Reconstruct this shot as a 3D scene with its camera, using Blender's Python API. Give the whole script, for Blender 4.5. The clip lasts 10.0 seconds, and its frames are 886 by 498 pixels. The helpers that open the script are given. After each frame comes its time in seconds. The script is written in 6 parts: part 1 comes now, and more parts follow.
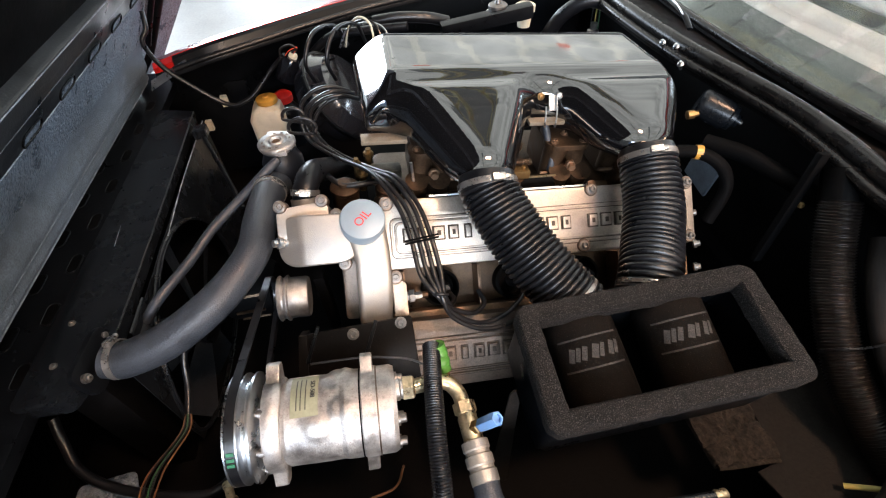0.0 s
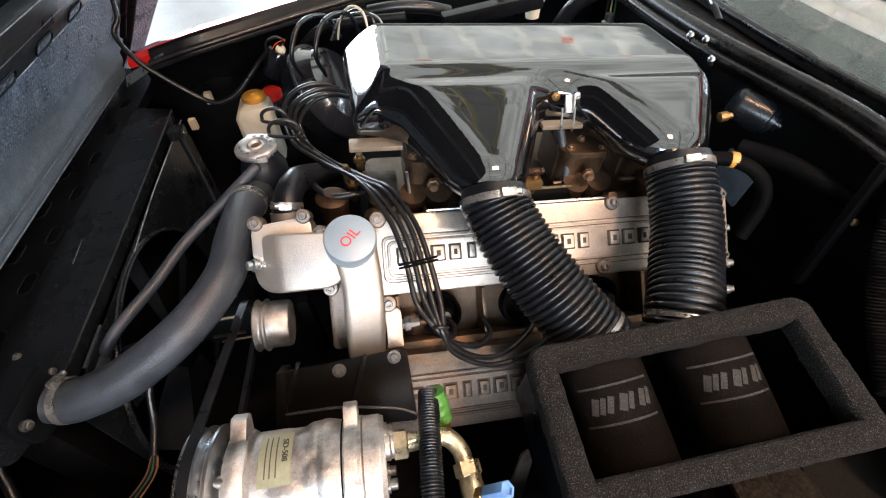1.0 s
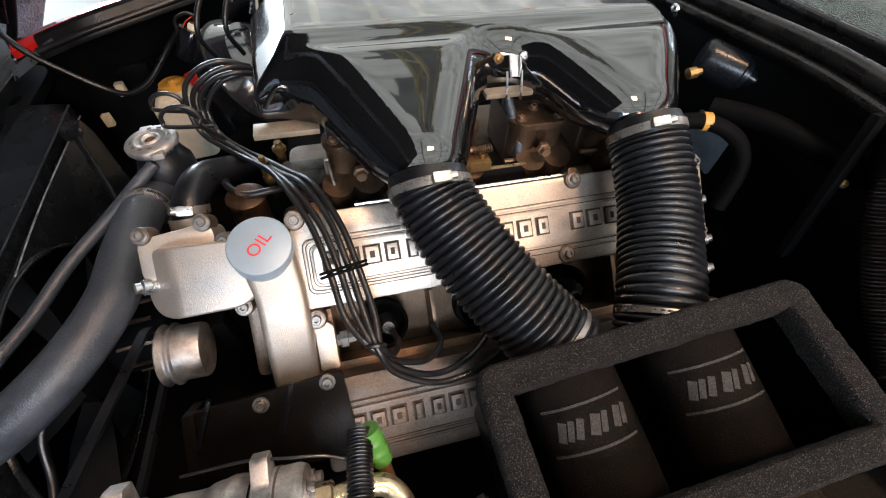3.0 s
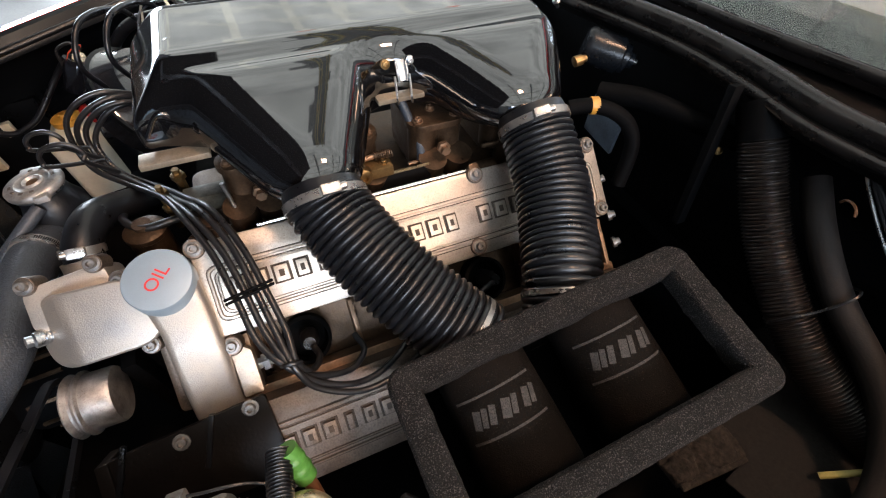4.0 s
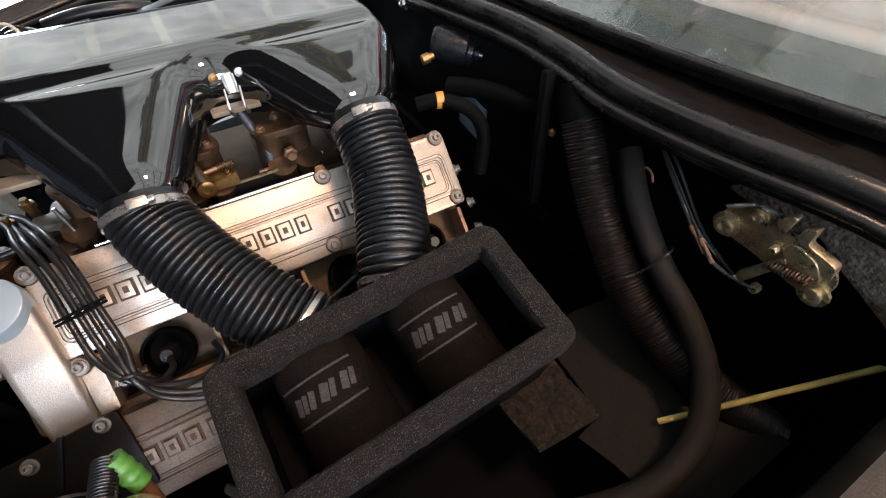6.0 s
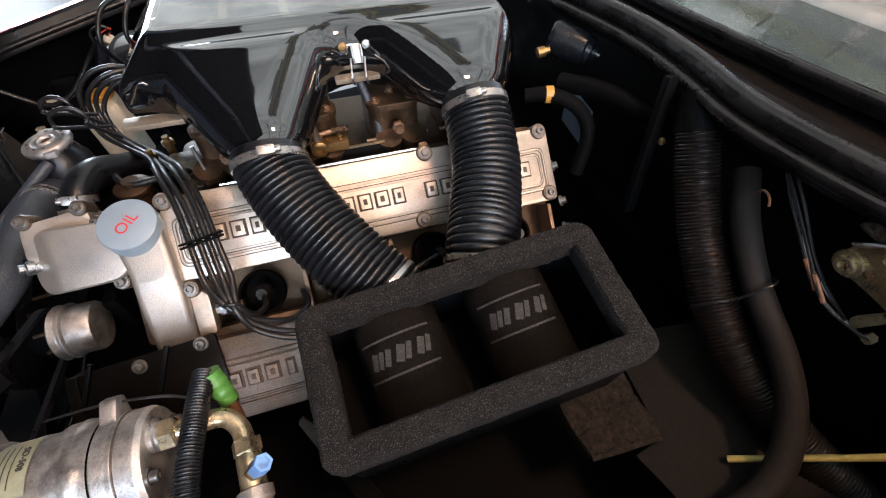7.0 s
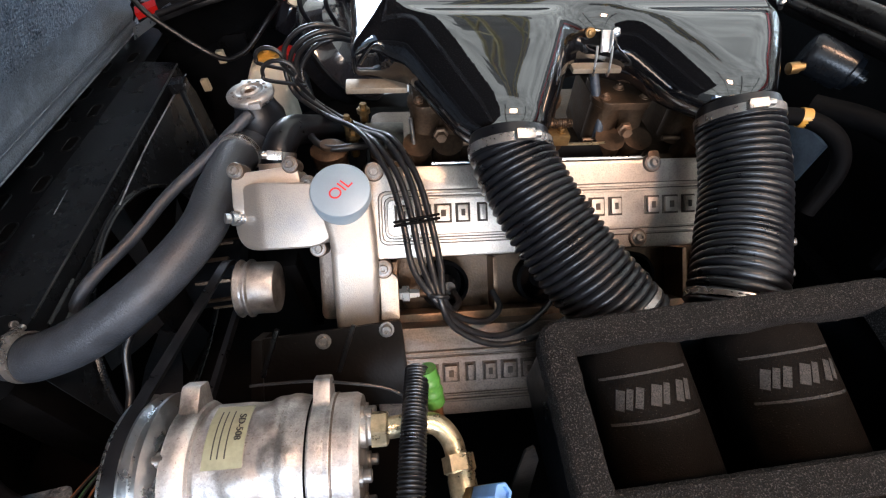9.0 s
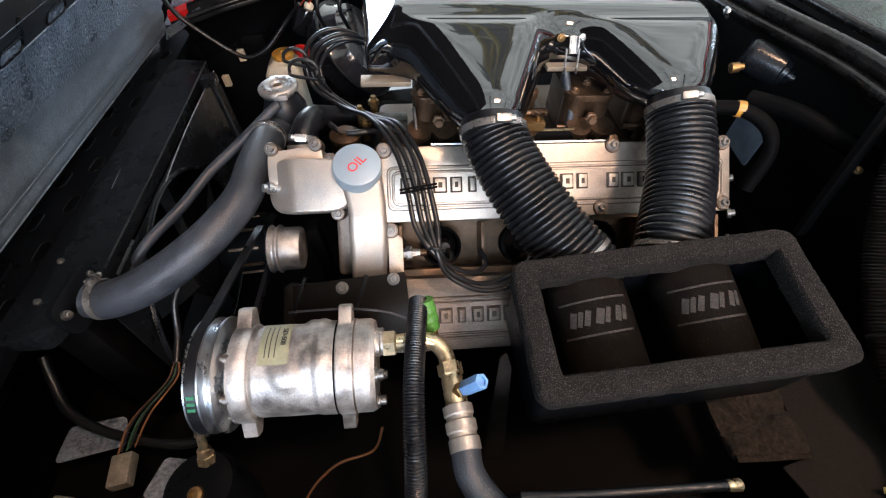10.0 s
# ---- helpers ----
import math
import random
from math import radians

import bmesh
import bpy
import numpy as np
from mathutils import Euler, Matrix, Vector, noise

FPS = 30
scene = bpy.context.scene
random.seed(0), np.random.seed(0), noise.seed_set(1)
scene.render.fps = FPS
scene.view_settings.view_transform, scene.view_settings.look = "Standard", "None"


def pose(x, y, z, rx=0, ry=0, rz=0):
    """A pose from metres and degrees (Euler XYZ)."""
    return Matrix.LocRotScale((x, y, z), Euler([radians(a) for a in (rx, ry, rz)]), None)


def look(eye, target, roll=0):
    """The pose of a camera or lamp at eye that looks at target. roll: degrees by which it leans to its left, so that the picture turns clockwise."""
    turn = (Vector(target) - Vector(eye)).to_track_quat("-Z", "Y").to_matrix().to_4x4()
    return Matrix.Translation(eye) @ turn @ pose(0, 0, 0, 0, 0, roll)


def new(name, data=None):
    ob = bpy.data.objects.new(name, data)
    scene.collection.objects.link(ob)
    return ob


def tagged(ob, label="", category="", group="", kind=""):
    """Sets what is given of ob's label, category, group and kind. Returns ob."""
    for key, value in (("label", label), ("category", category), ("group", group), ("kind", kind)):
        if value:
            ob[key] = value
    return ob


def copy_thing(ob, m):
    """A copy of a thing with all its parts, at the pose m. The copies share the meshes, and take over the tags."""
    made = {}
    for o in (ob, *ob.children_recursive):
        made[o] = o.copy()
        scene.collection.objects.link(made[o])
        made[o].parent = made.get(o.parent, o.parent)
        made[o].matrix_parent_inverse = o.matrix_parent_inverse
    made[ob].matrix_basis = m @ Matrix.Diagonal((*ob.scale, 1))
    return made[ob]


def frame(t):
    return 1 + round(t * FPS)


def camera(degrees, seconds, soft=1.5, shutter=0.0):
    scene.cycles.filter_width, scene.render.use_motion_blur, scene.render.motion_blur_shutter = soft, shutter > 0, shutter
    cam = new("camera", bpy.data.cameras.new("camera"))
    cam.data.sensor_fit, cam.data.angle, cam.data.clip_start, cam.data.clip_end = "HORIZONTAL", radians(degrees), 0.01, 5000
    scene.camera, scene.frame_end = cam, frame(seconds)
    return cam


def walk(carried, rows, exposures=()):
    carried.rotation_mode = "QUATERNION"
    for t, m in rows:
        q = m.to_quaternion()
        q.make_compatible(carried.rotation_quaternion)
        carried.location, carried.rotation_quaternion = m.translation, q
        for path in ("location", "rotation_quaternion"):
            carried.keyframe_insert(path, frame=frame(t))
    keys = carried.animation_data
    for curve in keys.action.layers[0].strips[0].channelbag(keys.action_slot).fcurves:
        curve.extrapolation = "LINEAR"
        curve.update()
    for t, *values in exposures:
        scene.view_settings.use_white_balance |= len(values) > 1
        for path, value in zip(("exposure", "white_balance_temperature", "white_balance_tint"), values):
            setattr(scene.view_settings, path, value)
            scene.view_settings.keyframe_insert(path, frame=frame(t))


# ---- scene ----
cam = camera(88.8, 10.0, 1.2)
PATH = [
    (0, (-0.017, 0.007, 1.271), (0.193, 1.352, -0.195), -3.1),
    (0.5, (-0.009, 0.049, 1.248), (0.199, 1.389, -0.222), -3.2),
    (1, (0.002, 0.103, 1.226), (0.203, 1.433, -0.254), -3.1),
    (1.5, (0.009, 0.142, 1.203), (0.201, 1.451, -0.297), -3.3),
    (2, (0.027, 0.17, 1.178), (0.203, 1.456, -0.344), -3.7),
    (3.5, (0.097, 0.174, 1.156), (0.462, 1.404, -0.379), -5.0),
    (4, (0.127, 0.15, 1.162), (0.581, 1.342, -0.379), -5.3),
    (4.5, (0.161, 0.125, 1.166), (0.696, 1.274, -0.381), -5.5),
    (5, (0.202, 0.099, 1.171), (0.771, 1.227, -0.38), -6.4),
    (5.2, (0.215, 0.087, 1.169), (0.809, 1.212, -0.375), -6.5),
    (6.3, (0.274, 0.029, 1.165), (0.786, 1.192, -0.379), -8.0),
    (6.5, (0.272, 0.023, 1.166), (0.724, 1.214, -0.375), -8.0),
    (7, (0.232, 0.037, 1.165), (0.527, 1.292, -0.363), -7.4),
    (7.5, (0.178, 0.073, 1.152), (0.345, 1.366, -0.365), -6.5),
    (8, (0.127, 0.118, 1.136), (0.227, 1.43, -0.37), -5.5),
    (8.5, (0.083, 0.15, 1.129), (0.148, 1.469, -0.373), -5.3),
    (9, (0.036, 0.131, 1.13), (0.106, 1.448, -0.374), -4.9),
    (9.5, (0.023, 0.068, 1.142), (0.097, 1.386, -0.36), -4.6),
    (10, (0.031, 0.005, 1.193), (0.098, 1.318, -0.314), -4.7),
]
walk(cam, [(t, look(eye, target, roll)) for t, eye, target, roll in PATH], [(0.0, 0.31, 6250, 11), (2.0, 0.23, 6280, 10), (3.5, 0.05, 6230, 11), (5.0, 0.0, 6220, 12), (6.5, 0.01, 6120, 13), (8.0, 0.11, 5980, 11), (10.0, 0.15, 5970, 11)])

# ---- light ----
world = bpy.data.worlds.new("sky")
scene.world = world
world.use_nodes = True
wn = world.node_tree.nodes
sky = wn.new("ShaderNodeTexSky")
sky.sky_type = "NISHITA"
sky.sun_disc = False
sky.sun_elevation, sky.sun_rotation = radians(70.0), radians(159.7)
wn["Background"].inputs["Strength"].default_value = 0.15
world.node_tree.links.new(sky.outputs["Color"], wn["Background"].inputs["Color"])
sun = new("sun", bpy.data.lights.new("sun", "SUN"))
sun.data.energy, sun.data.angle, sun.data.color = 5.0, radians(0.5), (1.0, 0.96, 0.9)
sun.matrix_world = look((1.0, -2.7, 7.9), (0, 0, 0))


def lamp(name, m, size_x, size_y, watts, colour, spread=180):
    """An area lamp in one opening of the shed; spread narrows its beam."""
    data = bpy.data.lights.new(name, "AREA")
    data.shape, data.size, data.size_y, data.energy, data.color = "RECTANGLE", size_x, size_y, watts, colour
    data.spread = radians(spread)
    ob = new(name, data)
    ob.matrix_world = m
    return ob


lamp("door_daylight", look((-4.4, 15.6, 2.1), (0.0, 0.6, 0.8)), 5.4, 4.0, 1900, (0.83, 0.92, 1.0))
lamp("front_daylight", look((-7.0, 5.0, 2.0), (-0.8, 3.2, 0.0)), 6.0, 3.6, 310, (0.78, 0.89, 1.0), 80)
lamp("near_daylight", look((-0.8, -5.6, 3.4), (0.1, 0.5, 0.7)), 3.4, 1.6, 34, (0.78, 0.88, 1.0), 50)
# Added warm fill; its window in the near wall is unseen.
lamp("warm_fill_lamp", look((2.2, -5.6, 3.3), (0.3, 0.5, 0.7)), 2.6, 1.4, 37, (1.0, 0.72, 0.50), 60)
# Added cool fill that brightens the bonnet lining; its doorway is unseen.
lamp("cool_fill_lamp", look((8.6, 4.6, 1.5), (-0.5, 0.9, 0.9)), 3.0, 2.2, 54, (0.76, 0.88, 1.0), 60)


# ---- materials ----
def surf(name, colour, rough=0.5, metal=0.0, vary=0.25, scale=30.0, bump=0.1, grain=300.0, rough_vary=0.12, tint=None, spec=0.5, coat=0.0, speck=0.0, depth=0.001, pepper=None):
    """Base colour with broad stains and fine grain, uneven gloss and a fine relief."""
    m = bpy.data.materials.new(name)
    m.use_nodes = True
    n, l = m.node_tree.nodes, m.node_tree.links
    p = n["Principled BSDF"]
    p.inputs["Metallic"].default_value = metal
    p.inputs["Specular IOR Level"].default_value = spec
    p.inputs["Coat Weight"].default_value = coat
    co = n.new("ShaderNodeTexCoord")
    broad = n.new("ShaderNodeTexNoise")
    broad.inputs["Scale"].default_value, broad.inputs["Detail"].default_value, broad.inputs["Roughness"].default_value = scale, 6.0, 0.65
    fine = n.new("ShaderNodeTexNoise")
    fine.inputs["Scale"].default_value, fine.inputs["Detail"].default_value = grain, 3.0
    for t in (broad, fine):
        l.new(co.outputs["Object"], t.inputs["Vector"])
    dark = [c * (1 - vary) for c in colour]
    light = [min(1.0, c * (1 + vary)) for c in (tint or colour)]
    ramp = n.new("ShaderNodeValToRGB")
    ramp.color_ramp.elements[0].position, ramp.color_ramp.elements[0].color = 0.32, (*dark, 1)
    ramp.color_ramp.elements[1].position, ramp.color_ramp.elements[1].color = 0.68, (*light, 1)
    l.new(broad.outputs["Fac"], ramp.inputs["Fac"])
    mix = n.new("ShaderNodeMix")
    mix.data_type, mix.blend_type = "RGBA", "OVERLAY"
    mix.inputs["Factor"].default_value = min(1.0, vary + speck)
    l.new(ramp.outputs["Color"], mix.inputs["A"])
    l.new(fine.outputs["Fac"], mix.inputs["B"])
    out = mix.outputs["Result"]
    if pepper:
        amount, colour2, lo, hi = pepper
        pr = n.new("ShaderNodeMapRange")
        pr.inputs["From Min"].default_value, pr.inputs["From Max"].default_value = lo, hi
        pr.inputs["To Max"].default_value = amount
        l.new(fine.outputs["Fac"], pr.inputs["Value"])
        pm = n.new("ShaderNodeMix")
        pm.data_type = "RGBA"
        l.new(pr.outputs["Result"], pm.inputs["Factor"])
        l.new(out, pm.inputs["A"])
        pm.inputs["B"].default_value = (*colour2, 1)
        out = pm.outputs["Result"]
    l.new(out, p.inputs["Base Color"])
    rr = n.new("ShaderNodeMapRange")
    rr.inputs["From Min"].default_value, rr.inputs["From Max"].default_value = 0.3, 0.7
    rr.inputs["To Min"].default_value, rr.inputs["To Max"].default_value = max(0.02, rough - rough_vary), min(1.0, rough + rough_vary)
    l.new(broad.outputs["Fac"], rr.inputs["Value"])
    l.new(rr.outputs["Result"], p.inputs["Roughness"])
    if bump:
        b = n.new("ShaderNodeBump")
        b.inputs["Strength"].default_value, b.inputs["Distance"].default_value = bump, depth
        l.new(fine.outputs["Fac"], b.inputs["Height"])
        l.new(b.outputs["Normal"], p.inputs["Normal"])
    return m


def glow(name, colour, strength):
    m = bpy.data.materials.new(name)
    m.use_nodes = True
    p = m.node_tree.nodes["Principled BSDF"]
    p.inputs["Base Color"].default_value = (*colour, 1)
    p.inputs["Emission Color"].default_value = (*colour, 1)
    p.inputs["Emission Strength"].default_value = strength
    return m


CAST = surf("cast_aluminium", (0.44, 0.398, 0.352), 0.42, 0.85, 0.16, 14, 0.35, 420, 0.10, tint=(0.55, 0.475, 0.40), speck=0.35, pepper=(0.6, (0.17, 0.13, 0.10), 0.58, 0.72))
# Darker copy of the cast metal: grime, plus shade put into the colour.
DARKCAST = surf("grimy_shaded_cast_aluminium", (0.145, 0.113, 0.090), 0.46, 0.8, 0.28, 14, 0.4, 420, 0.12, tint=(0.18, 0.145, 0.12), speck=0.3, pepper=(0.5, (0.14, 0.11, 0.09), 0.58, 0.72))
SILVER = surf("sand_cast_silver", (0.40, 0.392, 0.376), 0.43, 0.7, 0.16, 18, 0.40, 700, 0.10, tint=(0.40, 0.36, 0.31), speck=0.15, pepper=(0.55, (0.20, 0.14, 0.095), 0.60, 0.76))
STAINED = surf("stained_aluminium", (0.280, 0.274, 0.266), 0.47, 0.8, 0.34, 26, 0.4, 400, 0.14, tint=(0.47, 0.465, 0.46), pepper=(0.6, (0.13, 0.085, 0.055), 0.58, 0.74))
CAPTOP = surf("satin_blue_grey_cap", (0.30, 0.385, 0.46), 0.40, 0.3, 0.05, 30, 0.12, 900, 0.05)
ZINC = surf("bright_zinc", (0.58, 0.605, 0.63), 0.31, 1.0, 0.12, 60, 0.15, 500, 0.1)
LACQUER = surf("gloss_black_lacquer", (0.004, 0.0042, 0.005), 0.045, 0.0, 0.1, 8, 0.05, 11, 0.008, depth=0.004)
LACQUER.node_tree.nodes["Principled BSDF"].inputs["IOR"].default_value = 2.1
GLOSS = surf("gloss_black_enamel", (0.006, 0.0065, 0.009), 0.10, 0.0, 0.2, 10, 0.03, 300, 0.04, coat=0.3)
BOLTM = surf("dull_bolt_steel", (0.20, 0.19, 0.18), 0.40, 0.85, 0.25, 90, 0.2, 500, 0.1)
BAND = surf("clamp_band_steel", (0.42, 0.405, 0.385), 0.30, 0.85, 0.2, 60, 0.15, 700, 0.1)
CLIPSTEEL = surf("dull_zinc", (0.36, 0.38, 0.39), 0.42, 0.85, 0.2, 60, 0.2, 500, 0.1)
PASSIVATED = surf("yellow_zinc", (0.40, 0.345, 0.22), 0.33, 0.85, 0.25, 70, 0.2, 400, 0.12, tint=(0.56, 0.46, 0.30))
BRASS = surf("brass", (0.26, 0.165, 0.07), 0.4, 0.9, 0.3, 60, 0.2, 400, 0.12)
TAN = surf("oily_tan_casting", (0.20, 0.125, 0.078), 0.42, 0.7, 0.35, 40, 0.4, 300, 0.15)
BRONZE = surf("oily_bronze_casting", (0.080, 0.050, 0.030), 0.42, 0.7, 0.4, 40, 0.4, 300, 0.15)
RAILTAN = surf("tan_stained_rail", (0.34, 0.285, 0.215), 0.4, 0.6, 0.25, 30, 0.2, 400, 0.1)
RUBBER = surf("black_rubber", (0.0060, 0.0066, 0.0084), 0.34, 0.0, 0.35, 35, 0.15, 500, 0.1)
CLOTH = surf("cloth_faced_rubber", (0.032, 0.039, 0.050), 0.42, 0.0, 0.3, 25, 0.8, 420, 0.08, speck=0.3)
LEAD = surf("lead_rubber", (0.012, 0.012, 0.013), 0.32, 0.0, 0.3, 40, 0.08, 600, 0.08)
FOAM = surf("coarse_foam", (0.0112, 0.0098, 0.0092), 0.8, 0.0, 0.6, 45, 1.0, 760, 0.08, speck=0.8, depth=0.005, spec=0.2, pepper=(0.9, (0.098, 0.088, 0.084), 0.555, 0.68))
FILTER = surf("dusty_filter_foam", (0.0052, 0.0040, 0.0032), 0.8, 0.0, 0.4, 45, 0.7, 800, 0.1, speck=0.4, spec=0.07, pepper=(0.5, (0.10, 0.09, 0.08), 0.66, 0.78))
LOGO = surf("worn_grey_print", (0.036, 0.032, 0.029), 0.85, 0.0, 0.6, 160, 0.4, 700, 0.1, pepper=(0.9, (0.009, 0.008, 0.007), 0.46, 0.58))
PANEL = surf("semi_gloss_black_paint", (0.0062, 0.0076, 0.0098), 0.27, 0.0, 0.35, 9, 0.15, 240, 0.08, spec=0.26)
BLACK = surf("satin_black_paint", (0.0040, 0.0048, 0.0062), 0.34, 0.0, 0.35, 9, 0.25, 240, 0.12, spec=0.16)
UNDER = surf("textured_dark_grey_paint", (0.150, 0.180, 0.222), 0.34, 0.0, 0.40, 14, 1.0, 170, 0.14, speck=0.6, depth=0.006)
DUSTED = surf("dusty_grey_paint", (0.135, 0.157, 0.188), 0.5, 0.0, 0.28, 34, 0.9, 300, 0.12, speck=0.25, depth=0.0015)
BLUEPLATE = surf("blue_grey_paint", (0.085, 0.105, 0.13), 0.4, 0.0, 0.3, 26, 0.3, 260, 0.12)
PLATE = surf("worn_black_steel", (0.0035, 0.0030, 0.0028), 0.42, 0.0, 0.4, 20, 0.3, 240, 0.1, spec=0.12, pepper=(0.5, (0.10, 0.07, 0.05), 0.72, 0.80))
# Pale tone for worn edges; their highlight is put into the colour.
EDGE = surf("worn_edge_highlight", (0.20, 0.22, 0.25), 0.4, 0.2, 0.6, 40, 0.2, 300, 0.1)
RIBPAINT = surf("scuffed_black_paint", (0.018, 0.0205, 0.0235), 0.36, 0.0, 0.4, 12, 0.3, 260, 0.12, pepper=(0.5, (0.10, 0.11, 0.12), 0.70, 0.78))
# Brown for outlines of raised marks: grime, with their shadow edges put in.
GRIMESHADE = surf("brown_grime_shade", (0.060, 0.044, 0.032), 0.7, 0.2, 0.4, 60, 0.3, 300, 0.1)
# Near-black base for bay floor, bulkhead, crankcase, radiator core and hole inlays.
NEARBLACK = surf("matt_near_black", (0.0018, 0.0018, 0.0020), 0.65, 0.0, 0.5, 14, 0.4, 150, 0.15, spec=0.06)
PAN = surf("dusty_underseal", (0.0095, 0.0080, 0.0070), 0.85, 0.0, 0.35, 12, 0.7, 220, 0.1, speck=0.3, spec=0.2)
CHANNEL = surf("dusty_scuttle_paint", (0.0045, 0.0038, 0.0034), 0.6, 0.0, 0.5, 30, 0.6, 240, 0.12, speck=0.3, spec=0.12)
FELT = surf("brown_sound_felt", (0.115, 0.092, 0.078), 0.92, 0.0, 0.5, 60, 1.0, 190, 0.05, speck=0.6, depth=0.003, spec=0.2)
PADFELT = surf("black_crumpled_felt", (0.022, 0.017, 0.0135), 0.9, 0.0, 0.5, 60, 1.0, 190, 0.05, speck=0.5, depth=0.003, spec=0.2)
DUCT = surf("dusty_brown_black_rubber", (0.0092, 0.0070, 0.0058), 0.38, 0.0, 0.4, 30, 0.25, 400, 0.1, spec=0.36)
PIPE = surf("dull_brown_black_rubber", (0.0105, 0.0082, 0.0070), 0.72, 0.0, 0.4, 30, 0.3, 400, 0.1, spec=0.22)
SEAL = surf("soft_rubber_seal", (0.0054, 0.0047, 0.0045), 0.28, 0.0, 0.35, 20, 0.15, 400, 0.1, spec=0.36)
PLASTIC = surf("yellowed_white_plastic", (0.62, 0.58, 0.46), 0.45, 0.0, 0.12, 20, 0.05, 200, 0.08)
AMBER = surf("amber_plastic", (0.52, 0.26, 0.04), 0.4, 0.0, 0.15, 30, 0.05, 200)
RED = surf("red_body_paint", (0.50, 0.012, 0.010), 0.25, 0.0, 0.06, 5, 0.02, 300, 0.03, coat=0.8)
ORANGE = surf("orange_red_enamel", (0.50, 0.055, 0.022), 0.4, 0.0, 0.1, 30, 0.05, 200)
REDCAP = surf("red_plastic", (0.55, 0.02, 0.015), 0.4, 0.0, 0.1, 30, 0.05, 200)
# White plastic with the bay's shade put into its colour.
DIMPLASTIC = surf("dimmed_clear_plastic", (0.15, 0.138, 0.11), 0.4, 0.0, 0.4, 60, 0.2, 300, 0.1)
GREEN = surf("green_plastic", (0.07, 0.21, 0.036), 0.45, 0.0, 0.2, 60, 0.1, 300)
BLUE = surf("pale_blue_plastic", (0.17, 0.34, 0.66), 0.4, 0.0, 0.1, 60, 0.05, 300)
PAPER = surf("faded_olive_label", (0.25, 0.26, 0.18), 0.5, 0.0, 0.15, 50, 0.05, 300)
INK = surf("black_ink", (0.03, 0.03, 0.03), 0.6, 0.0, 0.1, 50, 0.0)
REDINK = surf("red_ink", (0.62, 0.03, 0.03), 0.5, 0.0, 0.1, 50, 0.0)
BELTGREEN = surf("green_belt_marks", (0.018, 0.15, 0.075), 0.6, 0.0, 0.3, 80, 0.0)
YELLOW = surf("dull_yellow_rod", (0.34, 0.28, 0.08), 0.5, 0.0, 0.2, 40, 0.1, 300)
COPPER = surf("orange_wire", (0.13, 0.055, 0.022), 0.5, 0.0, 0.2, 40, 0.0)
GREENWIRE = surf("green_wire", (0.02, 0.07, 0.03), 0.5, 0.0, 0.2, 40, 0.0)
CONCRETE = surf("shed_concrete", (0.29, 0.295, 0.298), 0.7, 0.0, 0.22, 0.8, 0.3, 60, 0.1)
SHEET = surf("grey_wall_sheet", (0.17, 0.173, 0.17), 0.6, 0.0, 0.15, 1.2, 0.1, 20)
ROOFING = surf("pale_translucent_roofing", (0.35, 0.362, 0.358), 0.5, 0.1, 0.3, 1.4, 0.6, 9, 0.1, depth=0.03)
RIB = surf("grey_steel_rafter", (0.35, 0.362, 0.33), 0.5, 0.1, 0.2, 3, 0.1, 30)


def let_daylight_through(m, colour, share):
    """Turns a surface into a thin sheet that passes part of the light."""
    n, l = m.node_tree.nodes, m.node_tree.links
    thin = n.new("ShaderNodeBsdfTranslucent")
    dirt = n.new("ShaderNodeTexNoise")
    dirt.inputs["Scale"].default_value, dirt.inputs["Detail"].default_value = 0.9, 3.0
    ramp = n.new("ShaderNodeMapRange")
    ramp.inputs["From Min"].default_value, ramp.inputs["From Max"].default_value = 0.35, 0.62
    ramp.inputs["To Min"].default_value, ramp.inputs["To Max"].default_value = 0.80, 1.25
    spot = n.new("ShaderNodeVectorMath")
    spot.operation = "SCALE"
    spot.inputs[0].default_value = colour
    place = n.new("ShaderNodeTexCoord")
    l.new(place.outputs["Object"], dirt.inputs["Vector"])
    l.new(dirt.outputs["Fac"], ramp.inputs["Value"])
    l.new(ramp.outputs["Result"], spot.inputs["Scale"])
    l.new(spot.outputs["Vector"], thin.inputs["Color"])
    mix = n.new("ShaderNodeMixShader")
    mix.inputs["Fac"].default_value = share
    l.new(n["Principled BSDF"].outputs["BSDF"], mix.inputs[1])
    l.new(thin.outputs["BSDF"], mix.inputs[2])
    l.new(mix.outputs["Shader"], n["Material Output"].inputs["Surface"])


# Passing sky light stands in for a roof lining lit from below.
let_daylight_through(ROOFING, (0.80, 0.805, 0.71), 0.90)
# Dimmer copy for the near roof; the weaker light there is put in.
DIMROOF = surf("dimmed_translucent_roofing", (0.22, 0.225, 0.20), 0.5, 0.0, 0.3, 1.4, 0.6, 9, 0.1, depth=0.03)
let_daylight_through(DIMROOF, (0.85, 0.85, 0.74), 0.74)
# Darker copy for one zone above the cabin.
DARKROOF = surf("dark_roof_sheet", (0.10, 0.105, 0.10), 0.5, 0.0, 0.3, 1.4, 0.6, 9, 0.1, depth=0.03)
let_daylight_through(DARKROOF, (0.7, 0.7, 0.62), 0.14)
TRUSS = surf("yellowed_truss_paint", (0.50, 0.43, 0.20), 0.5, 0.0, 0.15, 3, 0.1, 30)
# The pale ribs' extra brightness is put into these bands.
BRIGHTRIB = surf("bright_roof_rib", (0.80, 0.78, 0.62), 0.5, 0.0, 0.1, 1.4, 0.3, 9, 0.1)
let_daylight_through(BRIGHTRIB, (1.0, 0.98, 0.80), 0.97)
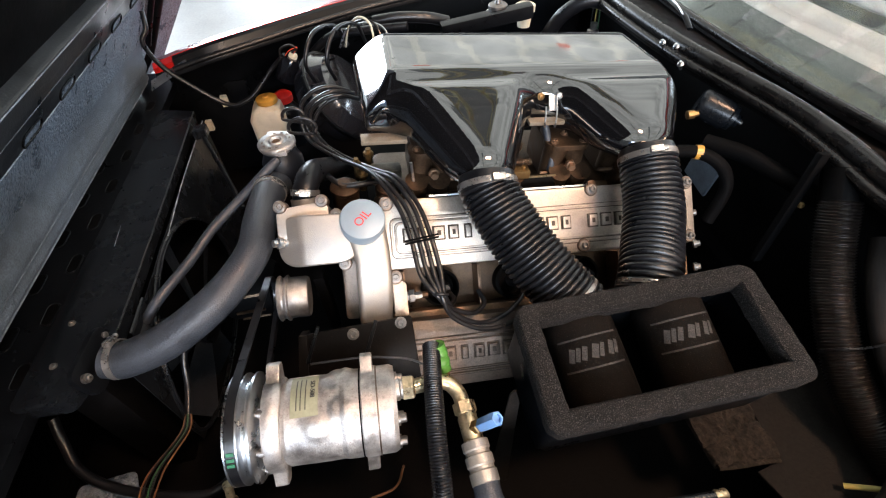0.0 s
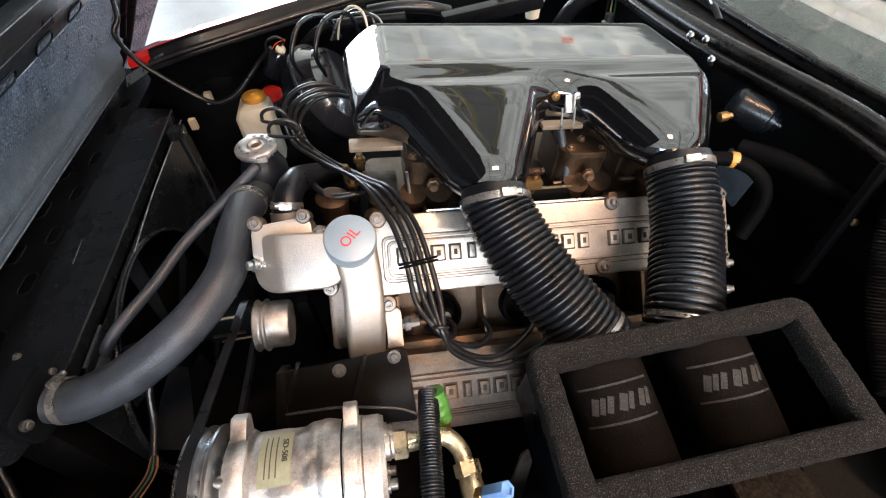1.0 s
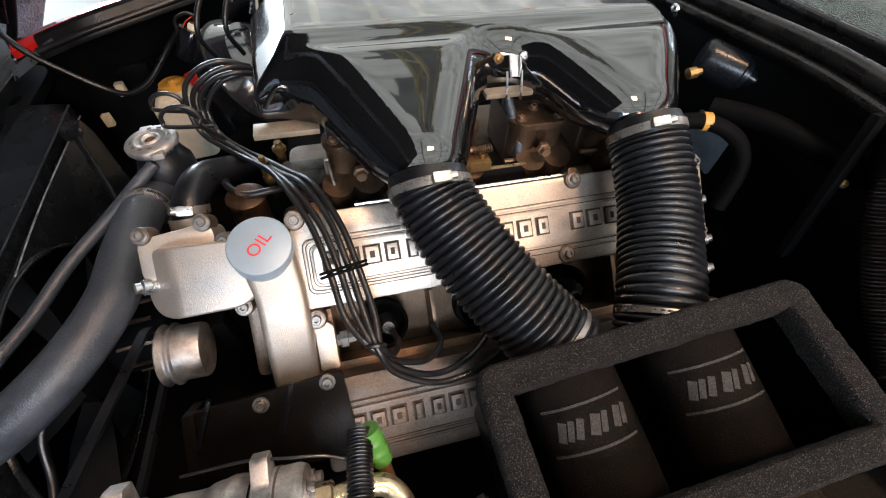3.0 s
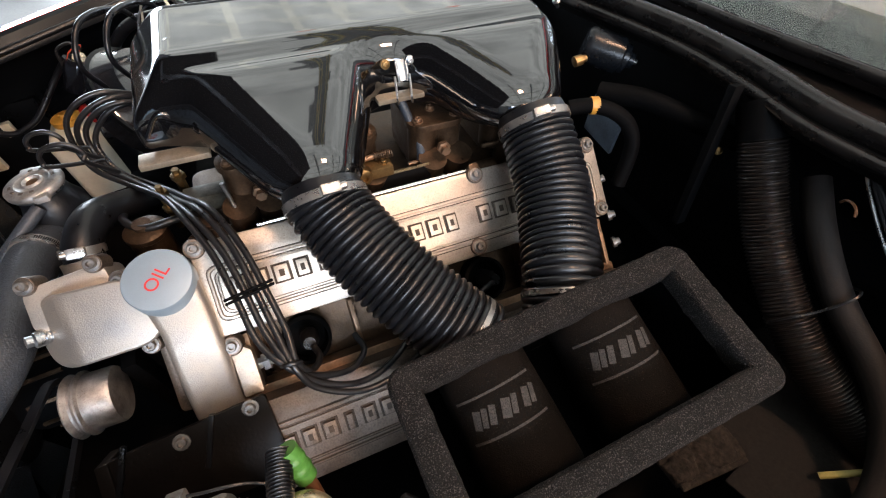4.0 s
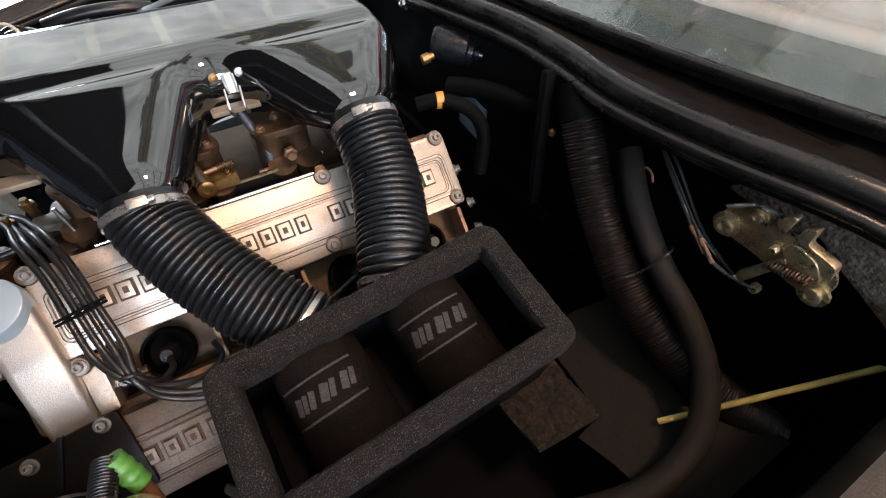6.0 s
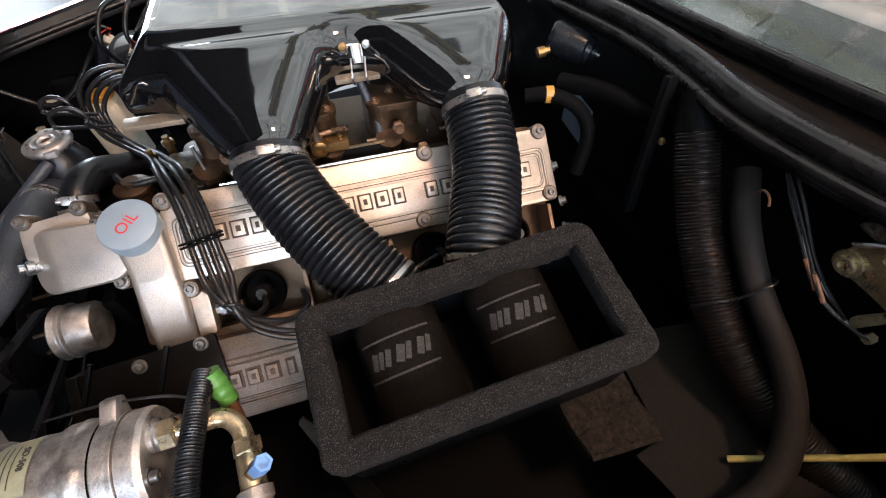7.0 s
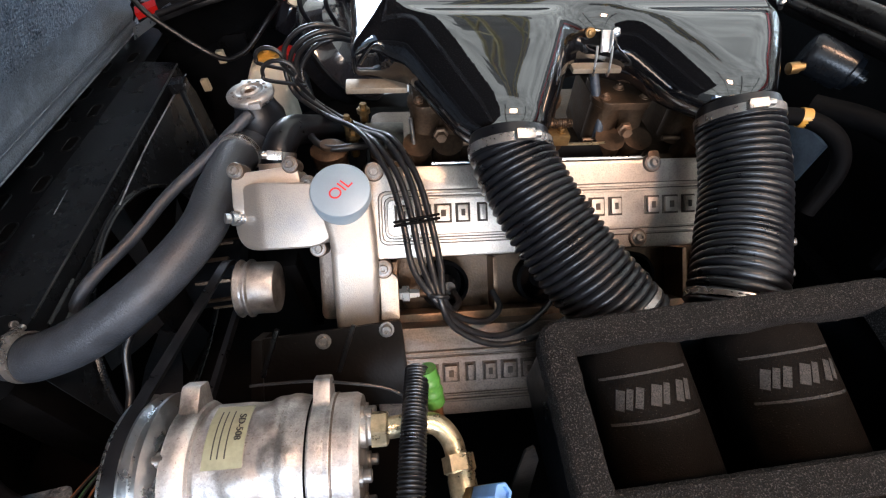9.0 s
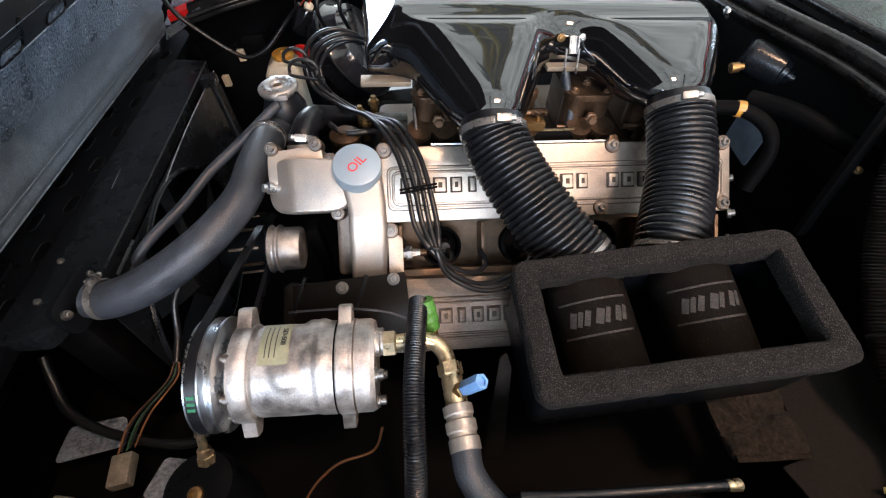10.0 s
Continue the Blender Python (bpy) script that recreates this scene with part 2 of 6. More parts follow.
# Red ceiling fixtures as flat panes; passing sky light makes them show bright.
REDPANE = surf("red_fixture_pane", (0.55, 0.06, 0.03), 0.5, 0.0, 0.1, 3, 0.1, 9, 0.1)
let_daylight_through(REDPANE, (0.95, 0.14, 0.06), 0.95)
STEEL = surf("pale_steel_beam", (0.70, 0.67, 0.56), 0.5, 0.1, 0.1, 3, 0.1, 30)
WARM = glow("warm_lamp_diffuser", (1.0, 0.58, 0.35), 165.0)
DASH = surf("pale_grey_vinyl", (0.42, 0.42, 0.41), 0.5, 0.0, 0.12, 8, 0.15, 300, 0.1)


def glass_material():
    m = bpy.data.materials.new("windscreen_glass")
    m.use_nodes = True
    p = m.node_tree.nodes["Principled BSDF"]
    p.inputs["Base Color"].default_value = (0.86, 0.90, 0.88, 1)
    p.inputs["Roughness"].default_value = 0.03
    p.inputs["Transmission Weight"].default_value = 1.0
    p.inputs["IOR"].default_value = 1.52
    return m


GLASS = glass_material()


# ---- building helpers ----
def thing(name, base, label, category, group="", kind=""):
    ob = new(name)
    ob.empty_display_size = 0.02
    ob.location = base
    return tagged(ob, label, category, group, kind)


def part(name, bm, material, parent=None, label="", smooth=40):
    """Links a bmesh, made in world coordinates, as one mesh under a thing or under a part of it."""
    origin, p = Vector((0, 0, 0)), parent
    while p is not None:
        origin, p = origin + p.location, p.parent
    bmesh.ops.translate(bm, verts=bm.verts, vec=-origin)
    bmesh.ops.recalc_face_normals(bm, faces=bm.faces)
    me = bpy.data.meshes.new(name)
    for f in bm.faces:
        f.smooth = True
    sharp = [e for e in bm.edges if len(e.link_faces) == 2 and e.calc_face_angle(0) > radians(smooth)]
    for e in sharp:
        e.smooth = False
    bm.to_mesh(me)
    bm.free()
    me.materials.append(material)
    ob = new(name, me)
    if parent is not None:
        ob.parent = parent
    if label:
        ob["label"] = label
    return ob


def single(name, bm, material, label, category, group="", kind="", smooth=40):
    return tagged(part(name, bm, material, None, "", smooth), label, category, group, kind)


def box(centre, size, turn=None, bevel=0.0, segments=2, bm=None):
    own = bm is None
    b = bmesh.new()
    bmesh.ops.create_cube(b, size=1.0, matrix=Matrix.Diagonal((*size, 1)))
    if bevel:
        bmesh.ops.bevel(b, geom=list(b.edges), offset=bevel, segments=segments, affect="EDGES", profile=0.7)
    m = Matrix.Translation(centre) @ (turn.to_4x4() if turn is not None else Matrix())
    bmesh.ops.transform(b, matrix=m, verts=b.verts)
    if own:
        return b
    return join(bm, b)


def join(a, b):
    """Adds b's faces to a."""
    me = bpy.data.meshes.new("joint")
    b.to_mesh(me)
    b.free()
    a.from_mesh(me)
    bpy.data.meshes.remove(me)
    return a


def axis_frame(origin, axis, up=(0, 0, 1)):
    z = Vector(axis).normalized()
    u = Vector(up)
    if abs(z.dot(u.normalized())) > 0.98:
        u = Vector((0, 1, 0))
    x = u.cross(z).normalized()
    y = z.cross(x)
    return Matrix(((x.x, y.x, z.x, origin[0]), (x.y, y.y, z.y, origin[1]), (x.z, y.z, z.z, origin[2]), (0, 0, 0, 1)))


def rings(loops, closed=False, cap=True):
    """A skin over loops of equal count."""
    bm = bmesh.new()
    rows = [[bm.verts.new(p) for p in loop] for loop in loops]
    pairs = list(zip(rows, rows[1:])) + ([(rows[-1], rows[0])] if closed else [])
    for a, b in pairs:
        k = len(a)
        for i in range(k):
            bm.faces.new((a[i], a[(i + 1) % k], b[(i + 1) % k], b[i]))
    if cap and not closed:
        bm.faces.new(rows[0][::-1])
        bm.faces.new(rows[-1])
    return bm


def lathe(origin, axis, profile, seg=32, wobble=None):
    """profile: (radius, height along the axis)."""
    m = axis_frame(origin, axis)
    loops = []
    for r, h in profile:
        loops.append([m @ Vector((max(r, 1e-5) * math.cos(2 * math.pi * i / seg), max(r, 1e-5) * math.sin(2 * math.pi * i / seg), h)) for i in range(seg)])
    return rings(loops)


def spline(points, steps=10):
    """Catmull-Rom through the points."""
    p = [Vector(q) for q in points]
    p = [2 * p[0] - p[1]] + p + [2 * p[-1] - p[-2]]
    out = []
    for i in range(1, len(p) - 2):
        for k in range(steps):
            t = k / steps
            out.append(0.5 * ((2 * p[i]) + (p[i + 1] - p[i - 1]) * t + (2 * p[i - 1] - 5 * p[i] + 4 * p[i + 1] - p[i + 2]) * t * t + (3 * p[i] - p[i - 1] - 3 * p[i + 1] + p[i + 2]) * t ** 3))
    return out + [p[-2]]


def evenly(points, count):
    d = [0.0]
    for a, b in zip(points, points[1:]):
        d.append(d[-1] + (b - a).length)
    out, j = [], 0
    for i in range(count):
        s = d[-1] * i / (count - 1)
        while j < len(d) - 2 and d[j + 1] < s:
            j += 1
        f = (s - d[j]) / max(1e-9, d[j + 1] - d[j])
        out.append(points[j].lerp(points[j + 1], f))
    return out, d[-1]


def tube(points, radius, seg=10, count=None, steps=8, flat=1.0):
    """A hose, cable or rod along a smooth line; radius may be a function of (0..1, metres)."""
    line = spline(points, steps)
    line, length = evenly(line, count or max(8, len(line)))
    loops, nrm = [], None
    for i, p in enumerate(line):
        t = (line[min(i + 1, len(line) - 1)] - line[max(i - 1, 0)]).normalized()
        if nrm is None:
            nrm = t.cross(Vector((0.13, 0.2, 1))).normalized()
        nrm = (nrm - t * nrm.dot(t)).normalized()
        b = t.cross(nrm)
        r = radius(i / (len(line) - 1), length) if callable(radius) else radius
        loops.append([p + nrm * (r * math.cos(2 * math.pi * k / seg)) + b * (r * flat * math.sin(2 * math.pi * k / seg)) for k in range(seg)])
    return rings(loops)


def prism(outline, m, low, high, bevel=0.0, segments=2):
    """An outline in the plane of m, raised from low to high."""
    bm = bmesh.new()
    vs = [bm.verts.new((x, y, low)) for x, y in outline]
    f = bm.faces.new(vs)
    r = bmesh.ops.extrude_face_region(bm, geom=[f])
    bmesh.ops.translate(bm, verts=[v for v in r["geom"] if isinstance(v, bmesh.types.BMVert)], vec=(0, 0, high - low))
    if bevel:
        es = [e for e in bm.edges if all(abs(v.co.z - high) < 1e-6 for v in e.verts)]
        bmesh.ops.bevel(bm, geom=es, offset=bevel, segments=segments, affect="EDGES", profile=0.6)
    bmesh.ops.transform(bm, matrix=m, verts=bm.verts)
    return bm


def rounded(x0, y0, x1, y1, r, seg=5):
    out = []
    for cx, cy, a in ((x1 - r, y1 - r, 0), (x0 + r, y1 - r, 90), (x0 + r, y0 + r, 180), (x1 - r, y0 + r, 270)):
        for i in range(seg + 1):
            t = radians(a + 90 * i / seg)
            out.append((cx + r * math.cos(t), cy + r * math.sin(t)))
    return out


def soften(points, r, seg=4):
    """Rounds the corners of an outline."""
    out, k = [], len(points)
    for i in range(k):
        a, b, c = Vector(points[i - 1]), Vector(points[i]), Vector(points[(i + 1) % k])
        p, q = (a - b), (c - b)
        d = min(r, p.length * 0.45, q.length * 0.45)
        p, q = b + p.normalized() * d, b + q.normalized() * d
        for s in range(seg + 1):
            t = s / seg
            out.append(tuple(p * (1 - t) ** 2 + b * 2 * t * (1 - t) + q * t * t))
    return out


def bolt(parent, at, axis, r=0.0065, h=0.008, material=None, name="bolt", washer=True):
    """A socket-head or hexagon bolt with its washer."""
    m = axis_frame(at, axis)
    prof = [(r * 1.55, 0), (r * 1.55, h * 0.22)] if washer else []
    bm = lathe(at, axis, [(r * 1.5, -0.004), (r * 1.5, h * 0.2), (r * 1.0, h * 0.22), (r * 1.0, h * 0.9), (r * 0.85, h), (r * 0.5, h), (r * 0.45, h * 0.55), (0, h * 0.55)], 14)
    return part(name, bm, material or BOLTM, parent)


def hexnut(parent, at, axis, r, h, material, name="nut"):
    m = axis_frame(at, axis)
    bm = prism([(r * math.cos(radians(60 * i)), r * math.sin(radians(60 * i))) for i in range(6)], m, 0, h, r * 0.12, 1)
    return part(name, bm, material, parent)


def hose_clamp(parent, at, axis, r, width=0.011, spin=0.0, name="hose_clamp", label="bright steel worm-drive hose clamp"):
    """A slotted band with its worm housing and screw."""
    m = axis_frame(at, axis) @ pose(0, 0, 0, 0, 0, spin)
    w = width / 2
    z = (m.to_3x3() @ Vector((0, 0, 1)))
    band = lathe(Vector(at), z, [(r, -w), (r + 0.0022, -w), (r + 0.0022, w), (r, w), (r, -w)], 40)
    ob = part(name, band, BAND, parent, label)
    rot = m.to_3x3()
    house = box(m @ Vector((0, -(r + 0.005), 0)), (0.020, 0.009, width * 1.15), rot, 0.002)
    part("worm_housing", house, BAND, ob)
    for k in range(int(r * 460)):
        a = -0.9 - 0.075 * k
        if a < -4.3:
            break
        q = m @ Vector((math.cos(a + math.pi) * (r + 0.0021), math.sin(a + math.pi) * (r + 0.0021), 0))
        # Flat dark inlay; the slot's inner darkness is put into its colour.
        part("slot", box(q, (0.0008, 0.0013, width * 0.5), rot @ Matrix.Rotation(a, 3, "Z") @ Matrix.Rotation(radians(8), 3, "X"), 0.0), NEARBLACK, ob)
    screw = lathe(m @ Vector((-0.010, -(r + 0.005), 0)), -(rot @ Vector((1, 0, 0))), [(0.0035, -0.002), (0.0042, 0), (0.0042, 0.006), (0.003, 0.007), (0, 0.007)], 10)
    part("screw", screw, BAND, ob)
    return ob


def letters(text, m, size, depth, material, parent, name):
    data = bpy.data.curves.new(name, "FONT")
    data.body, data.size, data.extrude, data.align_x, data.align_y = text, size, depth, "CENTER", "CENTER"
    tmp = new(name + "_tmp", data)
    me = bpy.data.meshes.new_from_object(tmp.evaluated_get(bpy.context.evaluated_depsgraph_get()))
    bpy.data.objects.remove(tmp)
    bm = bmesh.new()
    bm.from_mesh(me)
    bpy.data.meshes.remove(me)
    bmesh.ops.transform(bm, matrix=m, verts=bm.verts)
    return part(name, bm, material, parent)


# ---- frames of the engine ----
O = Vector((-0.019, 0.597, 0.766))
EX = Vector((0.9956, -0.0231, -0.0905)).normalized()
EY = Vector((0, 0, 1)).cross(EX).normalized()
EZ = EX.cross(EY)
KW = (EY + EZ).normalized()
KN = (EZ - EY).normalized()


def columns(x, y, z, o):
    return Matrix(((x.x, y.x, z.x, o.x), (x.y, y.y, z.y, o.y), (x.z, y.z, z.z, o.z), (0, 0, 0, 1)))


EM = columns(EX, EY, EZ, O)
KM = columns(EX, KW, KN, O)
ER, KR = EM.to_3x3(), KM.to_3x3()


def E(x, y, z):
    """A place by the engine: along the crank, across the car, up."""
    return EM @ Vector((x, y, z))


def K(u, v, n):
    """A place by the near bank of covers: along, down its slope, out of it."""
    return KM @ Vector((u, -v, n))


# ---- shed ----
def wall_with_opening(name, m, length, height, thick, a0, a1, h0, h1, material, label):
    """A wall in the plane of m (x along, z up) with one opening."""
    bm = bmesh.new()
    for x0, x1, z0, z1 in ((0, a0, 0, height), (a1, length, 0, height), (a0, a1, 0, h0), (a0, a1, h1, height)):
        if x1 - x0 > 0.01 and z1 - z0 > 0.01:
            b = box(((x0 + x1) / 2, 0, (z0 + z1) / 2), (x1 - x0, thick, z1 - z0))
            join(bm, b)
    bmesh.ops.transform(bm, matrix=m, verts=bm.verts)
    return single(name, bm, material, label, "wall", kind="structure")


def shed():
    single("ground", box((0, 5, -0.55), (160, 160, 0.9)), CONCRETE, "pale dusty concrete yard around the shed", "ground", kind="structure")
    single("floor", box((0.75, 5.0, -0.05), (17, 22.4, 0.1)), CONCRETE, "pale worn concrete shed floor", "floor", kind="structure")
    wall_with_opening("wall_front", pose(-7.3, -6, 0, 0, 0, 90), 22, 4.6, 0.2, 7.8, 14.2, 0.0, 4.0, SHEET, "grey sheet wall with a wide open doorway")
    # Unseen wall; its side opening is added for the cool fill lamp.
    wall_with_opening("wall_back", pose(8.8, -6, 0, 0, 0, 90), 22, 4.6, 0.2, 8.9, 12.3, 0.3, 2.7, SHEET, "unseen grey sheet wall with an added side opening")
    wall_with_opening("wall_far", pose(-7.2, 15.9, 0), 15.9, 4.6, 0.2, 0.2, 5.8, 0.0, 4.2, SHEET, "grey sheet wall with a wide open doorway")
    # Unseen wall; its opening is added for the two near lamps.
    wall_with_opening("wall_near", pose(-7.2, -5.9, 0), 15.9, 4.6, 0.2, 3.4, 11.8, 1.4, 3.9, SHEET, "unseen grey sheet wall with an added high opening")
    # roof lining, made to pass sky light, that sags and crinkles between the purlins
    bm = bmesh.new()
    rows = []
    for i in range(91):
        x = -7.7 + 16.9 * i / 90
        row = []
        for j in range(381):
            y = -6.1 + 22.2 * j / 380
            q = Vector((x, y, 0))
            sag = 0.070 * abs(math.sin(math.pi * (y + 5.4) / 1.32)) ** 0.7 + 0.060 * noise.noise(q * 1.3) + 0.045 * noise.noise(Vector((x * 1.8, y * 5.0, 3)))
            row.append(bm.verts.new((x, y, 4.635 - sag)))
        rows.append(row)
    for r0, r1 in zip(rows, rows[1:]):
        for j in range(380):
            bm.faces.new((r0[j], r0[j + 1], r1[j + 1], r1[j]))
    roof = single("ceiling", bm, ROOFING, "pale crinkled roof lining brightened by sky light passing through", "ceiling", kind="structure", smooth=60)
    roof.data.materials.append(DIMROOF)
    roof.data.materials.append(BRIGHTRIB)
    roof.data.materials.append(REDPANE)
    roof.data.materials.append(DARKROOF)
    for poly in roof.data.polygons:
        c = poly.center
        # The near roof takes the dimmed and dark copies of the sheet.
        if c.y < 5.6:
            poly.material_index = 4 if c.y > 1.2 and 1.15 < c.x + 0.3 * noise.noise(c * 1.7) < 2.1 else 1
        elif (c.y + 0.3 + 0.10 * noise.noise(c * 0.7)) % 0.88 < 0.17 or (c.x + 7.6 + 0.3 * noise.noise(c * 0.4)) % 1.35 < 0.20:
            poly.material_index = 2
        if any(abs(c.x - x) < 0.20 and abs(c.y - y) < 0.13 for x, y in ((1.95, 9.19), (6.90, 9.94), (5.99, 11.28), (-1.48, 10.0))):
            poly.material_index = 3
    for i in range(4):
        single("purlin", box((0.75, -5.4 + i * 1.32, 4.555), (15.9, 0.06, 0.10)), STEEL, "thin pale steel purlin under the roof", "beam", "roof purlins")
    for i in range(7):
        single("rafter", box((-6.4 + i * 2.4, -2.8, 4.54), (0.10, 6.0, 0.12)), RIB, "dull grey steel rafter under the shed roof", "beam", "roof rafters")
    # lattice trusses over the car's cabin
    for x in (1.30, 1.80):
        truss = thing("roof_truss", (x, 3.4, 4.5), "yellowed steel lattice truss under the roof", "truss", "lattice trusses")
        for z in (4.05, 4.50):
            part("chord", box((x, 3.4, z), (0.04, 4.8, 0.04)), TRUSS, truss)
        for k in range(8):
            y0, y1 = 1.0 + 0.6 * k, 1.6 + 0.6 * k
            z0, z1 = (4.05, 4.50) if k % 2 else (4.50, 4.05)
            part("diagonal", tube([(x, y0, z0), (x, (y0 + y1) / 2, (z0 + z1) / 2), (x, y1, z1)], 0.016, 8, 4), TRUSS, truss)
    shade = thing("ceiling_lamp", (1.5, -0.8, 4.40), "warm square lamp under the shed roof", "lamp")
    part("casing", box((1.5, -0.8, 4.52), (0.60, 0.60, 0.14), None, 0.02), STEEL, shade)
    part("diffuser", box((1.5, -0.8, 4.44), (0.50, 0.50, 0.02), None, 0.005), WARM, shade, "glowing warm diffuser")


shed()


# ---- car ----
car = thing("car", (0.0, 0.78, 0.0), "red car with an open black-lined engine bay", "car")


def car_body():
    # far wing: red skin outside, black gutter inside
    line = [(-0.575, 1.325, 0.735), (-0.48, 1.335, 0.755), (-0.36, 1.36, 0.772), (0.01, 1.50, 0.79), (0.40, 1.58, 0.80), (0.95, 1.60, 0.82)]
    pts = spline(line, 8)
    loops = []
    for i, p in enumerate(pts):
        t = (pts[min(i + 1, len(pts) - 1)] - pts[max(i - 1, 0)]).normalized()
        side = Vector((-t.y, t.x, 0)).normalized()
        sec = ((0.0, 0.0), (0.015, 0.010), (0.06, 0.004), (0.12, -0.02), (0.19, -0.08), (0.21, -0.2), (0.20, -0.42), (0.18, -0.42), (0.18, -0.2), (0.10, -0.06), (0.0, -0.015))
        loops.append([p + side * a + Vector((0, 0, b)) for a, b in sec])
    part("far_wing", rings(loops), RED, car, "glossy red front wing")
    bead, liner = [], []
    loops = []
    for i, p in enumerate(pts):
        t = (pts[min(i + 1, len(pts) - 1)] - pts[max(i - 1, 0)]).normalized()
        side = Vector((-t.y, t.x, 0)).normalized()
        liner.append([p + side * a + Vector((0, 0, b)) for a, b in ((-0.004, -0.018), (0.09, -0.072), (0.155, -0.215), (0.155, -0.46), (0.165, -0.46), (0.165, -0.21), (0.10, -0.066), (0.0, -0.014))])
        if p.x < -0.52:
            continue
        bead.append(p + side * -0.030 + Vector((0, 0, -0.010)))
        sec = ((0.0075, 0.0090), (0.0060, 0.0110), (-0.006, 0.007), (-0.012, -0.010), (-0.022, -0.014), (-0.027, -0.014), (-0.030, -0.018), (-0.030, -0.028), (-0.01, -0.032), (-0.001, -0.026))
        loops.append([p + side * a + Vector((0, 0, b)) for a, b in sec])
    part("wing_gutter", rings(loops), BLACK, car, "satin black gutter along the wing edge")
    part("wing_liner", rings(liner), BLACK, car, "black inside of the wing")
    part("gutter_bead", tube(bead, 0.0072, 12, 60, 2), RUBBER, car, "round rubber bead along the gutter")
    # Added pale strip: the sky's reflection on the panel edge, as a part.
    glare = [Vector(p) for p in ((-0.601, 1.312, 0.682), (-0.477, 1.312, 0.739), (-0.482, 1.318, 0.754), (-0.592, 1.318, 0.708))]
    bm = bmesh.new()
    bm.faces.new([bm.verts.new(p) for p in glare])
    bmesh.ops.solidify(bm, geom=list(bm.faces), thickness=0.006)
    part("edge_glare_strip", bm, ZINC, car, "pale strip for the bright reflection at the wing's front end")
    part("far_front_panel", box((-0.56, 1.475, 0.41), (0.34, 0.016, 0.40), None, 0.004), BLACK, car)
    # near wing
    line = [(-0.72, 0.02, 0.70), (-0.3, -0.05, 0.735), (0.2, -0.055, 0.745), (0.55, -0.05, 0.75), (1.0, -0.05, 0.76)]
    pts = spline(line, 8)
    loops = []
    for i, p in enumerate(pts):
        sec = ((0.022, -0.012), (0.012, 0.004), (-0.008, 0.006), (-0.03, 0.0), (-0.10, -0.02), (-0.16, -0.10), (-0.17, -0.40), (-0.15, -0.40), (-0.14, -0.12), (0.0, -0.04), (0.02, -0.04))
        loops.append([p + Vector((0, a, b)) for a, b in sec])
    part("near_wing", rings(loops), DUCT, car, "dark wing edge with a rubber lip")
    part("near_inner_wing", box((0.15, -0.06, 0.45), (1.9, 0.015, 0.55), None, 0.003), BLACK, car)
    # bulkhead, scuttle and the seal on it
    part("bulkhead", box((0.80, 0.78, 0.52), (0.03, 1.7, 0.52), None, 0.006), NEARBLACK, car)
    seal = [(0.80, -0.02, 0.80), (0.77, 0.10, 0.82), (0.735, 0.25, 0.82), (0.715, 0.38, 0.822), (0.722, 0.50, 0.825), (0.715, 0.63, 0.828), (0.672, 0.85, 0.83), (0.655, 1.05, 0.83), (0.66, 1.25, 0.825), (0.69, 1.48, 0.81)]
    part("bonnet_seal", tube([Vector(q) + Vector((0.004, 0, 0.003)) for q in seal], 0.0150, 16, 90), SEAL, car, "soft round rubber bonnet seal")
    part("seal_lip", tube([Vector(q) + Vector((-0.019, 0, -0.012)) for q in seal], 0.0085, 12, 90), SEAL, car, "lower rubber lip of the seal")
    part("seal_bead", tube([Vector(q) + Vector((0.023, 0, -0.004)) for q in seal], 0.0055, 10, 90), SEAL, car, "thin rear bead of the seal")

    def foot(y):
        """How far back the windscreen's foot lies."""
        return 0.772 + 0.150 * (y - 0.95) ** 2

    loops = []
    for p in spline(seal, 6):
        w = foot(p.y) - p.x
        loops.append([p + Vector(q) for q in ((-0.020, 0, -0.006), (-0.024, 0, -0.016), (-0.014, 0, -0.032), (0.014, 0, -0.046), (w - 0.01, 0, -0.05), (w + 0.05, 0, -0.045), (w + 0.05, 0, -0.036), (w - 0.016, 0, -0.036), (w - 0.024, 0, -0.020), (0.032, 0, -0.013), (0.02, 0, -0.006))])
    part("scuttle", rings(loops), CHANNEL, car, "dusty dark scuttle channel below the windscreen")
    ys = [-0.1 + 0.1 * j for j in range(19)]
    ws = part("windscreen", tube([(foot(y) - 0.004, y, 0.836) for y in ys], 0.0085, 12, 80), SEAL, car, "windscreen in a black rubber surround")
    bm = bmesh.new()
    rows = []
    for dx, dz in ((0.0, 0.002), (0.34, 0.17), (0.72, 0.36)):
        rows.append([bm.verts.new((foot(y) + dx, y, 0.842 + dz)) for y in ys])
    for a, b in zip(rows, rows[1:]):
        for i in range(18):
            bm.faces.new((a[i], a[i + 1], b[i + 1], b[i]))
    bmesh.ops.solidify(bm, geom=list(bm.faces), thickness=0.005)
    pane = part("glass", bm, GLASS, ws, "tinted laminated windscreen glass")
    pane.visible_shadow = False
    # padded dashboard: a soft front edge, a shallow crease, a dark trough and the hood behind it
    loops, hood = [], []
    for k in range(41):
        y = 0.02 + 1.52 * k / 40
        x = foot(y) + 0.140 + 0.006 * math.sin(5 * y)
        q = 0.003 * math.sin(11 * y)
        loops.append([Vector((x + a, y, 0.822 + b)) for a, b in ((0.0, -0.06), (-0.002, -0.012), (0.003, -0.003), (0.012, 0.001), (0.028, 0.003 + q), (0.036, -0.004), (0.043, -0.011), (0.050, -0.004), (0.070, 0.005 + q), (0.088, 0.004), (0.096, -0.006), (0.098, -0.06))])
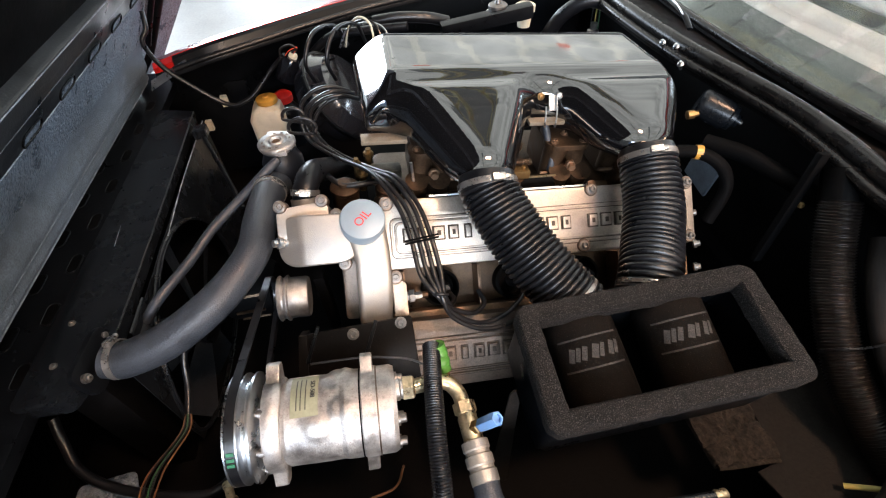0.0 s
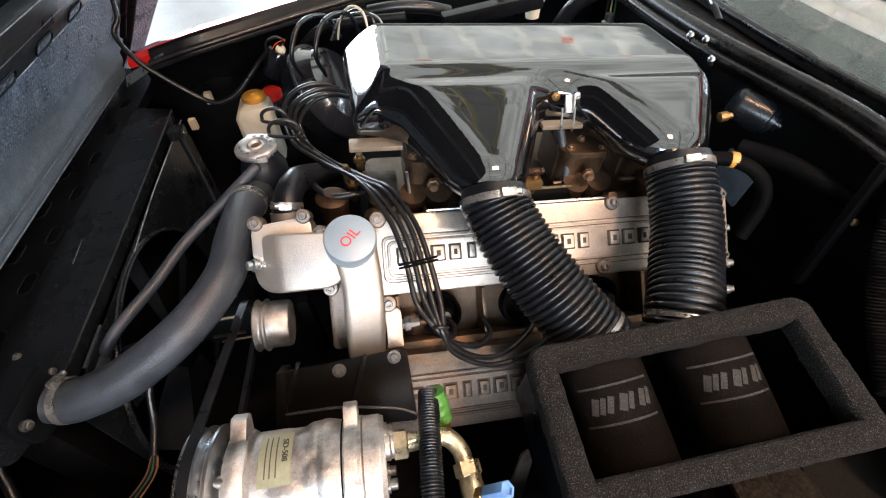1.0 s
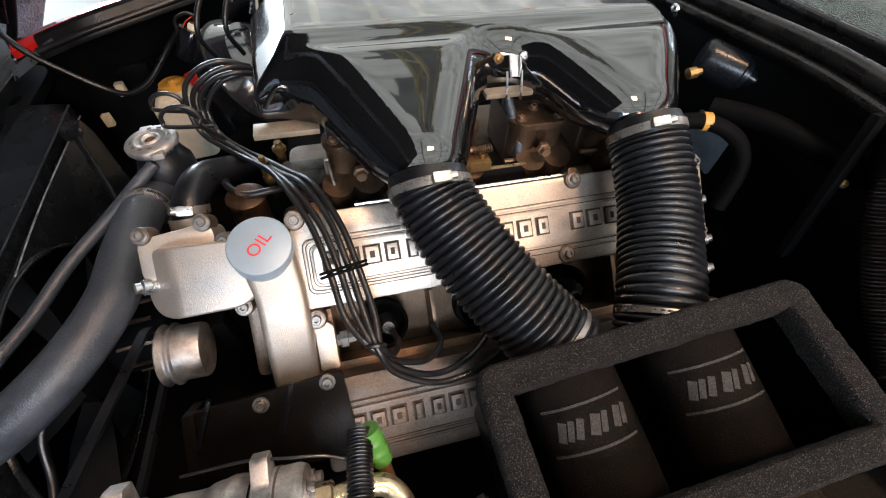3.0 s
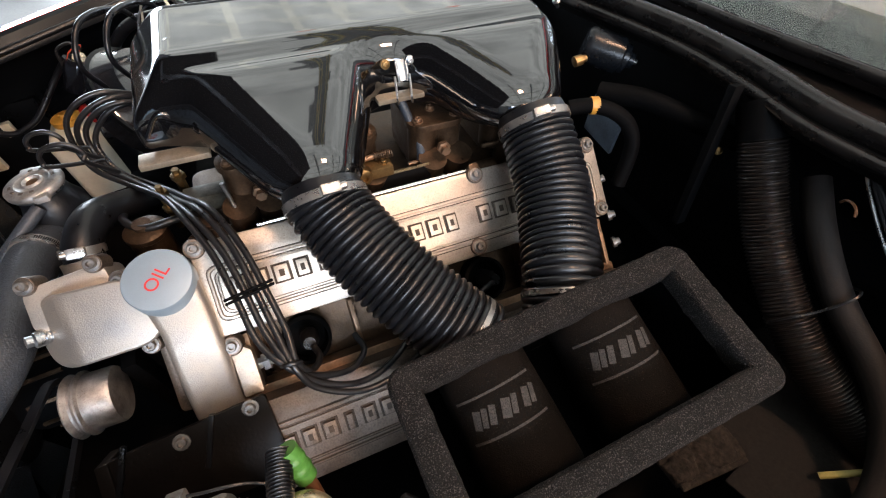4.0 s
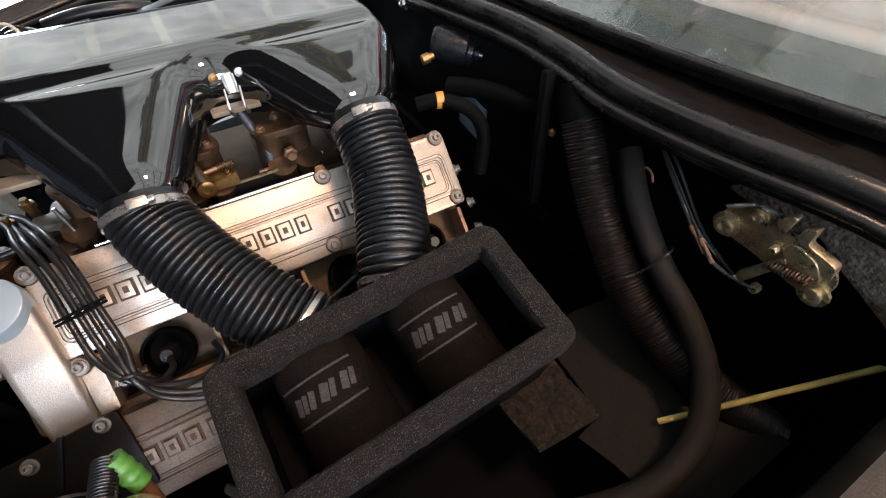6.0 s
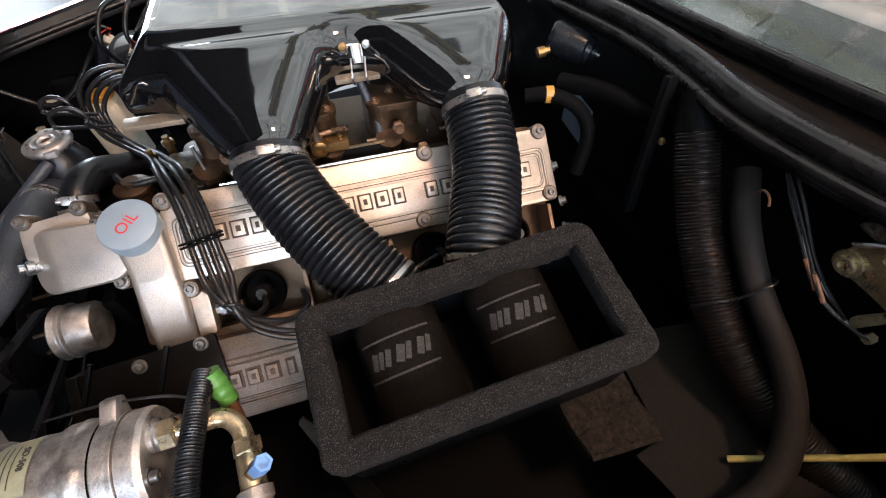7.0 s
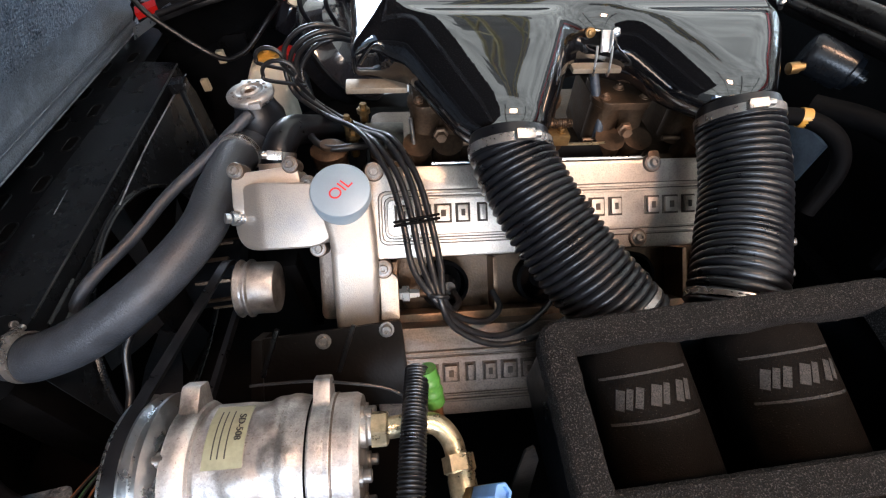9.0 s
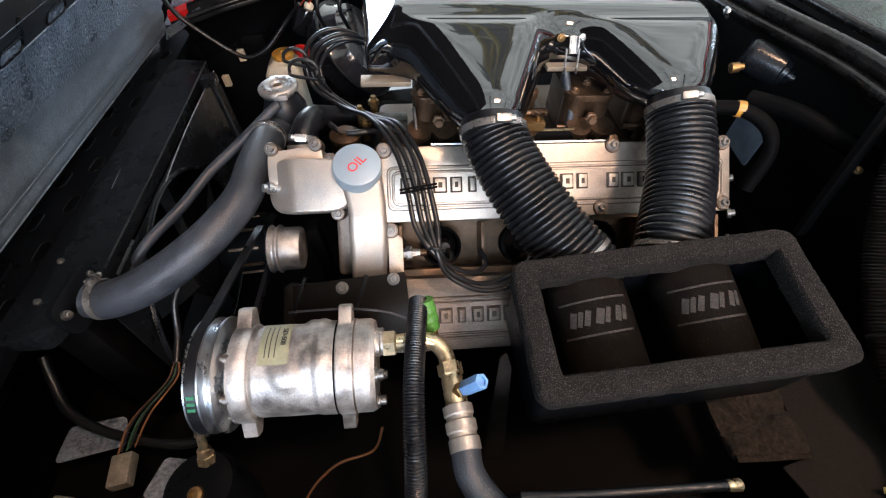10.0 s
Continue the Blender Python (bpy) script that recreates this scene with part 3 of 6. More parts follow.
        hood.append(Vector((x + 0.148, y, 0.836 + q)))
    dash = part("dashboard", rings(loops), DASH, car, "pale grey padded vinyl dashboard top", 60)
    # Added dark strip that covers the padding's pale front face.
    shelf = [[Vector((foot(y) + a, y, b)) for a, b in ((0.030, 0.800), (0.034, 0.812), (0.090, 0.8165), (0.139, 0.8165), (0.139, 0.800))] for y in (0.02 + 1.52 * k / 40 for k in range(41))]
    part("dash_dark_strip", rings(shelf), NEARBLACK, dash, "matt black strip added in front of the padding")
    part("hood_roll", tube(hood, 0.017, 14, 60, 3, flat=0.8), DASH, dash, "pale rolled edge of the instrument hood")
    # Near-black sheet added so the cabin stays dark behind the glass.
    part("cabin_dark_sheet", box((1.55, 0.78, 0.775), (1.35, 1.56, 0.02)), NEARBLACK, car)
    # wiper arm parked at the foot of the glass
    wp = part("wiper_arm", tube([(0.752, 1.12, 0.850), (0.735, 1.04, 0.856), (0.728, 0.985, 0.852), (0.722, 0.945, 0.838)], 0.0075, 10, 24, flat=0.5), BLACK, car, "black wiper arm with bright edges")
    part("wiper_edge", tube([(0.748, 1.10, 0.857), (0.731, 1.03, 0.862), (0.718, 0.978, 0.858)], 0.0018, 6, 16), ZINC, wp)
    part("roof", box((2.1, 0.78, 1.26), (1.2, 1.4, 0.05), None, 0.02), RED, car)
    for y, name in ((-0.10, "near_door"), (1.66, "far_door")):
        d = part(name, box((1.85, y, 0.56), (1.62, 0.05, 0.50), None, 0.02, 3), RED, car, "glossy red body side")
        part("sill", box((1.85, y, 0.27), (1.62, 0.06, 0.08), None, 0.015), BLACK, d)
    for y in (0.10, 1.46):
        part("windscreen_pillar", tube([(0.92, y + (0.10 if y > 1 else -0.10), 0.84), (1.2, y + (0.06 if y > 1 else -0.06), 1.03), (1.53, y, 1.24)], 0.018, 10, 20), BLACK, car)
    part("rear_body", box((2.85, 0.78, 0.58), (0.50, 1.66, 0.48), None, 0.05, 3), RED, car, "glossy red tail")
    # Unseen wall added to stop the side lamp from lighting the dashboard.
    part("cabin_light_block", box((2.62, 0.78, 0.84), (0.06, 1.5, 0.84), None, 0.02), NEARBLACK, car, "added dark rear wall that keeps light out of the cabin")
    part("cabin_floor", box((1.7, 0.78, 0.4), (1.9, 1.6, 0.05)), NEARBLACK, car)
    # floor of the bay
    part("undertray", box((0.1, 0.78, 0.28), (1.7, 1.7, 0.02)), NEARBLACK, car)
    part("bulkhead_plate", box((0.702, 0.715, 0.615), (0.008, 0.085, 0.085), Matrix.Rotation(radians(8), 3, "X"), 0.003), BLUEPLATE, car, "blue-grey plate on the bulkhead")
    # front cross panel with its slots
    bm = box((-0.635, 0.80, 0.640), (0.115, 1.40, 0.025), None, 0.005)
    panel = part("slam_panel", bm, BLACK, car, "black front cross panel with oval slots")
    for row, x, y0 in ((0, -0.662, 0.30), (1, -0.612, 0.34)):
        for i in range(9):
            # No hole is cut: a near-black inlay carries the slot's darkness.
            part("slot", prism(rounded(-0.009, -0.022, 0.009, 0.022, 0.0085), Matrix.Translation((x, y0 + i * 0.118, 0.6525)), -0.004, 0.0022, 0.001), NEARBLACK, panel)
        for i in range(9):
            loop = [Vector((x + a, y0 + i * 0.118 + b, 0.6535)) for a, b in rounded(-0.010, -0.023, 0.010, 0.023, 0.0095, 4)]
            part("slot_lip", tube([loop[-1]] + loop, 0.0016, 6, 40, 2), BLACK, panel)
    part("nose_panel", box((-0.84, 0.80, 0.62), (0.30, 1.44, 0.03), None, 0.01), RED, car)
    # Unseen wall added to keep the front lamp off the slam panel.
    part("nose_light_block", box((-0.715, 0.76, 0.64), (0.02, 1.42, 0.30), None, 0.006), BLACK, car)
    part("front_valance", box((-0.98, 0.78, 0.36), (0.03, 1.5, 0.5), None, 0.01), RED, car)
    part("front_crossmember", box((-0.76, 0.78, 0.45), (0.06, 1.62, 0.36), None, 0.012), NEARBLACK, car)
    part("chassis_rail", box((-0.30, 0.10, 0.36), (0.95, 0.14, 0.10), None, 0.012), BLACK, car)


car_body()


def road_wheel(x, y):
    w = part("wheel", lathe((x, y, 0.30), (0, 1, 0), [(0.0, -0.05), (0.17, -0.06), (0.19, -0.08), (0.19, 0.08), (0.17, 0.06), (0.0, 0.05)], 32), STEEL, car)
    part("tyre", lathe((x, y, 0.30), (0, 1, 0), [(0.19, -0.085), (0.26, -0.095), (0.295, -0.075), (0.30, 0.0), (0.295, 0.075), (0.26, 0.095), (0.19, 0.085), (0.19, -0.085)], 40), RUBBER, w)


for wx, wy in ((-0.35, -0.20), (-0.35, 1.76), (2.5, 0.05), (2.5, 1.5)):
    road_wheel(wx, wy)

BA = radians(57)
BM = columns(Vector((math.cos(BA), 0, math.sin(BA))), Vector((0, 1, 0)), Vector((-math.sin(BA), 0, math.cos(BA))), Vector((-0.645, 0, 0.70)))
BR = BM.to_3x3()


def bonnet():
    """The open bonnet; its inside is seen: x up the panel, y across, z outwards."""
    root = part("bonnet", prism(soften([(0.0, 0.06), (-0.04, 1.60), (1.44, 1.62), (1.44, -0.06)], 0.05), BM, 0.030, 0.045, 0.004), RED, car, "raised bonnet, red outside and black inside")
    rows, fold = [], []
    for k in range(25):
        y = 0.0 + 1.43 * k / 24
        drop = 0.05 - 0.06 * y
        fold.append([BM @ Vector(p) for p in ((drop - 0.012, y, 0.004), (drop, y, -0.018), (drop + 0.006, y, -0.0195), (drop + 0.014, y, -0.018), (drop + 0.022, y, -0.0135), (drop + 0.028, y, -0.0105), (drop + 0.036, y, -0.0110), (drop + 0.044, y, -0.0105), (drop + 0.054, y, -0.0065), (drop + 0.066, y, 0.0005), (drop + 0.080, y, 0.0065), (drop + 0.098, y, 0.0105), (drop + 0.120, y, 0.0125), (drop + 0.120, y, 0.030), (drop, y, 0.030))])
        rows.append([BM @ Vector(p) for p in ((drop + 0.120, y, 0.0125), (0.22, y, 0.016), (0.32, y, 0.016), (0.32, y, 0.028), (drop + 0.120, y, 0.028))])
    part("inner_panel", rings(rows), UNDER, root, "textured dark grey inside of the bonnet", 50)
    part("lower_fold", rings(fold), DUSTED, root, "dusty folded lower edge of the bonnet", 60)
    # Bright highlight lines of the worn folded lip, laid on as pale tubes.
    for a, z, r in ((0.001, -0.0185, 0.0022), (0.036, -0.0105, 0.0015)):
        part("edge_highlight", tube([BM @ Vector((0.05 - 0.06 * y + a, y, z)) for y in (0.0, 0.35, 0.7, 1.05, 1.42)], r, 6, 60), EDGE, root, "worn pale highlight line along the fold")
    part("upper_lining", prism(rounded(0.325, -0.075, 1.46, 1.64, 0.03), BM, 0.012, 0.028), NEARBLACK, root, "black upper lining of the bonnet")
    for s0, s1 in ((0.285, 0.378), (0.80, 0.90)):
        rib = part("rib", prism(rounded(s0, 0.02, s1, 1.30, 0.03), BM @ pose(0, 0, 0.018, 180, 0, 0) @ Matrix.Diagonal((1, -1, 1, 1)), 0.0, 0.026, 0.007), RIBPAINT, root, "scuffed black stiffening rib with slots")
        # The rib's worn edges get their highlights as thin pale tubes.
        for a in (s0 + 0.003, s0 + 0.046, s1 - 0.004):
            part("edge_highlight", tube([BM @ Vector((a, y, -0.0072)) for y in (0.05, 0.4, 0.8, 1.27)], 0.0011, 6, 40), EDGE, rib)
        for i in range(10):
            y = 0.12 + i * 0.130
            # Grey slot fill; the light that shows through is put into its colour.
            part("slot", prism(rounded(s0 + 0.010, y - 0.029, s0 + 0.027, y + 0.029, 0.008), BM, -0.0085, -0.004), UNDER, rib)
            loop = [BM @ Vector((a, b, -0.0095)) for a, b in rounded(s0 + 0.009, y - 0.030, s0 + 0.028, y + 0.030, 0.009, 4)]
            part("slot_lip", tube([loop[-1]] + loop, 0.0015, 6, 40, 2), BLACK, rib)
    edge = [BM @ Vector(p) for p in ((-0.02, 1.45, 0.0), (0.06, 1.445, -0.012), (0.25, 1.44, -0.012), (0.6, 1.45, -0.01), (1.1, 1.46, -0.01))]
    part("side_flange", tube(edge, 0.010, 10, 60), BLACK, root, "black turned-in side edge")
    # outer strip that curls round towards the bay
    rows = []
    for k in range(20):
        v = k / 19
        sx = -0.08 + 1.16 * v
        reach = 0.02 + 0.035 * min(1.0, max(0.0, (sx + 0.08) / 0.35))
        rows.append([BM @ Vector(p) for p in ((sx, 1.455, 0.012), (sx, 1.50, 0.008), (sx, 1.55, -0.004), (sx, 1.585, -reach * 0.6), (sx, 1.60, -reach), (sx, 1.612, -reach), (sx, 1.60, 0.0), (sx, 1.55, 0.024), (sx, 1.455, 0.026))])
    part("outer_strip", rings(rows), UNDER, root, "curled outer edge of the bonnet lining", 60)
    bead = [(0.283, 1.02, 0.006), (0.283, 1.22, 0.004), (0.279, 1.33, 0.002), (0.262, 1.375, 0.0), (0.225, 1.395, -0.002), (0.15, 1.405, -0.004), (0.085, 1.41, -0.008)]
    part("corner_bead", tube([BM @ Vector(p) for p in bead], 0.0075, 12, 60), BLACK, root, "rounded border bead at the corner")
    stay = [BM @ Vector((0.205, 1.335, 0.004)), BM @ Vector((0.175, 1.315, -0.012)), (-0.557, 1.300, 0.8115), (-0.540, 1.300, 0.750), (-0.4975, 1.300, 0.696), (-0.440, 1.297, 0.640), (-0.402, 1.290, 0.623), (-0.372, 1.292, 0.627), (-0.337, 1.300, 0.643), (-0.272, 1.325, 0.698), (-0.225, 1.310, 0.738)]
    single("lamp_cable", tube(stay, 0.0062, 10, 90), RUBBER, "black sheathed cable hanging from the bonnet", "cable")


bonnet()


# ---- radiator ----
def radiator():
    root = thing("radiator", (-0.50, 0.8, 0.3), "tall black radiator under a sheet cover", "radiator")
    top = [(-0.600, 0.395), (-0.520, 0.39), (-0.481, 0.50), (-0.479, 1.21), (-0.575, 1.24), (-0.585, 0.8)]
    part("top_cover", prism(soften(top, 0.012), Matrix(), 0.635, 0.662, 0.003), PANEL, root, "folded black sheet cover")
    part("core", box((-0.535, 0.81, 0.462), (0.07, 0.76, 0.345), None, 0.006), NEARBLACK, root)
    # cowl sheet behind the core, cut out round the fan, with a rolled lip
    cy, cz, cr = 0.690, 0.405, 0.246
    loops, lip = [], []
    for k in range(64):
        a = 2 * math.pi * k / 64
        c, d = math.cos(a), math.sin(a)
        q = min(((1.175 - cy) if c > 0 else (0.44 - cy)) / c if abs(c) > 1e-6 else 9, ((0.655 - cz) if d > 0 else (0.29 - cz)) / d if abs(d) > 1e-6 else 9)
        q = max(q, cr + 0.006)
        d *= 1.0 if d > 0 else 0.45
        loops.append([Vector(p) for p in ((-0.458, cy + c * q, cz + d * q), (-0.4565, cy + c * q, cz + d * q), (-0.456, cy + c * (cr + 0.004), cz + d * (cr + 0.004)), (-0.450, cy + c * cr, cz + d * cr), (-0.454, cy + c * (cr - 0.002), cz + d * (cr - 0.002)), (-0.460, cy + c * cr, cz + d * cr))])
        lip.append(Vector((-0.451, cy + c * cr, cz + d * cr)))
    part("fan_cowl", rings(loops, closed=True), PANEL, root, "black sheet fan cowl", 30)
    part("cowl_lip", tube(lip + [lip[0]], 0.0032, 8, 96), PANEL, root)
    part("cover_edge", tube([(-0.481, 0.51, 0.6615), (-0.479, 0.76, 0.6615), (-0.479, 1.0, 0.6615), (-0.481, 1.205, 0.6615)], 0.0018, 8, 40), RIBPAINT, root, "rubbed folded edge of the cover")
    part("fold_edge", tube([(-0.4545, 0.735, 0.650), (-0.4545, 0.90, 0.657), (-0.4545, 1.165, 0.654)], 0.0013, 8, 30), EDGE, root)
    part("scratch", box((-0.545, 0.745, 0.6622), (0.0012, 0.060, 0.0006), Matrix.Rotation(radians(4), 3, "Z"), 0.0), EDGE, root, "pale scratch in the black paint")
    tab = part("stay_bracket", box((-0.436, 1.075, 0.674), (0.030, 0.034, 0.022), None, 0.003), PANEL, root, "small black bracket with a bolt hole")
    part("bolt_hole", lathe((-0.421, 1.070, 0.676), (1, 0, 0), [(0.003, -0.001), (0.003, 0.0006), (0, 0.0006)], 10), EDGE, tab)
    part("stay_arm", tube([(-0.458, 1.14, 0.652), (-0.450, 1.11, 0.664), (-0.436, 1.08, 0.670)], 0.005, 8, 8), PANEL, root)
    part("stay_rod", tube([(-0.430, 1.062, 0.668), (-0.378, 0.947, 0.630), (-0.345, 0.87, 0.585)], 0.0058, 10, 12), BLACK, root, "black stay rod")
    part("hose_bracket", box((-0.458, 0.545, 0.640), (0.030, 0.075, 0.004), Matrix.Rotation(radians(48), 3, "Y"), 0.0015), PANEL, root, "small black steel bracket")
    fl = part("outlet_flange", prism(soften([(-0.05, -0.03), (0.05, -0.03), (0.05, 0.03), (-0.05, 0.03)], 0.02), axis_frame((-0.500, 0.462, 0.655), (0.9, -0.1, 0.25)), -0.006, 0.004, 0.002), BLACK, root, "glossy black outlet flange")
    for s in (-1, 1):
        bolt(fl, Vector((-0.497, 0.462 + 0.038 * s, 0.655 + 0.012)), (0.9, -0.1, 0.25), 0.005, 0.006)
    for y in (0.52, 0.60):
        bolt(root, Vector((-0.56, y - 0.06, 0.662)), (0, 0, 1), 0.004, 0.004)
    fan = thing("cooling_fan", (-0.47, 0.690, 0.3), "dark six-bladed cooling fan inside its cowl", "fan")
    part("hub", lathe((-0.495, 0.690, 0.425), (1, 0, 0), [(0.05, 0), (0.055, 0.01), (0.055, 0.04), (0.03, 0.05), (0, 0.05)], 24), BLACK, fan)
    for i in range(6):
        a = radians(60 * i + 20)
        m = columns(Vector((0, math.cos(a), math.sin(a))), Vector((0.3, -0.954 * math.sin(a), 0.954 * math.cos(a))), Vector((1, 0, 0)), Vector((-0.468, 0.690, 0.425)))
        bm = bmesh.new()
        f = [bm.verts.new(m @ Vector(p)) for p in ((0.04, -0.02, 0), (0.12, -0.045, 0), (0.205, -0.055, 0), (0.213, 0.045, 0), (0.12, 0.035, 0), (0.04, 0.02, 0))]
        bm.faces.new(f)
        bmesh.ops.solidify(bm, geom=list(bm.faces), thickness=0.004)
        part("blade", bm, CLOTH, fan)


radiator()


def header_tank():
    root = thing("filler_pot", (-0.211, 0.823, 0.64), "black coolant filler pot with a worn metal pressure cap", "coolant filler")
    part("pot", lathe((-0.211, 0.823, 0.66), (0, 0, 1), [(0.034, 0), (0.040, 0.02), (0.041, 0.07), (0.034, 0.085), (0.030, 0.10)], 32), RUBBER, root)
    part("neck", lathe((-0.211, 0.823, 0.748), (0, 0, 1), [(0.028, 0), (0.028, 0.012), (0.034, 0.013), (0.034, 0.017), (0.026, 0.018)], 32), ZINC, root)
    cap = part("pressure_cap", lathe((-0.211, 0.823, 0.764), (0, 0, 1), [(0.030, 0), (0.036, 0.001), (0.037, 0.003), (0.037, 0.008), (0.0355, 0.010), (0.030, 0.0115), (0.022, 0.012), (0.020, 0.0105), (0.0145, 0.0105), (0.013, 0.0125), (0.0115, 0.013), (0.010, 0.0115), (0.0085, 0.0085), (0, 0.0085)], 44), STAINED, root, "worn bare metal pressure cap")
    for s in (-1, 1):
        part("ear", box((-0.211 + 0.012 * s, 0.823 - 0.034 * s, 0.768), (0.018, 0.014, 0.010), None, 0.003), STAINED, cap)
    for k in range(12):
        a = radians(30 * k + 8)
        if k % 6 < 4:
            part("stamped_mark", box((-0.211 + 0.0265 * math.cos(a), 0.823 + 0.0265 * math.sin(a), 0.7758), (0.004, 0.006, 0.0012), Matrix.Rotation(a, 3, "Z"), 0.0003, 1), DARKCAST, cap)
    part("centre", lathe((-0.211, 0.823, 0.7728), (0, 0, 1), [(0.008, 0), (0.0075, 0.0012), (0.003, 0.002), (0, 0.002)], 20), TAN, cap, "rusty centre rivet")


header_tank()


def coolant_hoses():
    p = [(-0.488, 0.462, 0.652), (-0.455, 0.458, 0.650), (-0.381, 0.468, 0.672), (-0.300, 0.505, 0.706), (-0.252, 0.572, 0.722), (-0.245, 0.650, 0.722), (-0.238, 0.730, 0.716), (-0.228, 0.785, 0.700)]
    root = single("top_hose", tube(p, lambda s, d: 0.0288 + 0.0010 * math.sin(9 * s), 24, 90), CLOTH, "thick black cloth-faced coolant hose", "hose")
    hose_clamp(root, (-0.470, 0.460, 0.651), (0.9, -0.1, 0.05), 0.0295, 0.010, 160)
    hose_clamp(root, (-0.236, 0.745, 0.714), (0.05, 0.98, -0.1), 0.0295, 0.012, 40)
    thin = [(-0.213, 0.792, 0.752), (-0.235, 0.775, 0.742), (-0.291, 0.740, 0.712), (-0.345, 0.690, 0.690), (-0.385, 0.630, 0.672), (-0.43, 0.560, 0.660), (-0.47, 0.53, 0.62)]
    single("overflow_hose", tube(thin, 0.0090, 14, 70), CLOTH, "thin black coolant overflow hose", "hose")
    short = [(-0.165, 0.676, 0.722), (-0.160, 0.70, 0.742), (-0.148, 0.745, 0.742), (-0.128, 0.80, 0.708), (-0.10, 0.86, 0.665)]
    root = single("bypass_hose", tube(short, 0.0232, 20, 50), RUBBER, "short curved black coolant hose", "hose")
    hose_clamp(root, (-0.161, 0.690, 0.740), (0.15, 0.55, 0.7), 0.0238, 0.011, 200)


coolant_hoses()


# ---- engine ----
engine = thing("engine", (0.25, 0.8, 0.3), "cast aluminium vee engine with stained silver cam covers", "engine")


def word_blocks(parent, u0, v0, height, words, pitch, flip, n0, metal):
    """Raised casting marks, one plain block for each cast character."""
    u = u0
    for count in words:
        for i in range(count):
            c = K(u + pitch * 0.42 * (-1 if flip else 1), v0, n0)
            wide = pitch * (0.62, 0.52, 0.58, 0.30, 0.64)[(i * 2 + count) % 5]
            # Wider dark base paints the mark's shadow outline and its grime.
            part("grime_shade", box(c, (wide + 0.0062, height * 1.26, 0.0012), KR, 0.0005, 1), GRIMESHADE, parent)
            mark = box(c + KN * 0.0018, (wide, height, 0.0068), KR, 0.0014, 2)
            part("cast_mark", mark, metal, parent)
            if wide > pitch * 0.4:
                part("grime_shade", box(c + KN * 0.0050, (wide * 0.40, height * 0.44, 0.0012), KR, 0.0004, 1), GRIMESHADE, parent)
            u += -pitch if flip else pitch
        u += -pitch if flip else pitch


def cam_cover(v0, flip, n0, name, metal):
    """A long cover with a framed panel, notched bolt seats and rounded ends."""
    u0, u1 = -0.008, 0.578
    a, b = (v0, v0 + 0.119)
    out = [(u0, -b), (u1, -b), (u1, -a), (u0, -a)]
    root = part(name, prism(soften(out, 0.010), KM, n0 - 0.05, n0, 0.005), metal, engine, "stained silver cam cover")
    c0, c1 = v0 + 0.034, v0 + 0.098
    for inset, r in ((0.0, 0.0022), (0.0075, 0.0015)):
        loop = [K(x, -y, n0 + 0.0004) for x, y in rounded(0.006 + inset, -(c1 - inset), 0.562 - inset, -(c0 + inset), 0.008, 4)]
        part("frame_bead", tube(evenly([loop[-1]] + loop, 150)[0], r, 6, 300, 2), metal, root)
        # Dark line beside the bead: its shadow groove and grime, painted in.
        loop = [K(x, -y, n0 - 0.0008) for x, y in rounded(0.0035 + inset, -(c1 + 0.0025 - inset), 0.5645 - inset, -(c0 - 0.0025 + inset), 0.009, 4)]
        part("grime_shade_line", tube(evenly([loop[-1]] + loop, 150)[0], 0.0012, 6, 300, 2), GRIMESHADE, root)
    word_blocks(root, 0.538 if flip else 0.024, v0 + 0.062, 0.020, (5, 6, 7), 0.0259, flip, n0, metal)
    return root


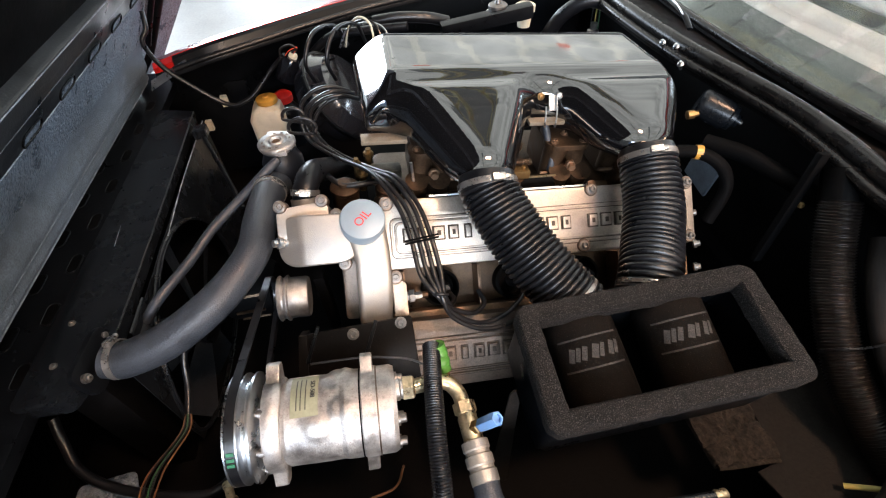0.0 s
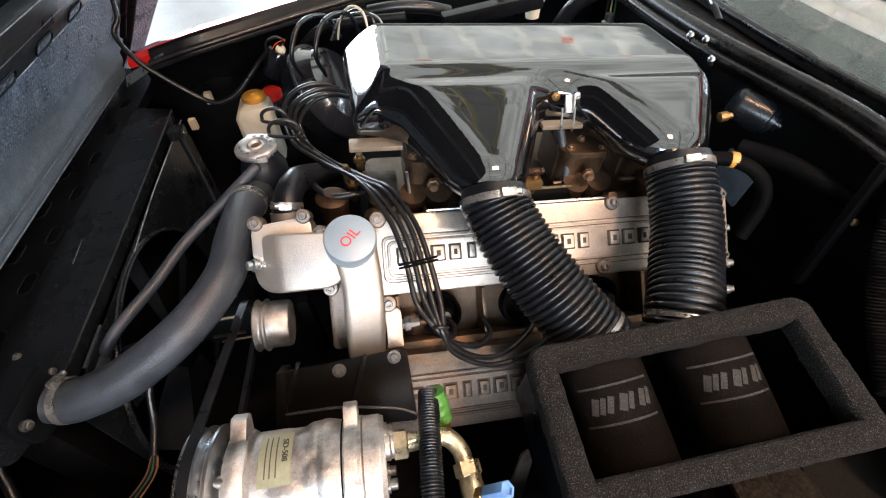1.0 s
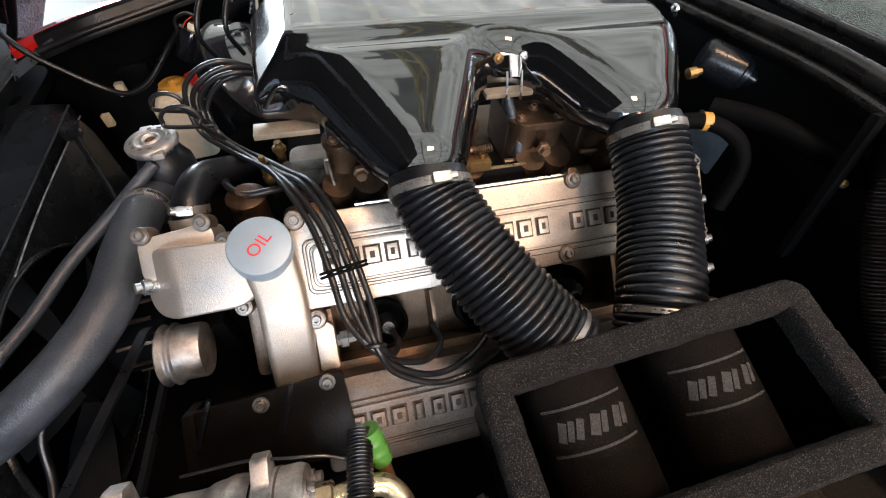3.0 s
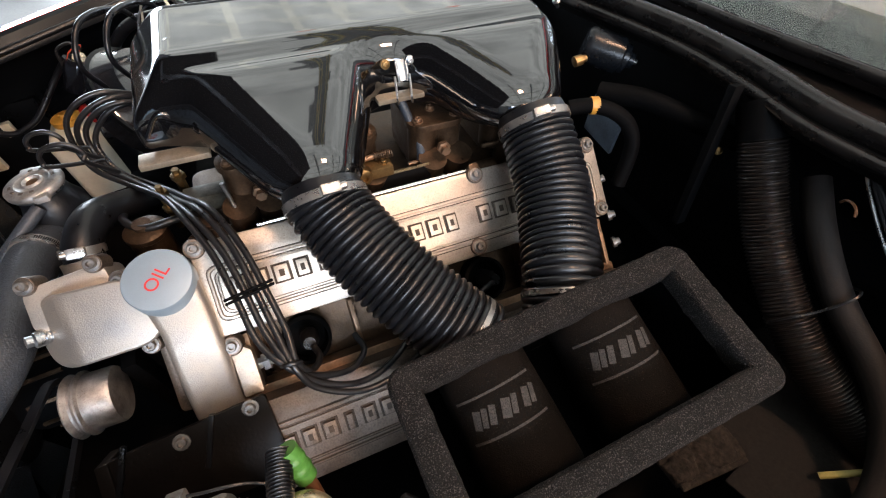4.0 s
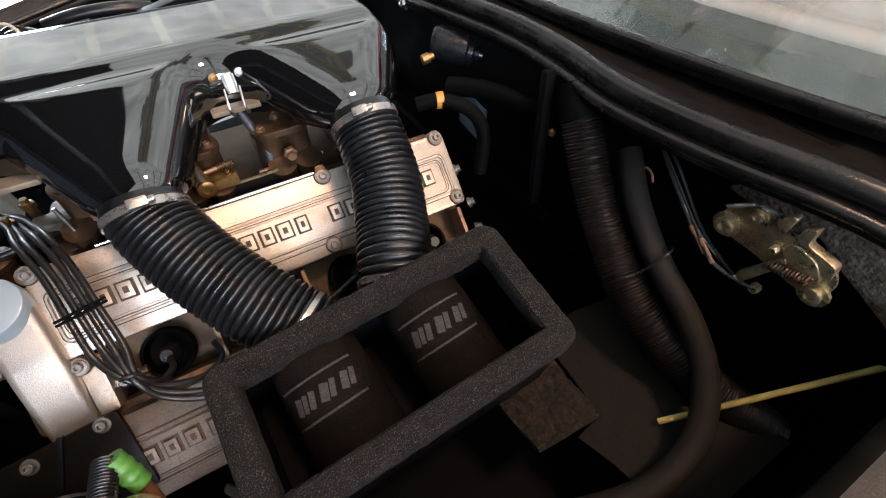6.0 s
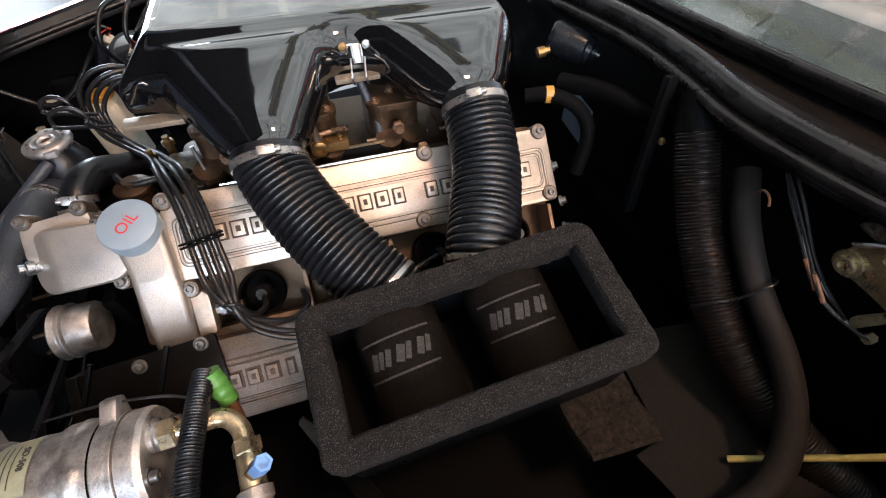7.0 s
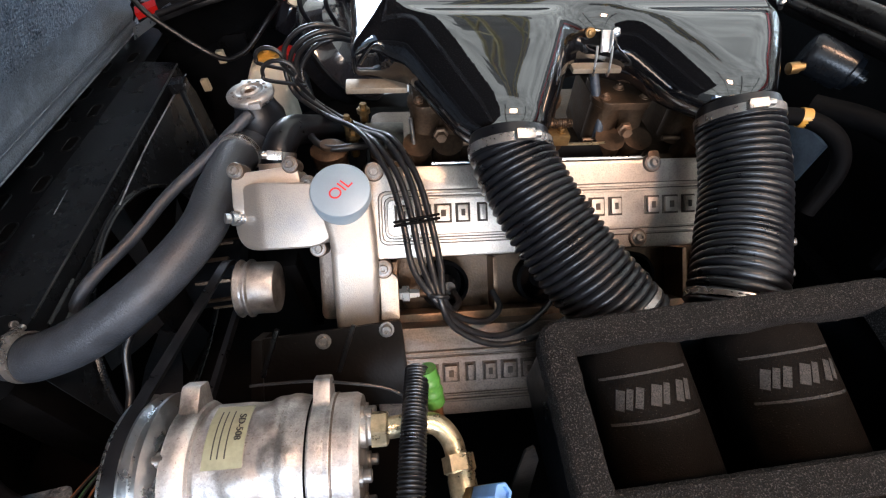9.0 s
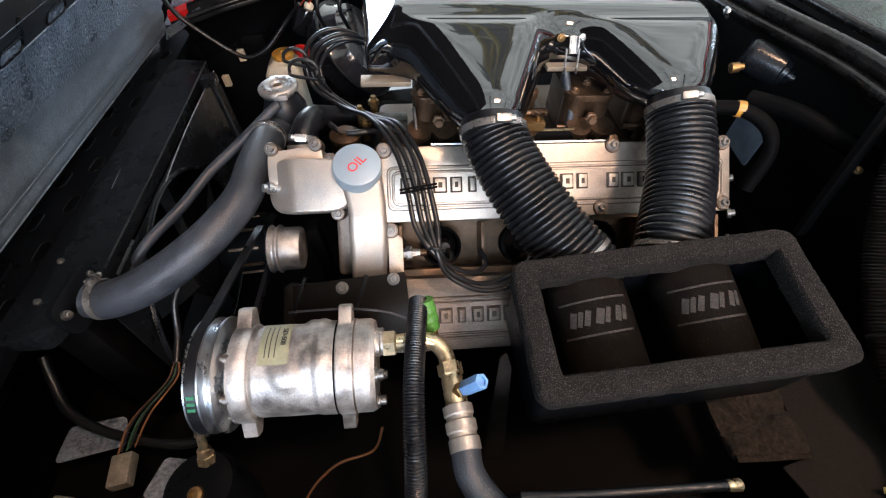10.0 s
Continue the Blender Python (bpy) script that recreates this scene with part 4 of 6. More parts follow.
def engine_block():
    part("block", box(E(0.27, 0.18, -0.30), (0.60, 0.46, 0.30), ER, 0.02), NEARBLACK, engine, "near-black crankcase")
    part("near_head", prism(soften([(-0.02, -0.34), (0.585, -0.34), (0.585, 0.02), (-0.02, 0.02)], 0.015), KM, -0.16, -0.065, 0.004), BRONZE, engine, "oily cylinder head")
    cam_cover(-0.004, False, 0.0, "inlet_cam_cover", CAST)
    # The exhaust cover takes the darker copy.
    cam_cover(0.204, True, 0.012, "exhaust_cam_cover", DARKCAST)
    # valley with plug wells between the covers
    part("valley_rail", prism(rounded(-0.008, -0.215, 0.578, -0.193, 0.004), KM, -0.06, -0.022, 0.003), TAN, engine)
    for i in range(5):
        part("valley_web", box(K(0.020 + 0.137 * i, 0.158, -0.045), (0.006, 0.075, 0.05), KR, 0.001), TAN, engine)
    for i in range(4):
        u = 0.088 + 0.137 * i
        bm = lathe(K(u, 0.158, -0.066), KN, [(0.034, 0), (0.034, 0.028), (0.029, 0.030), (0.027, 0.002), (0, 0.002)], 28)
        well = part("plug_well", bm, NEARBLACK, engine)
        part("plug_boot", lathe(K(u + 0.004, 0.158, -0.06), KN, [(0.013, 0), (0.013, 0.03), (0.010, 0.034), (0.008, 0.05), (0, 0.05)], 16), LEAD, well)
    for v in (0.002, 0.127):
        for u in ((0.0, 0.372, 0.563) if v < 0.1 else (0.006, 0.350, 0.563)):
            seat = part("bolt_seat", lathe(K(u, v - (0.025 if u > 0.1 and v > 0.1 else 0), -0.02), KN, [(0.0125, 0), (0.0125, 0.022), (0.011, 0.024), (0, 0.024)], 20), DARKCAST, engine)
            bolt(seat, K(u, v - (0.025 if u > 0.1 and v > 0.1 else 0), 0.004), KN, 0.006, 0.008)
    for u, v in ((0.588, 0.06), (0.592, 0.12), (0.590, 0.165)):
        bolt(engine, K(u, v, -0.02), (0.9, -0.3, 0.3), 0.006, 0.008)
    # plug switch in the first bay
    sw = part("sender", lathe(K(0.022, 0.166, -0.03), EX, [(0.008, 0), (0.008, 0.006), (0.012, 0.007), (0.012, 0.016), (0.007, 0.017), (0.006, 0.03), (0, 0.03)], 6), ZINC, engine, "small steel sender screwed into the head")
    part("sender_tip", lathe(K(0.052, 0.166, -0.03), EX, [(0.006, 0), (0.006, 0.010), (0, 0.011)], 10), BRONZE, sw)
    part("bridge_bracket", prism(soften([(0.0, -0.196), (0.024, -0.196), (0.024, -0.14), (0.012, -0.13), (0.0, -0.13)], 0.004), KM, -0.03, -0.006, 0.002), CAST, engine)


engine_block()


def timing_end():
    """The filler tower, its cap and the rounded housing at the engine's front."""
    tower = [(-0.060, -0.214), (-0.004, -0.214), (0.001, -0.130), (0.0, -0.085), (-0.006, -0.020), (-0.022, -0.010), (-0.055, -0.010), (-0.070, -0.040), (-0.058, -0.090)]
    bm = prism(soften(tower, 0.014), Matrix(), -0.07, 0.018, 0.010, 3)
    for cut_at in (-0.105, -0.120, -0.135):
        bmesh.ops.bisect_plane(bm, geom=list(bm.verts) + list(bm.edges) + list(bm.faces), plane_co=(0, cut_at, 0), plane_no=(0, 1, 0))
    # the lower half of the casting falls away more steeply
    for v in bm.verts:
        if v.co.z > -0.03:
            v.co.z += 0.22 * min(0.0, v.co.y + 0.105) if v.co.y > -0.135 else -0.0066 + 0.30 * (v.co.y + 0.135)
    bmesh.ops.transform(bm, matrix=KM, verts=bm.verts)
    t = part("filler_tower", bm, SILVER, engine, "sand-cast silver filler tower")
    # The shadow on the tower's back is put into the darker cast tone.
    part("tower_back", prism(soften([(-0.085, -0.20), (-0.004, -0.20), (-0.004, -0.02), (-0.085, -0.02)], 0.01), KM, -0.12, -0.050, 0.006), DARKCAST, engine)
    ax = (EZ * 0.93 - EY * 0.36 + EX * 0.02).normalized()
    at = O + (Vector((-0.060, 0.563, 0.770)) - O) - ax * 0.028
    part("filler_neck", lathe(at - ax * 0.055, ax, [(0.032, 0), (0.033, 0.05), (0.034, 0.056)], 32), SILVER, t)
    cap = part("oil_filler_cap", lathe(at, ax, [(0.034, 0), (0.0365, 0.001), (0.037, 0.003), (0.037, 0.026), (0.036, 0.0278), (0.034, 0.0285), (0, 0.0285)], 56), CAPTOP, engine, "smooth grey metal oil filler cap with red lettering")
    xdir = EX - ax * EX.dot(ax)
    xdir.normalize()
    m = columns(xdir, ax.cross(xdir), ax, at + ax * 0.0287) @ pose(0, 0, 0, 0, 0, 48)
    letters("OIL", m, 0.021, 0.0003, REDINK, cap, "lettering")
    # a flat-topped box with a round end that slants down
    bm = prism(soften([(-0.050, -0.094), (-0.186, -0.096), (-0.186, -0.010), (-0.050, -0.014)], 0.038, 8), Matrix(), -0.060, 0.013, 0.005, 3)
    for cut_at in (-0.134, -0.139, -0.145):
        bmesh.ops.bisect_plane(bm, geom=list(bm.verts) + list(bm.edges) + list(bm.faces), plane_co=(cut_at, 0, 0), plane_no=(1, 0, 0))
    for v in bm.verts:
        if v.co.z > -0.02 and v.co.x < -0.134:
            d = -0.134 - v.co.x
            v.co.z -= 0.35 * d if d < 0.011 else 0.0039 + 0.95 * (d - 0.011)
    bmesh.ops.transform(bm, matrix=KM, verts=bm.verts)
    h = part("front_housing", bm, SILVER, engine, "rounded sand-cast silver housing with a slanted end", 30)
    nip = Vector((-0.213, 0.566, 0.743))
    part("vent_nipple", lathe(K(-0.164, 0.054, -0.022), nip - K(-0.164, 0.054, -0.022), [(0.010, 0), (0.010, 0.008), (0.0075, 0.009), (0.0075, 0.012), (0.0095, 0.014), (0.0095, 0.022), (0.0065, 0.024), (0.0065, 0.03), (0, 0.031)], 18), ZINC, h, "bright threaded nipple")
    fl = part("outlet_flange", prism(soften([(-0.182, -0.050), (-0.182, 0.002), (-0.098, 0.012), (-0.092, -0.03), (-0.10, -0.05)], 0.012), KM, -0.07, -0.012, 0.004), SILVER, engine)
    part("outlet_pipe", lathe((-0.166, 0.650, 0.690), (0.03, 0.55, 0.83), [(0.032, 0), (0.032, 0.030), (0.030, 0.034), (0.024, 0.036), (0.024, 0.055)], 28), SILVER, fl)
    for p in ((-0.076, 0.097, -0.004), (-0.083, 0.014, 0.002), (-0.174, -0.006, -0.008), (-0.106, -0.012, -0.008)):
        seat = part("bolt_seat", lathe(K(p[0], p[1], p[2] - 0.03), KN, [(0.011, 0), (0.011, 0.028), (0.010, 0.03), (0, 0.03)], 18), DARKCAST, engine)
        bolt(seat, K(*p), KN, 0.006, 0.009)


timing_end()


def support_plate():
    root = thing("mounting_plate", K(-0.06, 0.23, 0.0), "black steel mounting plate with slots and bolts", "bracket")
    m = KM
    p = part("plate", prism(soften([(-0.150, -0.205), (0.026, -0.192), (0.034, -0.30), (-0.156, -0.29)], 0.006), m, 0.012, 0.020, 0.001), PLATE, root)
    part("fold", prism(soften([(-0.158, -0.205), (-0.145, -0.205), (-0.148, -0.29), (-0.164, -0.29)], 0.002), m, -0.02, 0.024, 0.001), PLATE, root)
    for u in (-0.137, -0.044):
        part("weld_strip", box(K(u, 0.222, 0.022), (0.006, 0.062, 0.008), KR @ Matrix.Rotation(radians(-20), 3, "Z"), 0.0015), BLACK, root)
    bolt(root, K(0.007, 0.202, 0.020), KN, 0.0065, 0.009)
    bolt(root, K(-0.072, 0.212, 0.020), KN, 0.0065, 0.009)


support_plate()


# ---- air box and trunking ----
def skin(field, low, high, step):
    """The smooth closed surface on which a distance field is zero."""
    ax = [np.arange(a, b + step, step) for a, b in zip(low, high)]
    val = field(*np.meshgrid(*ax, indexing="ij"))
    inside = val < 0
    shape = tuple(k - 1 for k in val.shape)
    corners = [inside[i:i + shape[0], j:j + shape[1], k:k + shape[2]] for i in (0, 1) for j in (0, 1) for k in (0, 1)]
    count = sum(c.astype(int) for c in corners)
    cells = np.argwhere((count > 0) & (count < 8))
    index = -np.ones(shape, int)
    index[tuple(cells.T)] = np.arange(len(cells))
    p = np.array(low) + (cells + 0.5) * step
    h = 0.0004
    for _ in range(7):
        v = field(*p.T)
        g = np.stack([(field(*(p + d).T) - field(*(p - d).T)) / (2 * h) for d in np.eye(3) * h], 1)
        p = p - np.clip(v / np.maximum(1e-9, (g * g).sum(1)), -step, step)[:, None] * g
    faces = []
    for axis in range(3):
        b, c = (axis + 1) % 3, (axis + 2) % 3
        a0 = [slice(None)] * 3
        a1 = [slice(None)] * 3
        a0[axis], a1[axis] = slice(0, -1), slice(1, None)
        first, second = inside[tuple(a0)], inside[tuple(a1)]
        for at in np.argwhere(first != second):
            if at[b] == 0 or at[c] == 0 or at[b] >= shape[b] or at[c] >= shape[c] or at[axis] >= shape[axis]:
                continue
            quad = []
            for db, dc in ((1, 1), (0, 1), (0, 0), (1, 0)):
                q = at.copy()
                q[b] -= db
                q[c] -= dc
                quad.append(int(index[tuple(q)]))
            if min(quad) >= 0:
                faces.append(quad if first[tuple(at)] else quad[::-1])
    bm = bmesh.new()
    vs = [bm.verts.new(q) for q in p]
    for f in faces:
        bm.faces.new([vs[i] for i in f])
    return bm


def soft_max(a, b, k):
    t = np.maximum(k - np.abs(a - b), 0) / k
    return np.maximum(a, b) + t * t * k / 4


def soft_min(a, b, k):
    return -soft_max(-a, -b, k)


def plane(x, y, z, at, normal):
    q = Vector(normal).normalized()
    return (x - at[0]) * q.x + (y - at[1]) * q.y + (z - at[2]) * q.z


def outlet_field(x, y, z, left, right, tip, tip_left, tip_right):
    """One tapering spout: slanting sides, a floor, and a round end about the hose's axis."""
    axis = Vector((0, -0.82, -0.57))
    sides = None
    for (x0, y0), (x1, y1), sign in ((left, tip_left, -1), (right, tip_right, 1)):
        d = Vector((x1 - x0, y1 - y0))
        nrm = (-sign * d.y, sign * d.x, 0) if sign > 0 else (d.y, -d.x, 0)
        q = plane(x, y, z, (x0, y0, 0), nrm)
        sides = q if sides is None else np.maximum(sides, q)
    floor = plane(x, y, z, (0, 0.113, 0.066), (0, 0.205, -0.979))
    body = soft_max(sides - 0.0025, floor, 0.040)
    body = soft_max(body, y - 0.15, 0.01)
    s = -((y - tip[1]) * axis.y + (z - tip[2]) * axis.z)
    off = np.sqrt((x - tip[0]) ** 2 + ((y - tip[1]) * axis.z - (z - tip[2]) * axis.y) ** 2)
    body = soft_max(body, (off - 0.0395 - 1.7 * np.maximum(0, s - 0.004)) * 0.50, 0.010)
    return np.maximum(body, -s - 0.030)


def air_box():
    root = thing("air_box", E(0.27, 0.2, 0.0), "gloss black air box with two tapering outlets", "air box")
    zt = 0.158

    def field(x, y, z):
        case = soft_max(0.109 - y, 0.066 - z, 0.014)
        case = soft_max(case, plane(x, y, z, (0.0, 0.3615, 0.0), (0.02, 1, 0.02)), 0.010)
        case = soft_max(case, plane(x, y, z, (-0.022, 0.109, 0.0), (-1, -0.055, 0)), 0.008)
        near = outlet_field(x, y, z, (0.030, 0.112), (0.266, 0.112), (0.158, -0.045, 0.066), (0.1185, -0.050), (0.1975, -0.050))
        far = outlet_field(x, y, z, (0.318, 0.112), (0.556, 0.112), (0.443, -0.013, 0.080), (0.4035, -0.020), (0.4900, -0.020))
        slope = plane(x, y, z, (0, 0.1115, zt), (0, -0.309, 0.951))
        lid = soft_max(z - zt + 0.01 * (y - 0.11), slope, 0.020)
        whole = soft_max(soft_min(case, soft_min(near, far, 0.030), 0.030), lid, 0.056)
        whole = soft_max(whole, plane(x, y, z, (0.028, 0, zt), (-0.722, 0, 0.692)), 0.009)
        return soft_max(whole, plane(x, y, z, (0.545, 0, zt), (0.975, 0.06, 0.22)), 0.009)

    bm = skin(field, (-0.055, -0.10, 0.010), (0.585, 0.385, 0.175), 0.0042)
    bmesh.ops.transform(bm, matrix=EM, verts=bm.verts)
    part("plenum", bm, LACQUER, root, "gloss black lacquered plenum running into two rounded outlets", 70)
    # pressed ridge on the end of the front wall
    part("pressed_ridge", tube([E(-0.012, 0.1075, 0.088), E(0.004, 0.1075, 0.110), E(0.014, 0.1075, 0.114), E(0.022, 0.1075, 0.106), E(0.024, 0.1075, 0.084)], 0.003, 10, 40), LACQUER, root)
    part("support_rail", box(E(0.008, 0.100, 0.061), (0.080, 0.026, 0.008), ER, 0.002), RAILTAN, root, "brownish stained metal support rail")
    part("support_rail", box(E(0.298, 0.092, 0.086), (0.066, 0.018, 0.007), ER, 0.002), RAILTAN, root, "brownish stained metal support rail")
    clip = part("clip", box(E(0.302, 0.093, 0.121), (0.0125, 0.004, 0.026), ER @ Matrix.Rotation(radians(-30), 3, "X"), 0.0015), CLIPSTEEL, root, "zinc over-centre clip")
    for sgn in (-1, 1):
        part("clip_curl", tube([E(0.302 + 0.005 * sgn, 0.086, 0.110), E(0.302 + 0.0065 * sgn, 0.088, 0.121), E(0.302 + 0.0065 * sgn, 0.095, 0.132)], 0.0018, 8, 16), CLIPSTEEL, clip)
    for c in (-0.010, 0.010):
        part("clip_wire", tube([E(0.302 + c, 0.090, 0.116), E(0.300 + c, 0.080, 0.104), E(0.299 + c, 0.074, 0.090), E(0.303 + c, 0.082, 0.080), E(0.305 + c, 0.092, 0.080)], 0.0015, 8, 30), ZINC, clip)
    for c in (-0.017, 0.017):
        bolt(root, E(0.302 + c, 0.106, 0.126), ER @ Vector((0, -1, 0.2)), 0.0042, 0.004, BRASS if c < 0 else ZINC)
    return root


air_box()


def trunking(points, r0, r1, turns, name_label):
    def rad(s, d):
        ph = s * turns
        ridge = abs(math.sin(math.pi * ph)) ** 0.7 if s > 0.08 else 0.70
        return r0 + (r1 - r0) * s - 0.0034 + 0.0046 * ridge - 0.0030 * max(0.0, 1 - s / 0.045)
    root = single("intake_hose", tube(points, rad, 44, int(turns * 10) + 1, 16), RUBBER, name_label, "hose", "ribbed intake hoses")
    return root


def intake_hoses():
    a = [E(0.158, -0.037, 0.0745), E(0.158, -0.048, 0.066), E(0.163, -0.066, 0.053), E(0.182, -0.106, 0.030), E(0.207, -0.146, 0.007), E(0.235, -0.184, -0.015), E(0.272, -0.226, -0.042)]
    h = trunking(a, 0.0462, 0.0478, 29, "ribbed black rubber intake hose with bright clamp")
    hose_clamp(h, E(0.158, -0.051, 0.064), ER @ Vector((0.03, -0.80, -0.60)), 0.0458, 0.0095, 170)
    part("cuff", lathe(E(0.262, -0.215, -0.035), ER @ Vector((0.60, -0.68, -0.42)), [(0.046, -0.003), (0.0488, -0.003), (0.0488, 0.003), (0.046, 0.003)], 40), BAND, h, "bare metal cuff at the hose's lower end")
    b = [E(0.443, -0.007, 0.0867), E(0.443, -0.018, 0.078), E(0.443, -0.038, 0.063), E(0.436, -0.092, 0.030), E(0.416, -0.148, 0.002), E(0.395, -0.196, -0.016), E(0.378, -0.236, -0.044)]
    h = trunking(b, 0.0462, 0.0480, 30, "ribbed black rubber intake hose standing more upright")
    hose_clamp(h, E(0.443, -0.021, 0.076), ER @ Vector((0.0, -0.80, -0.60)), 0.0458, 0.0095, 190)
    part("cuff", lathe(E(0.387, -0.213, -0.027), ER @ Vector((-0.3, -0.80, -0.5)), [(0.046, -0.003), (0.0488, -0.003), (0.0488, 0.003), (0.046, 0.003)], 40), BAND, h, "bare metal cuff at the hose's lower end")


intake_hoses()

FM = columns(Vector((1, 0, 0.006)).normalized(), Vector((0, 0.984, 0.178)), Vector((0, -0.178, 0.984)), Vector((0.306, 0.264, 0.746)))
FR = FM.to_3x3()


def filter_box():
    root = thing("filter_box", (0.298, 0.264, 0.56), "open black air filter box with a thick foam rim", "filter box")
    hx, hy = 0.1775, 0.0865
    ix, iy = 0.1475, 0.0575

    def wall_ring(ax, ay, z0, z1, bx, by):
        o1, o2 = rounded(-ax, -ay, ax, ay, 0.012, 4), rounded(-bx, -by, bx, by, 0.010, 4)
        return [[FM @ Vector((x, y, z)) for x, y in o] for o, z in ((o1, z0), (o1, z1), (o2, z1), (o2, z0))]

    part("case", rings(wall_ring(hx - 0.006, hy - 0.006, -0.15, -0.012, hx - 0.011, hy - 0.011), closed=True), BLACK, root, "satin black sheet case")
    part("case_floor", prism(rounded(-hx + 0.012, -hy + 0.012, hx - 0.012, hy - 0.012, 0.01), FM, -0.152, -0.146), NEARBLACK, root)
    # foam rim: a rough, uneven frame
    loops = []
    outer, inner = rounded(-hx, -hy, hx, hy, 0.018, 5), rounded(-ix, -iy, ix, iy, 0.006, 5)

    def along(o, count):
        pts = [Vector((x, y, 0)) for x, y in o] + [Vector((*o[0], 0))]
        return evenly(pts, count + 1)[0][:-1]

    n = 220
    po = along(outer, n)
    pin = []
    for p in po:
        x = max(-ix, min(ix, p.x * ix / hx * 1.0))
        y = max(-iy, min(iy, p.y * iy / hy * 1.0))
        tx, ty = p.x / hx, p.y / hy
        if abs(tx) > abs(ty):
            x = math.copysign(ix, tx)
            y = max(-iy, min(iy, p.y))
        else:
            y = math.copysign(iy, ty)
            x = max(-ix, min(ix, p.x))
        pin.append(Vector((x, y, 0)))
    prof = ((0.0, -0.030), (-0.001, -0.012), (0.0, -0.004), (0.12, 0.0005), (0.32, 0.001), (0.5, 0.0012), (0.7, 0.001), (0.9, 0.0), (1.0, -0.005), (1.0, -0.016), (0.98, -0.030))
    for i in range(n):
        loop = []
        for j, (f, z) in enumerate(prof):
            p = po[i].lerp(pin[i], f)
            q = FM @ Vector((p.x, p.y, z))
            d = noise.noise(q * 260) * 0.0012 + noise.noise(q * 60) * 0.0010
            loop.append(q + FM.to_3x3() @ Vector((d * 0.6, d * 0.6, d)))
        loops.append(loop)
    part("foam_rim", rings(loops, closed=True), FOAM, root, "coarse charcoal foam rim")
    # two soft filters lie inside, each clamped to its hose
    for cx, ang in ((-0.070, 6), (0.072, 4)):
        filt = thing("filter_sock", FM @ Vector((cx, 0, -0.12)), "dusty black foam filter with a worn grey print", "air filter", "foam filters")
        t = radians(ang)
        start = FM @ Vector((cx - 0.006, 0.084, -0.064))
        ax = FR @ Vector((math.sin(t) * 0.5, -0.95, -0.25)).normalized()
        prof = [(0.046, 0), (0.050, 0.008), (0.0515, 0.02), (0.054, 0.085), (0.0555, 0.142), (0.053, 0.150), (0.03, 0.153), (0, 0.153)]
        body = part("sock", lathe(start, ax, prof, 44), FILTER, filt)
        fr = axis_frame(start, ax, FM.to_3x3() @ Vector((0, 0, 1)))

        def onto(x, s, lift=0.0006):
            """A place on the sock: x round it, s along it."""
            r = 0.0515 + (s - 0.02) * 0.039 + lift
            a = x / r
            return fr @ Vector((-r * math.sin(a), r * math.cos(a), s))

        def strip(pts, w, name):
            bm = bmesh.new()
            for (x0, s0), (x1, s1) in zip(pts, pts[1:]):
                dx, ds = x1 - x0, s1 - s0
                ln = math.hypot(dx, ds)
                nx, ns = -ds / ln * w / 2, dx / ln * w / 2
                steps = max(1, int(ln / 0.006))
                for i in range(steps):
                    a, b = i / steps, (i + 1) / steps
                    q = [onto(x0 + dx * a + nx, s0 + ds * a + ns), onto(x0 + dx * b + nx, s0 + ds * b + ns), onto(x0 + dx * b - nx, s0 + ds * b - ns), onto(x0 + dx * a - nx, s0 + ds * a - ns)]
                    bm.faces.new([bm.verts.new(p) for p in q])
            part(name, bm, LOGO, body)
        a, b = 0.046, 0.074
        strip([(-0.036, a - 0.007), (0.056, a - 0.007)], 0.0026, "print_bar")
        strip([(-0.036, b + 0.007), (0.056, b + 0.007)], 0.0026, "print_bar")
        mid = (a + b) / 2
        lo, hi = mid - 0.009, mid + 0.009
        for x, w in ((-0.030, 0.0065), (-0.0205, 0.0085), (-0.006, 0.0060), (0.0035, 0.0095), (0.0185, 0.0070), (0.0275, 0.0060), (0.0365, 0.0085)):
            strip([(x, lo), (x + 0.006, hi)], w, "print_bar")


filter_box()


# ---- compressor and drive ----
CO = Vector((-0.262, 0.291, 0.683))
CX = Vector((0.9956, -0.0231, -0.0905)).normalized()
CF = columns(CX, Vector((0, 0, 1)).cross(CX).normalized(), CX.cross(Vector((0, 0, 1)).cross(CX).normalized()), CO)
CR = CF.to_3x3()


def C(x, y, z):
    return CF @ Vector((x, y, z))


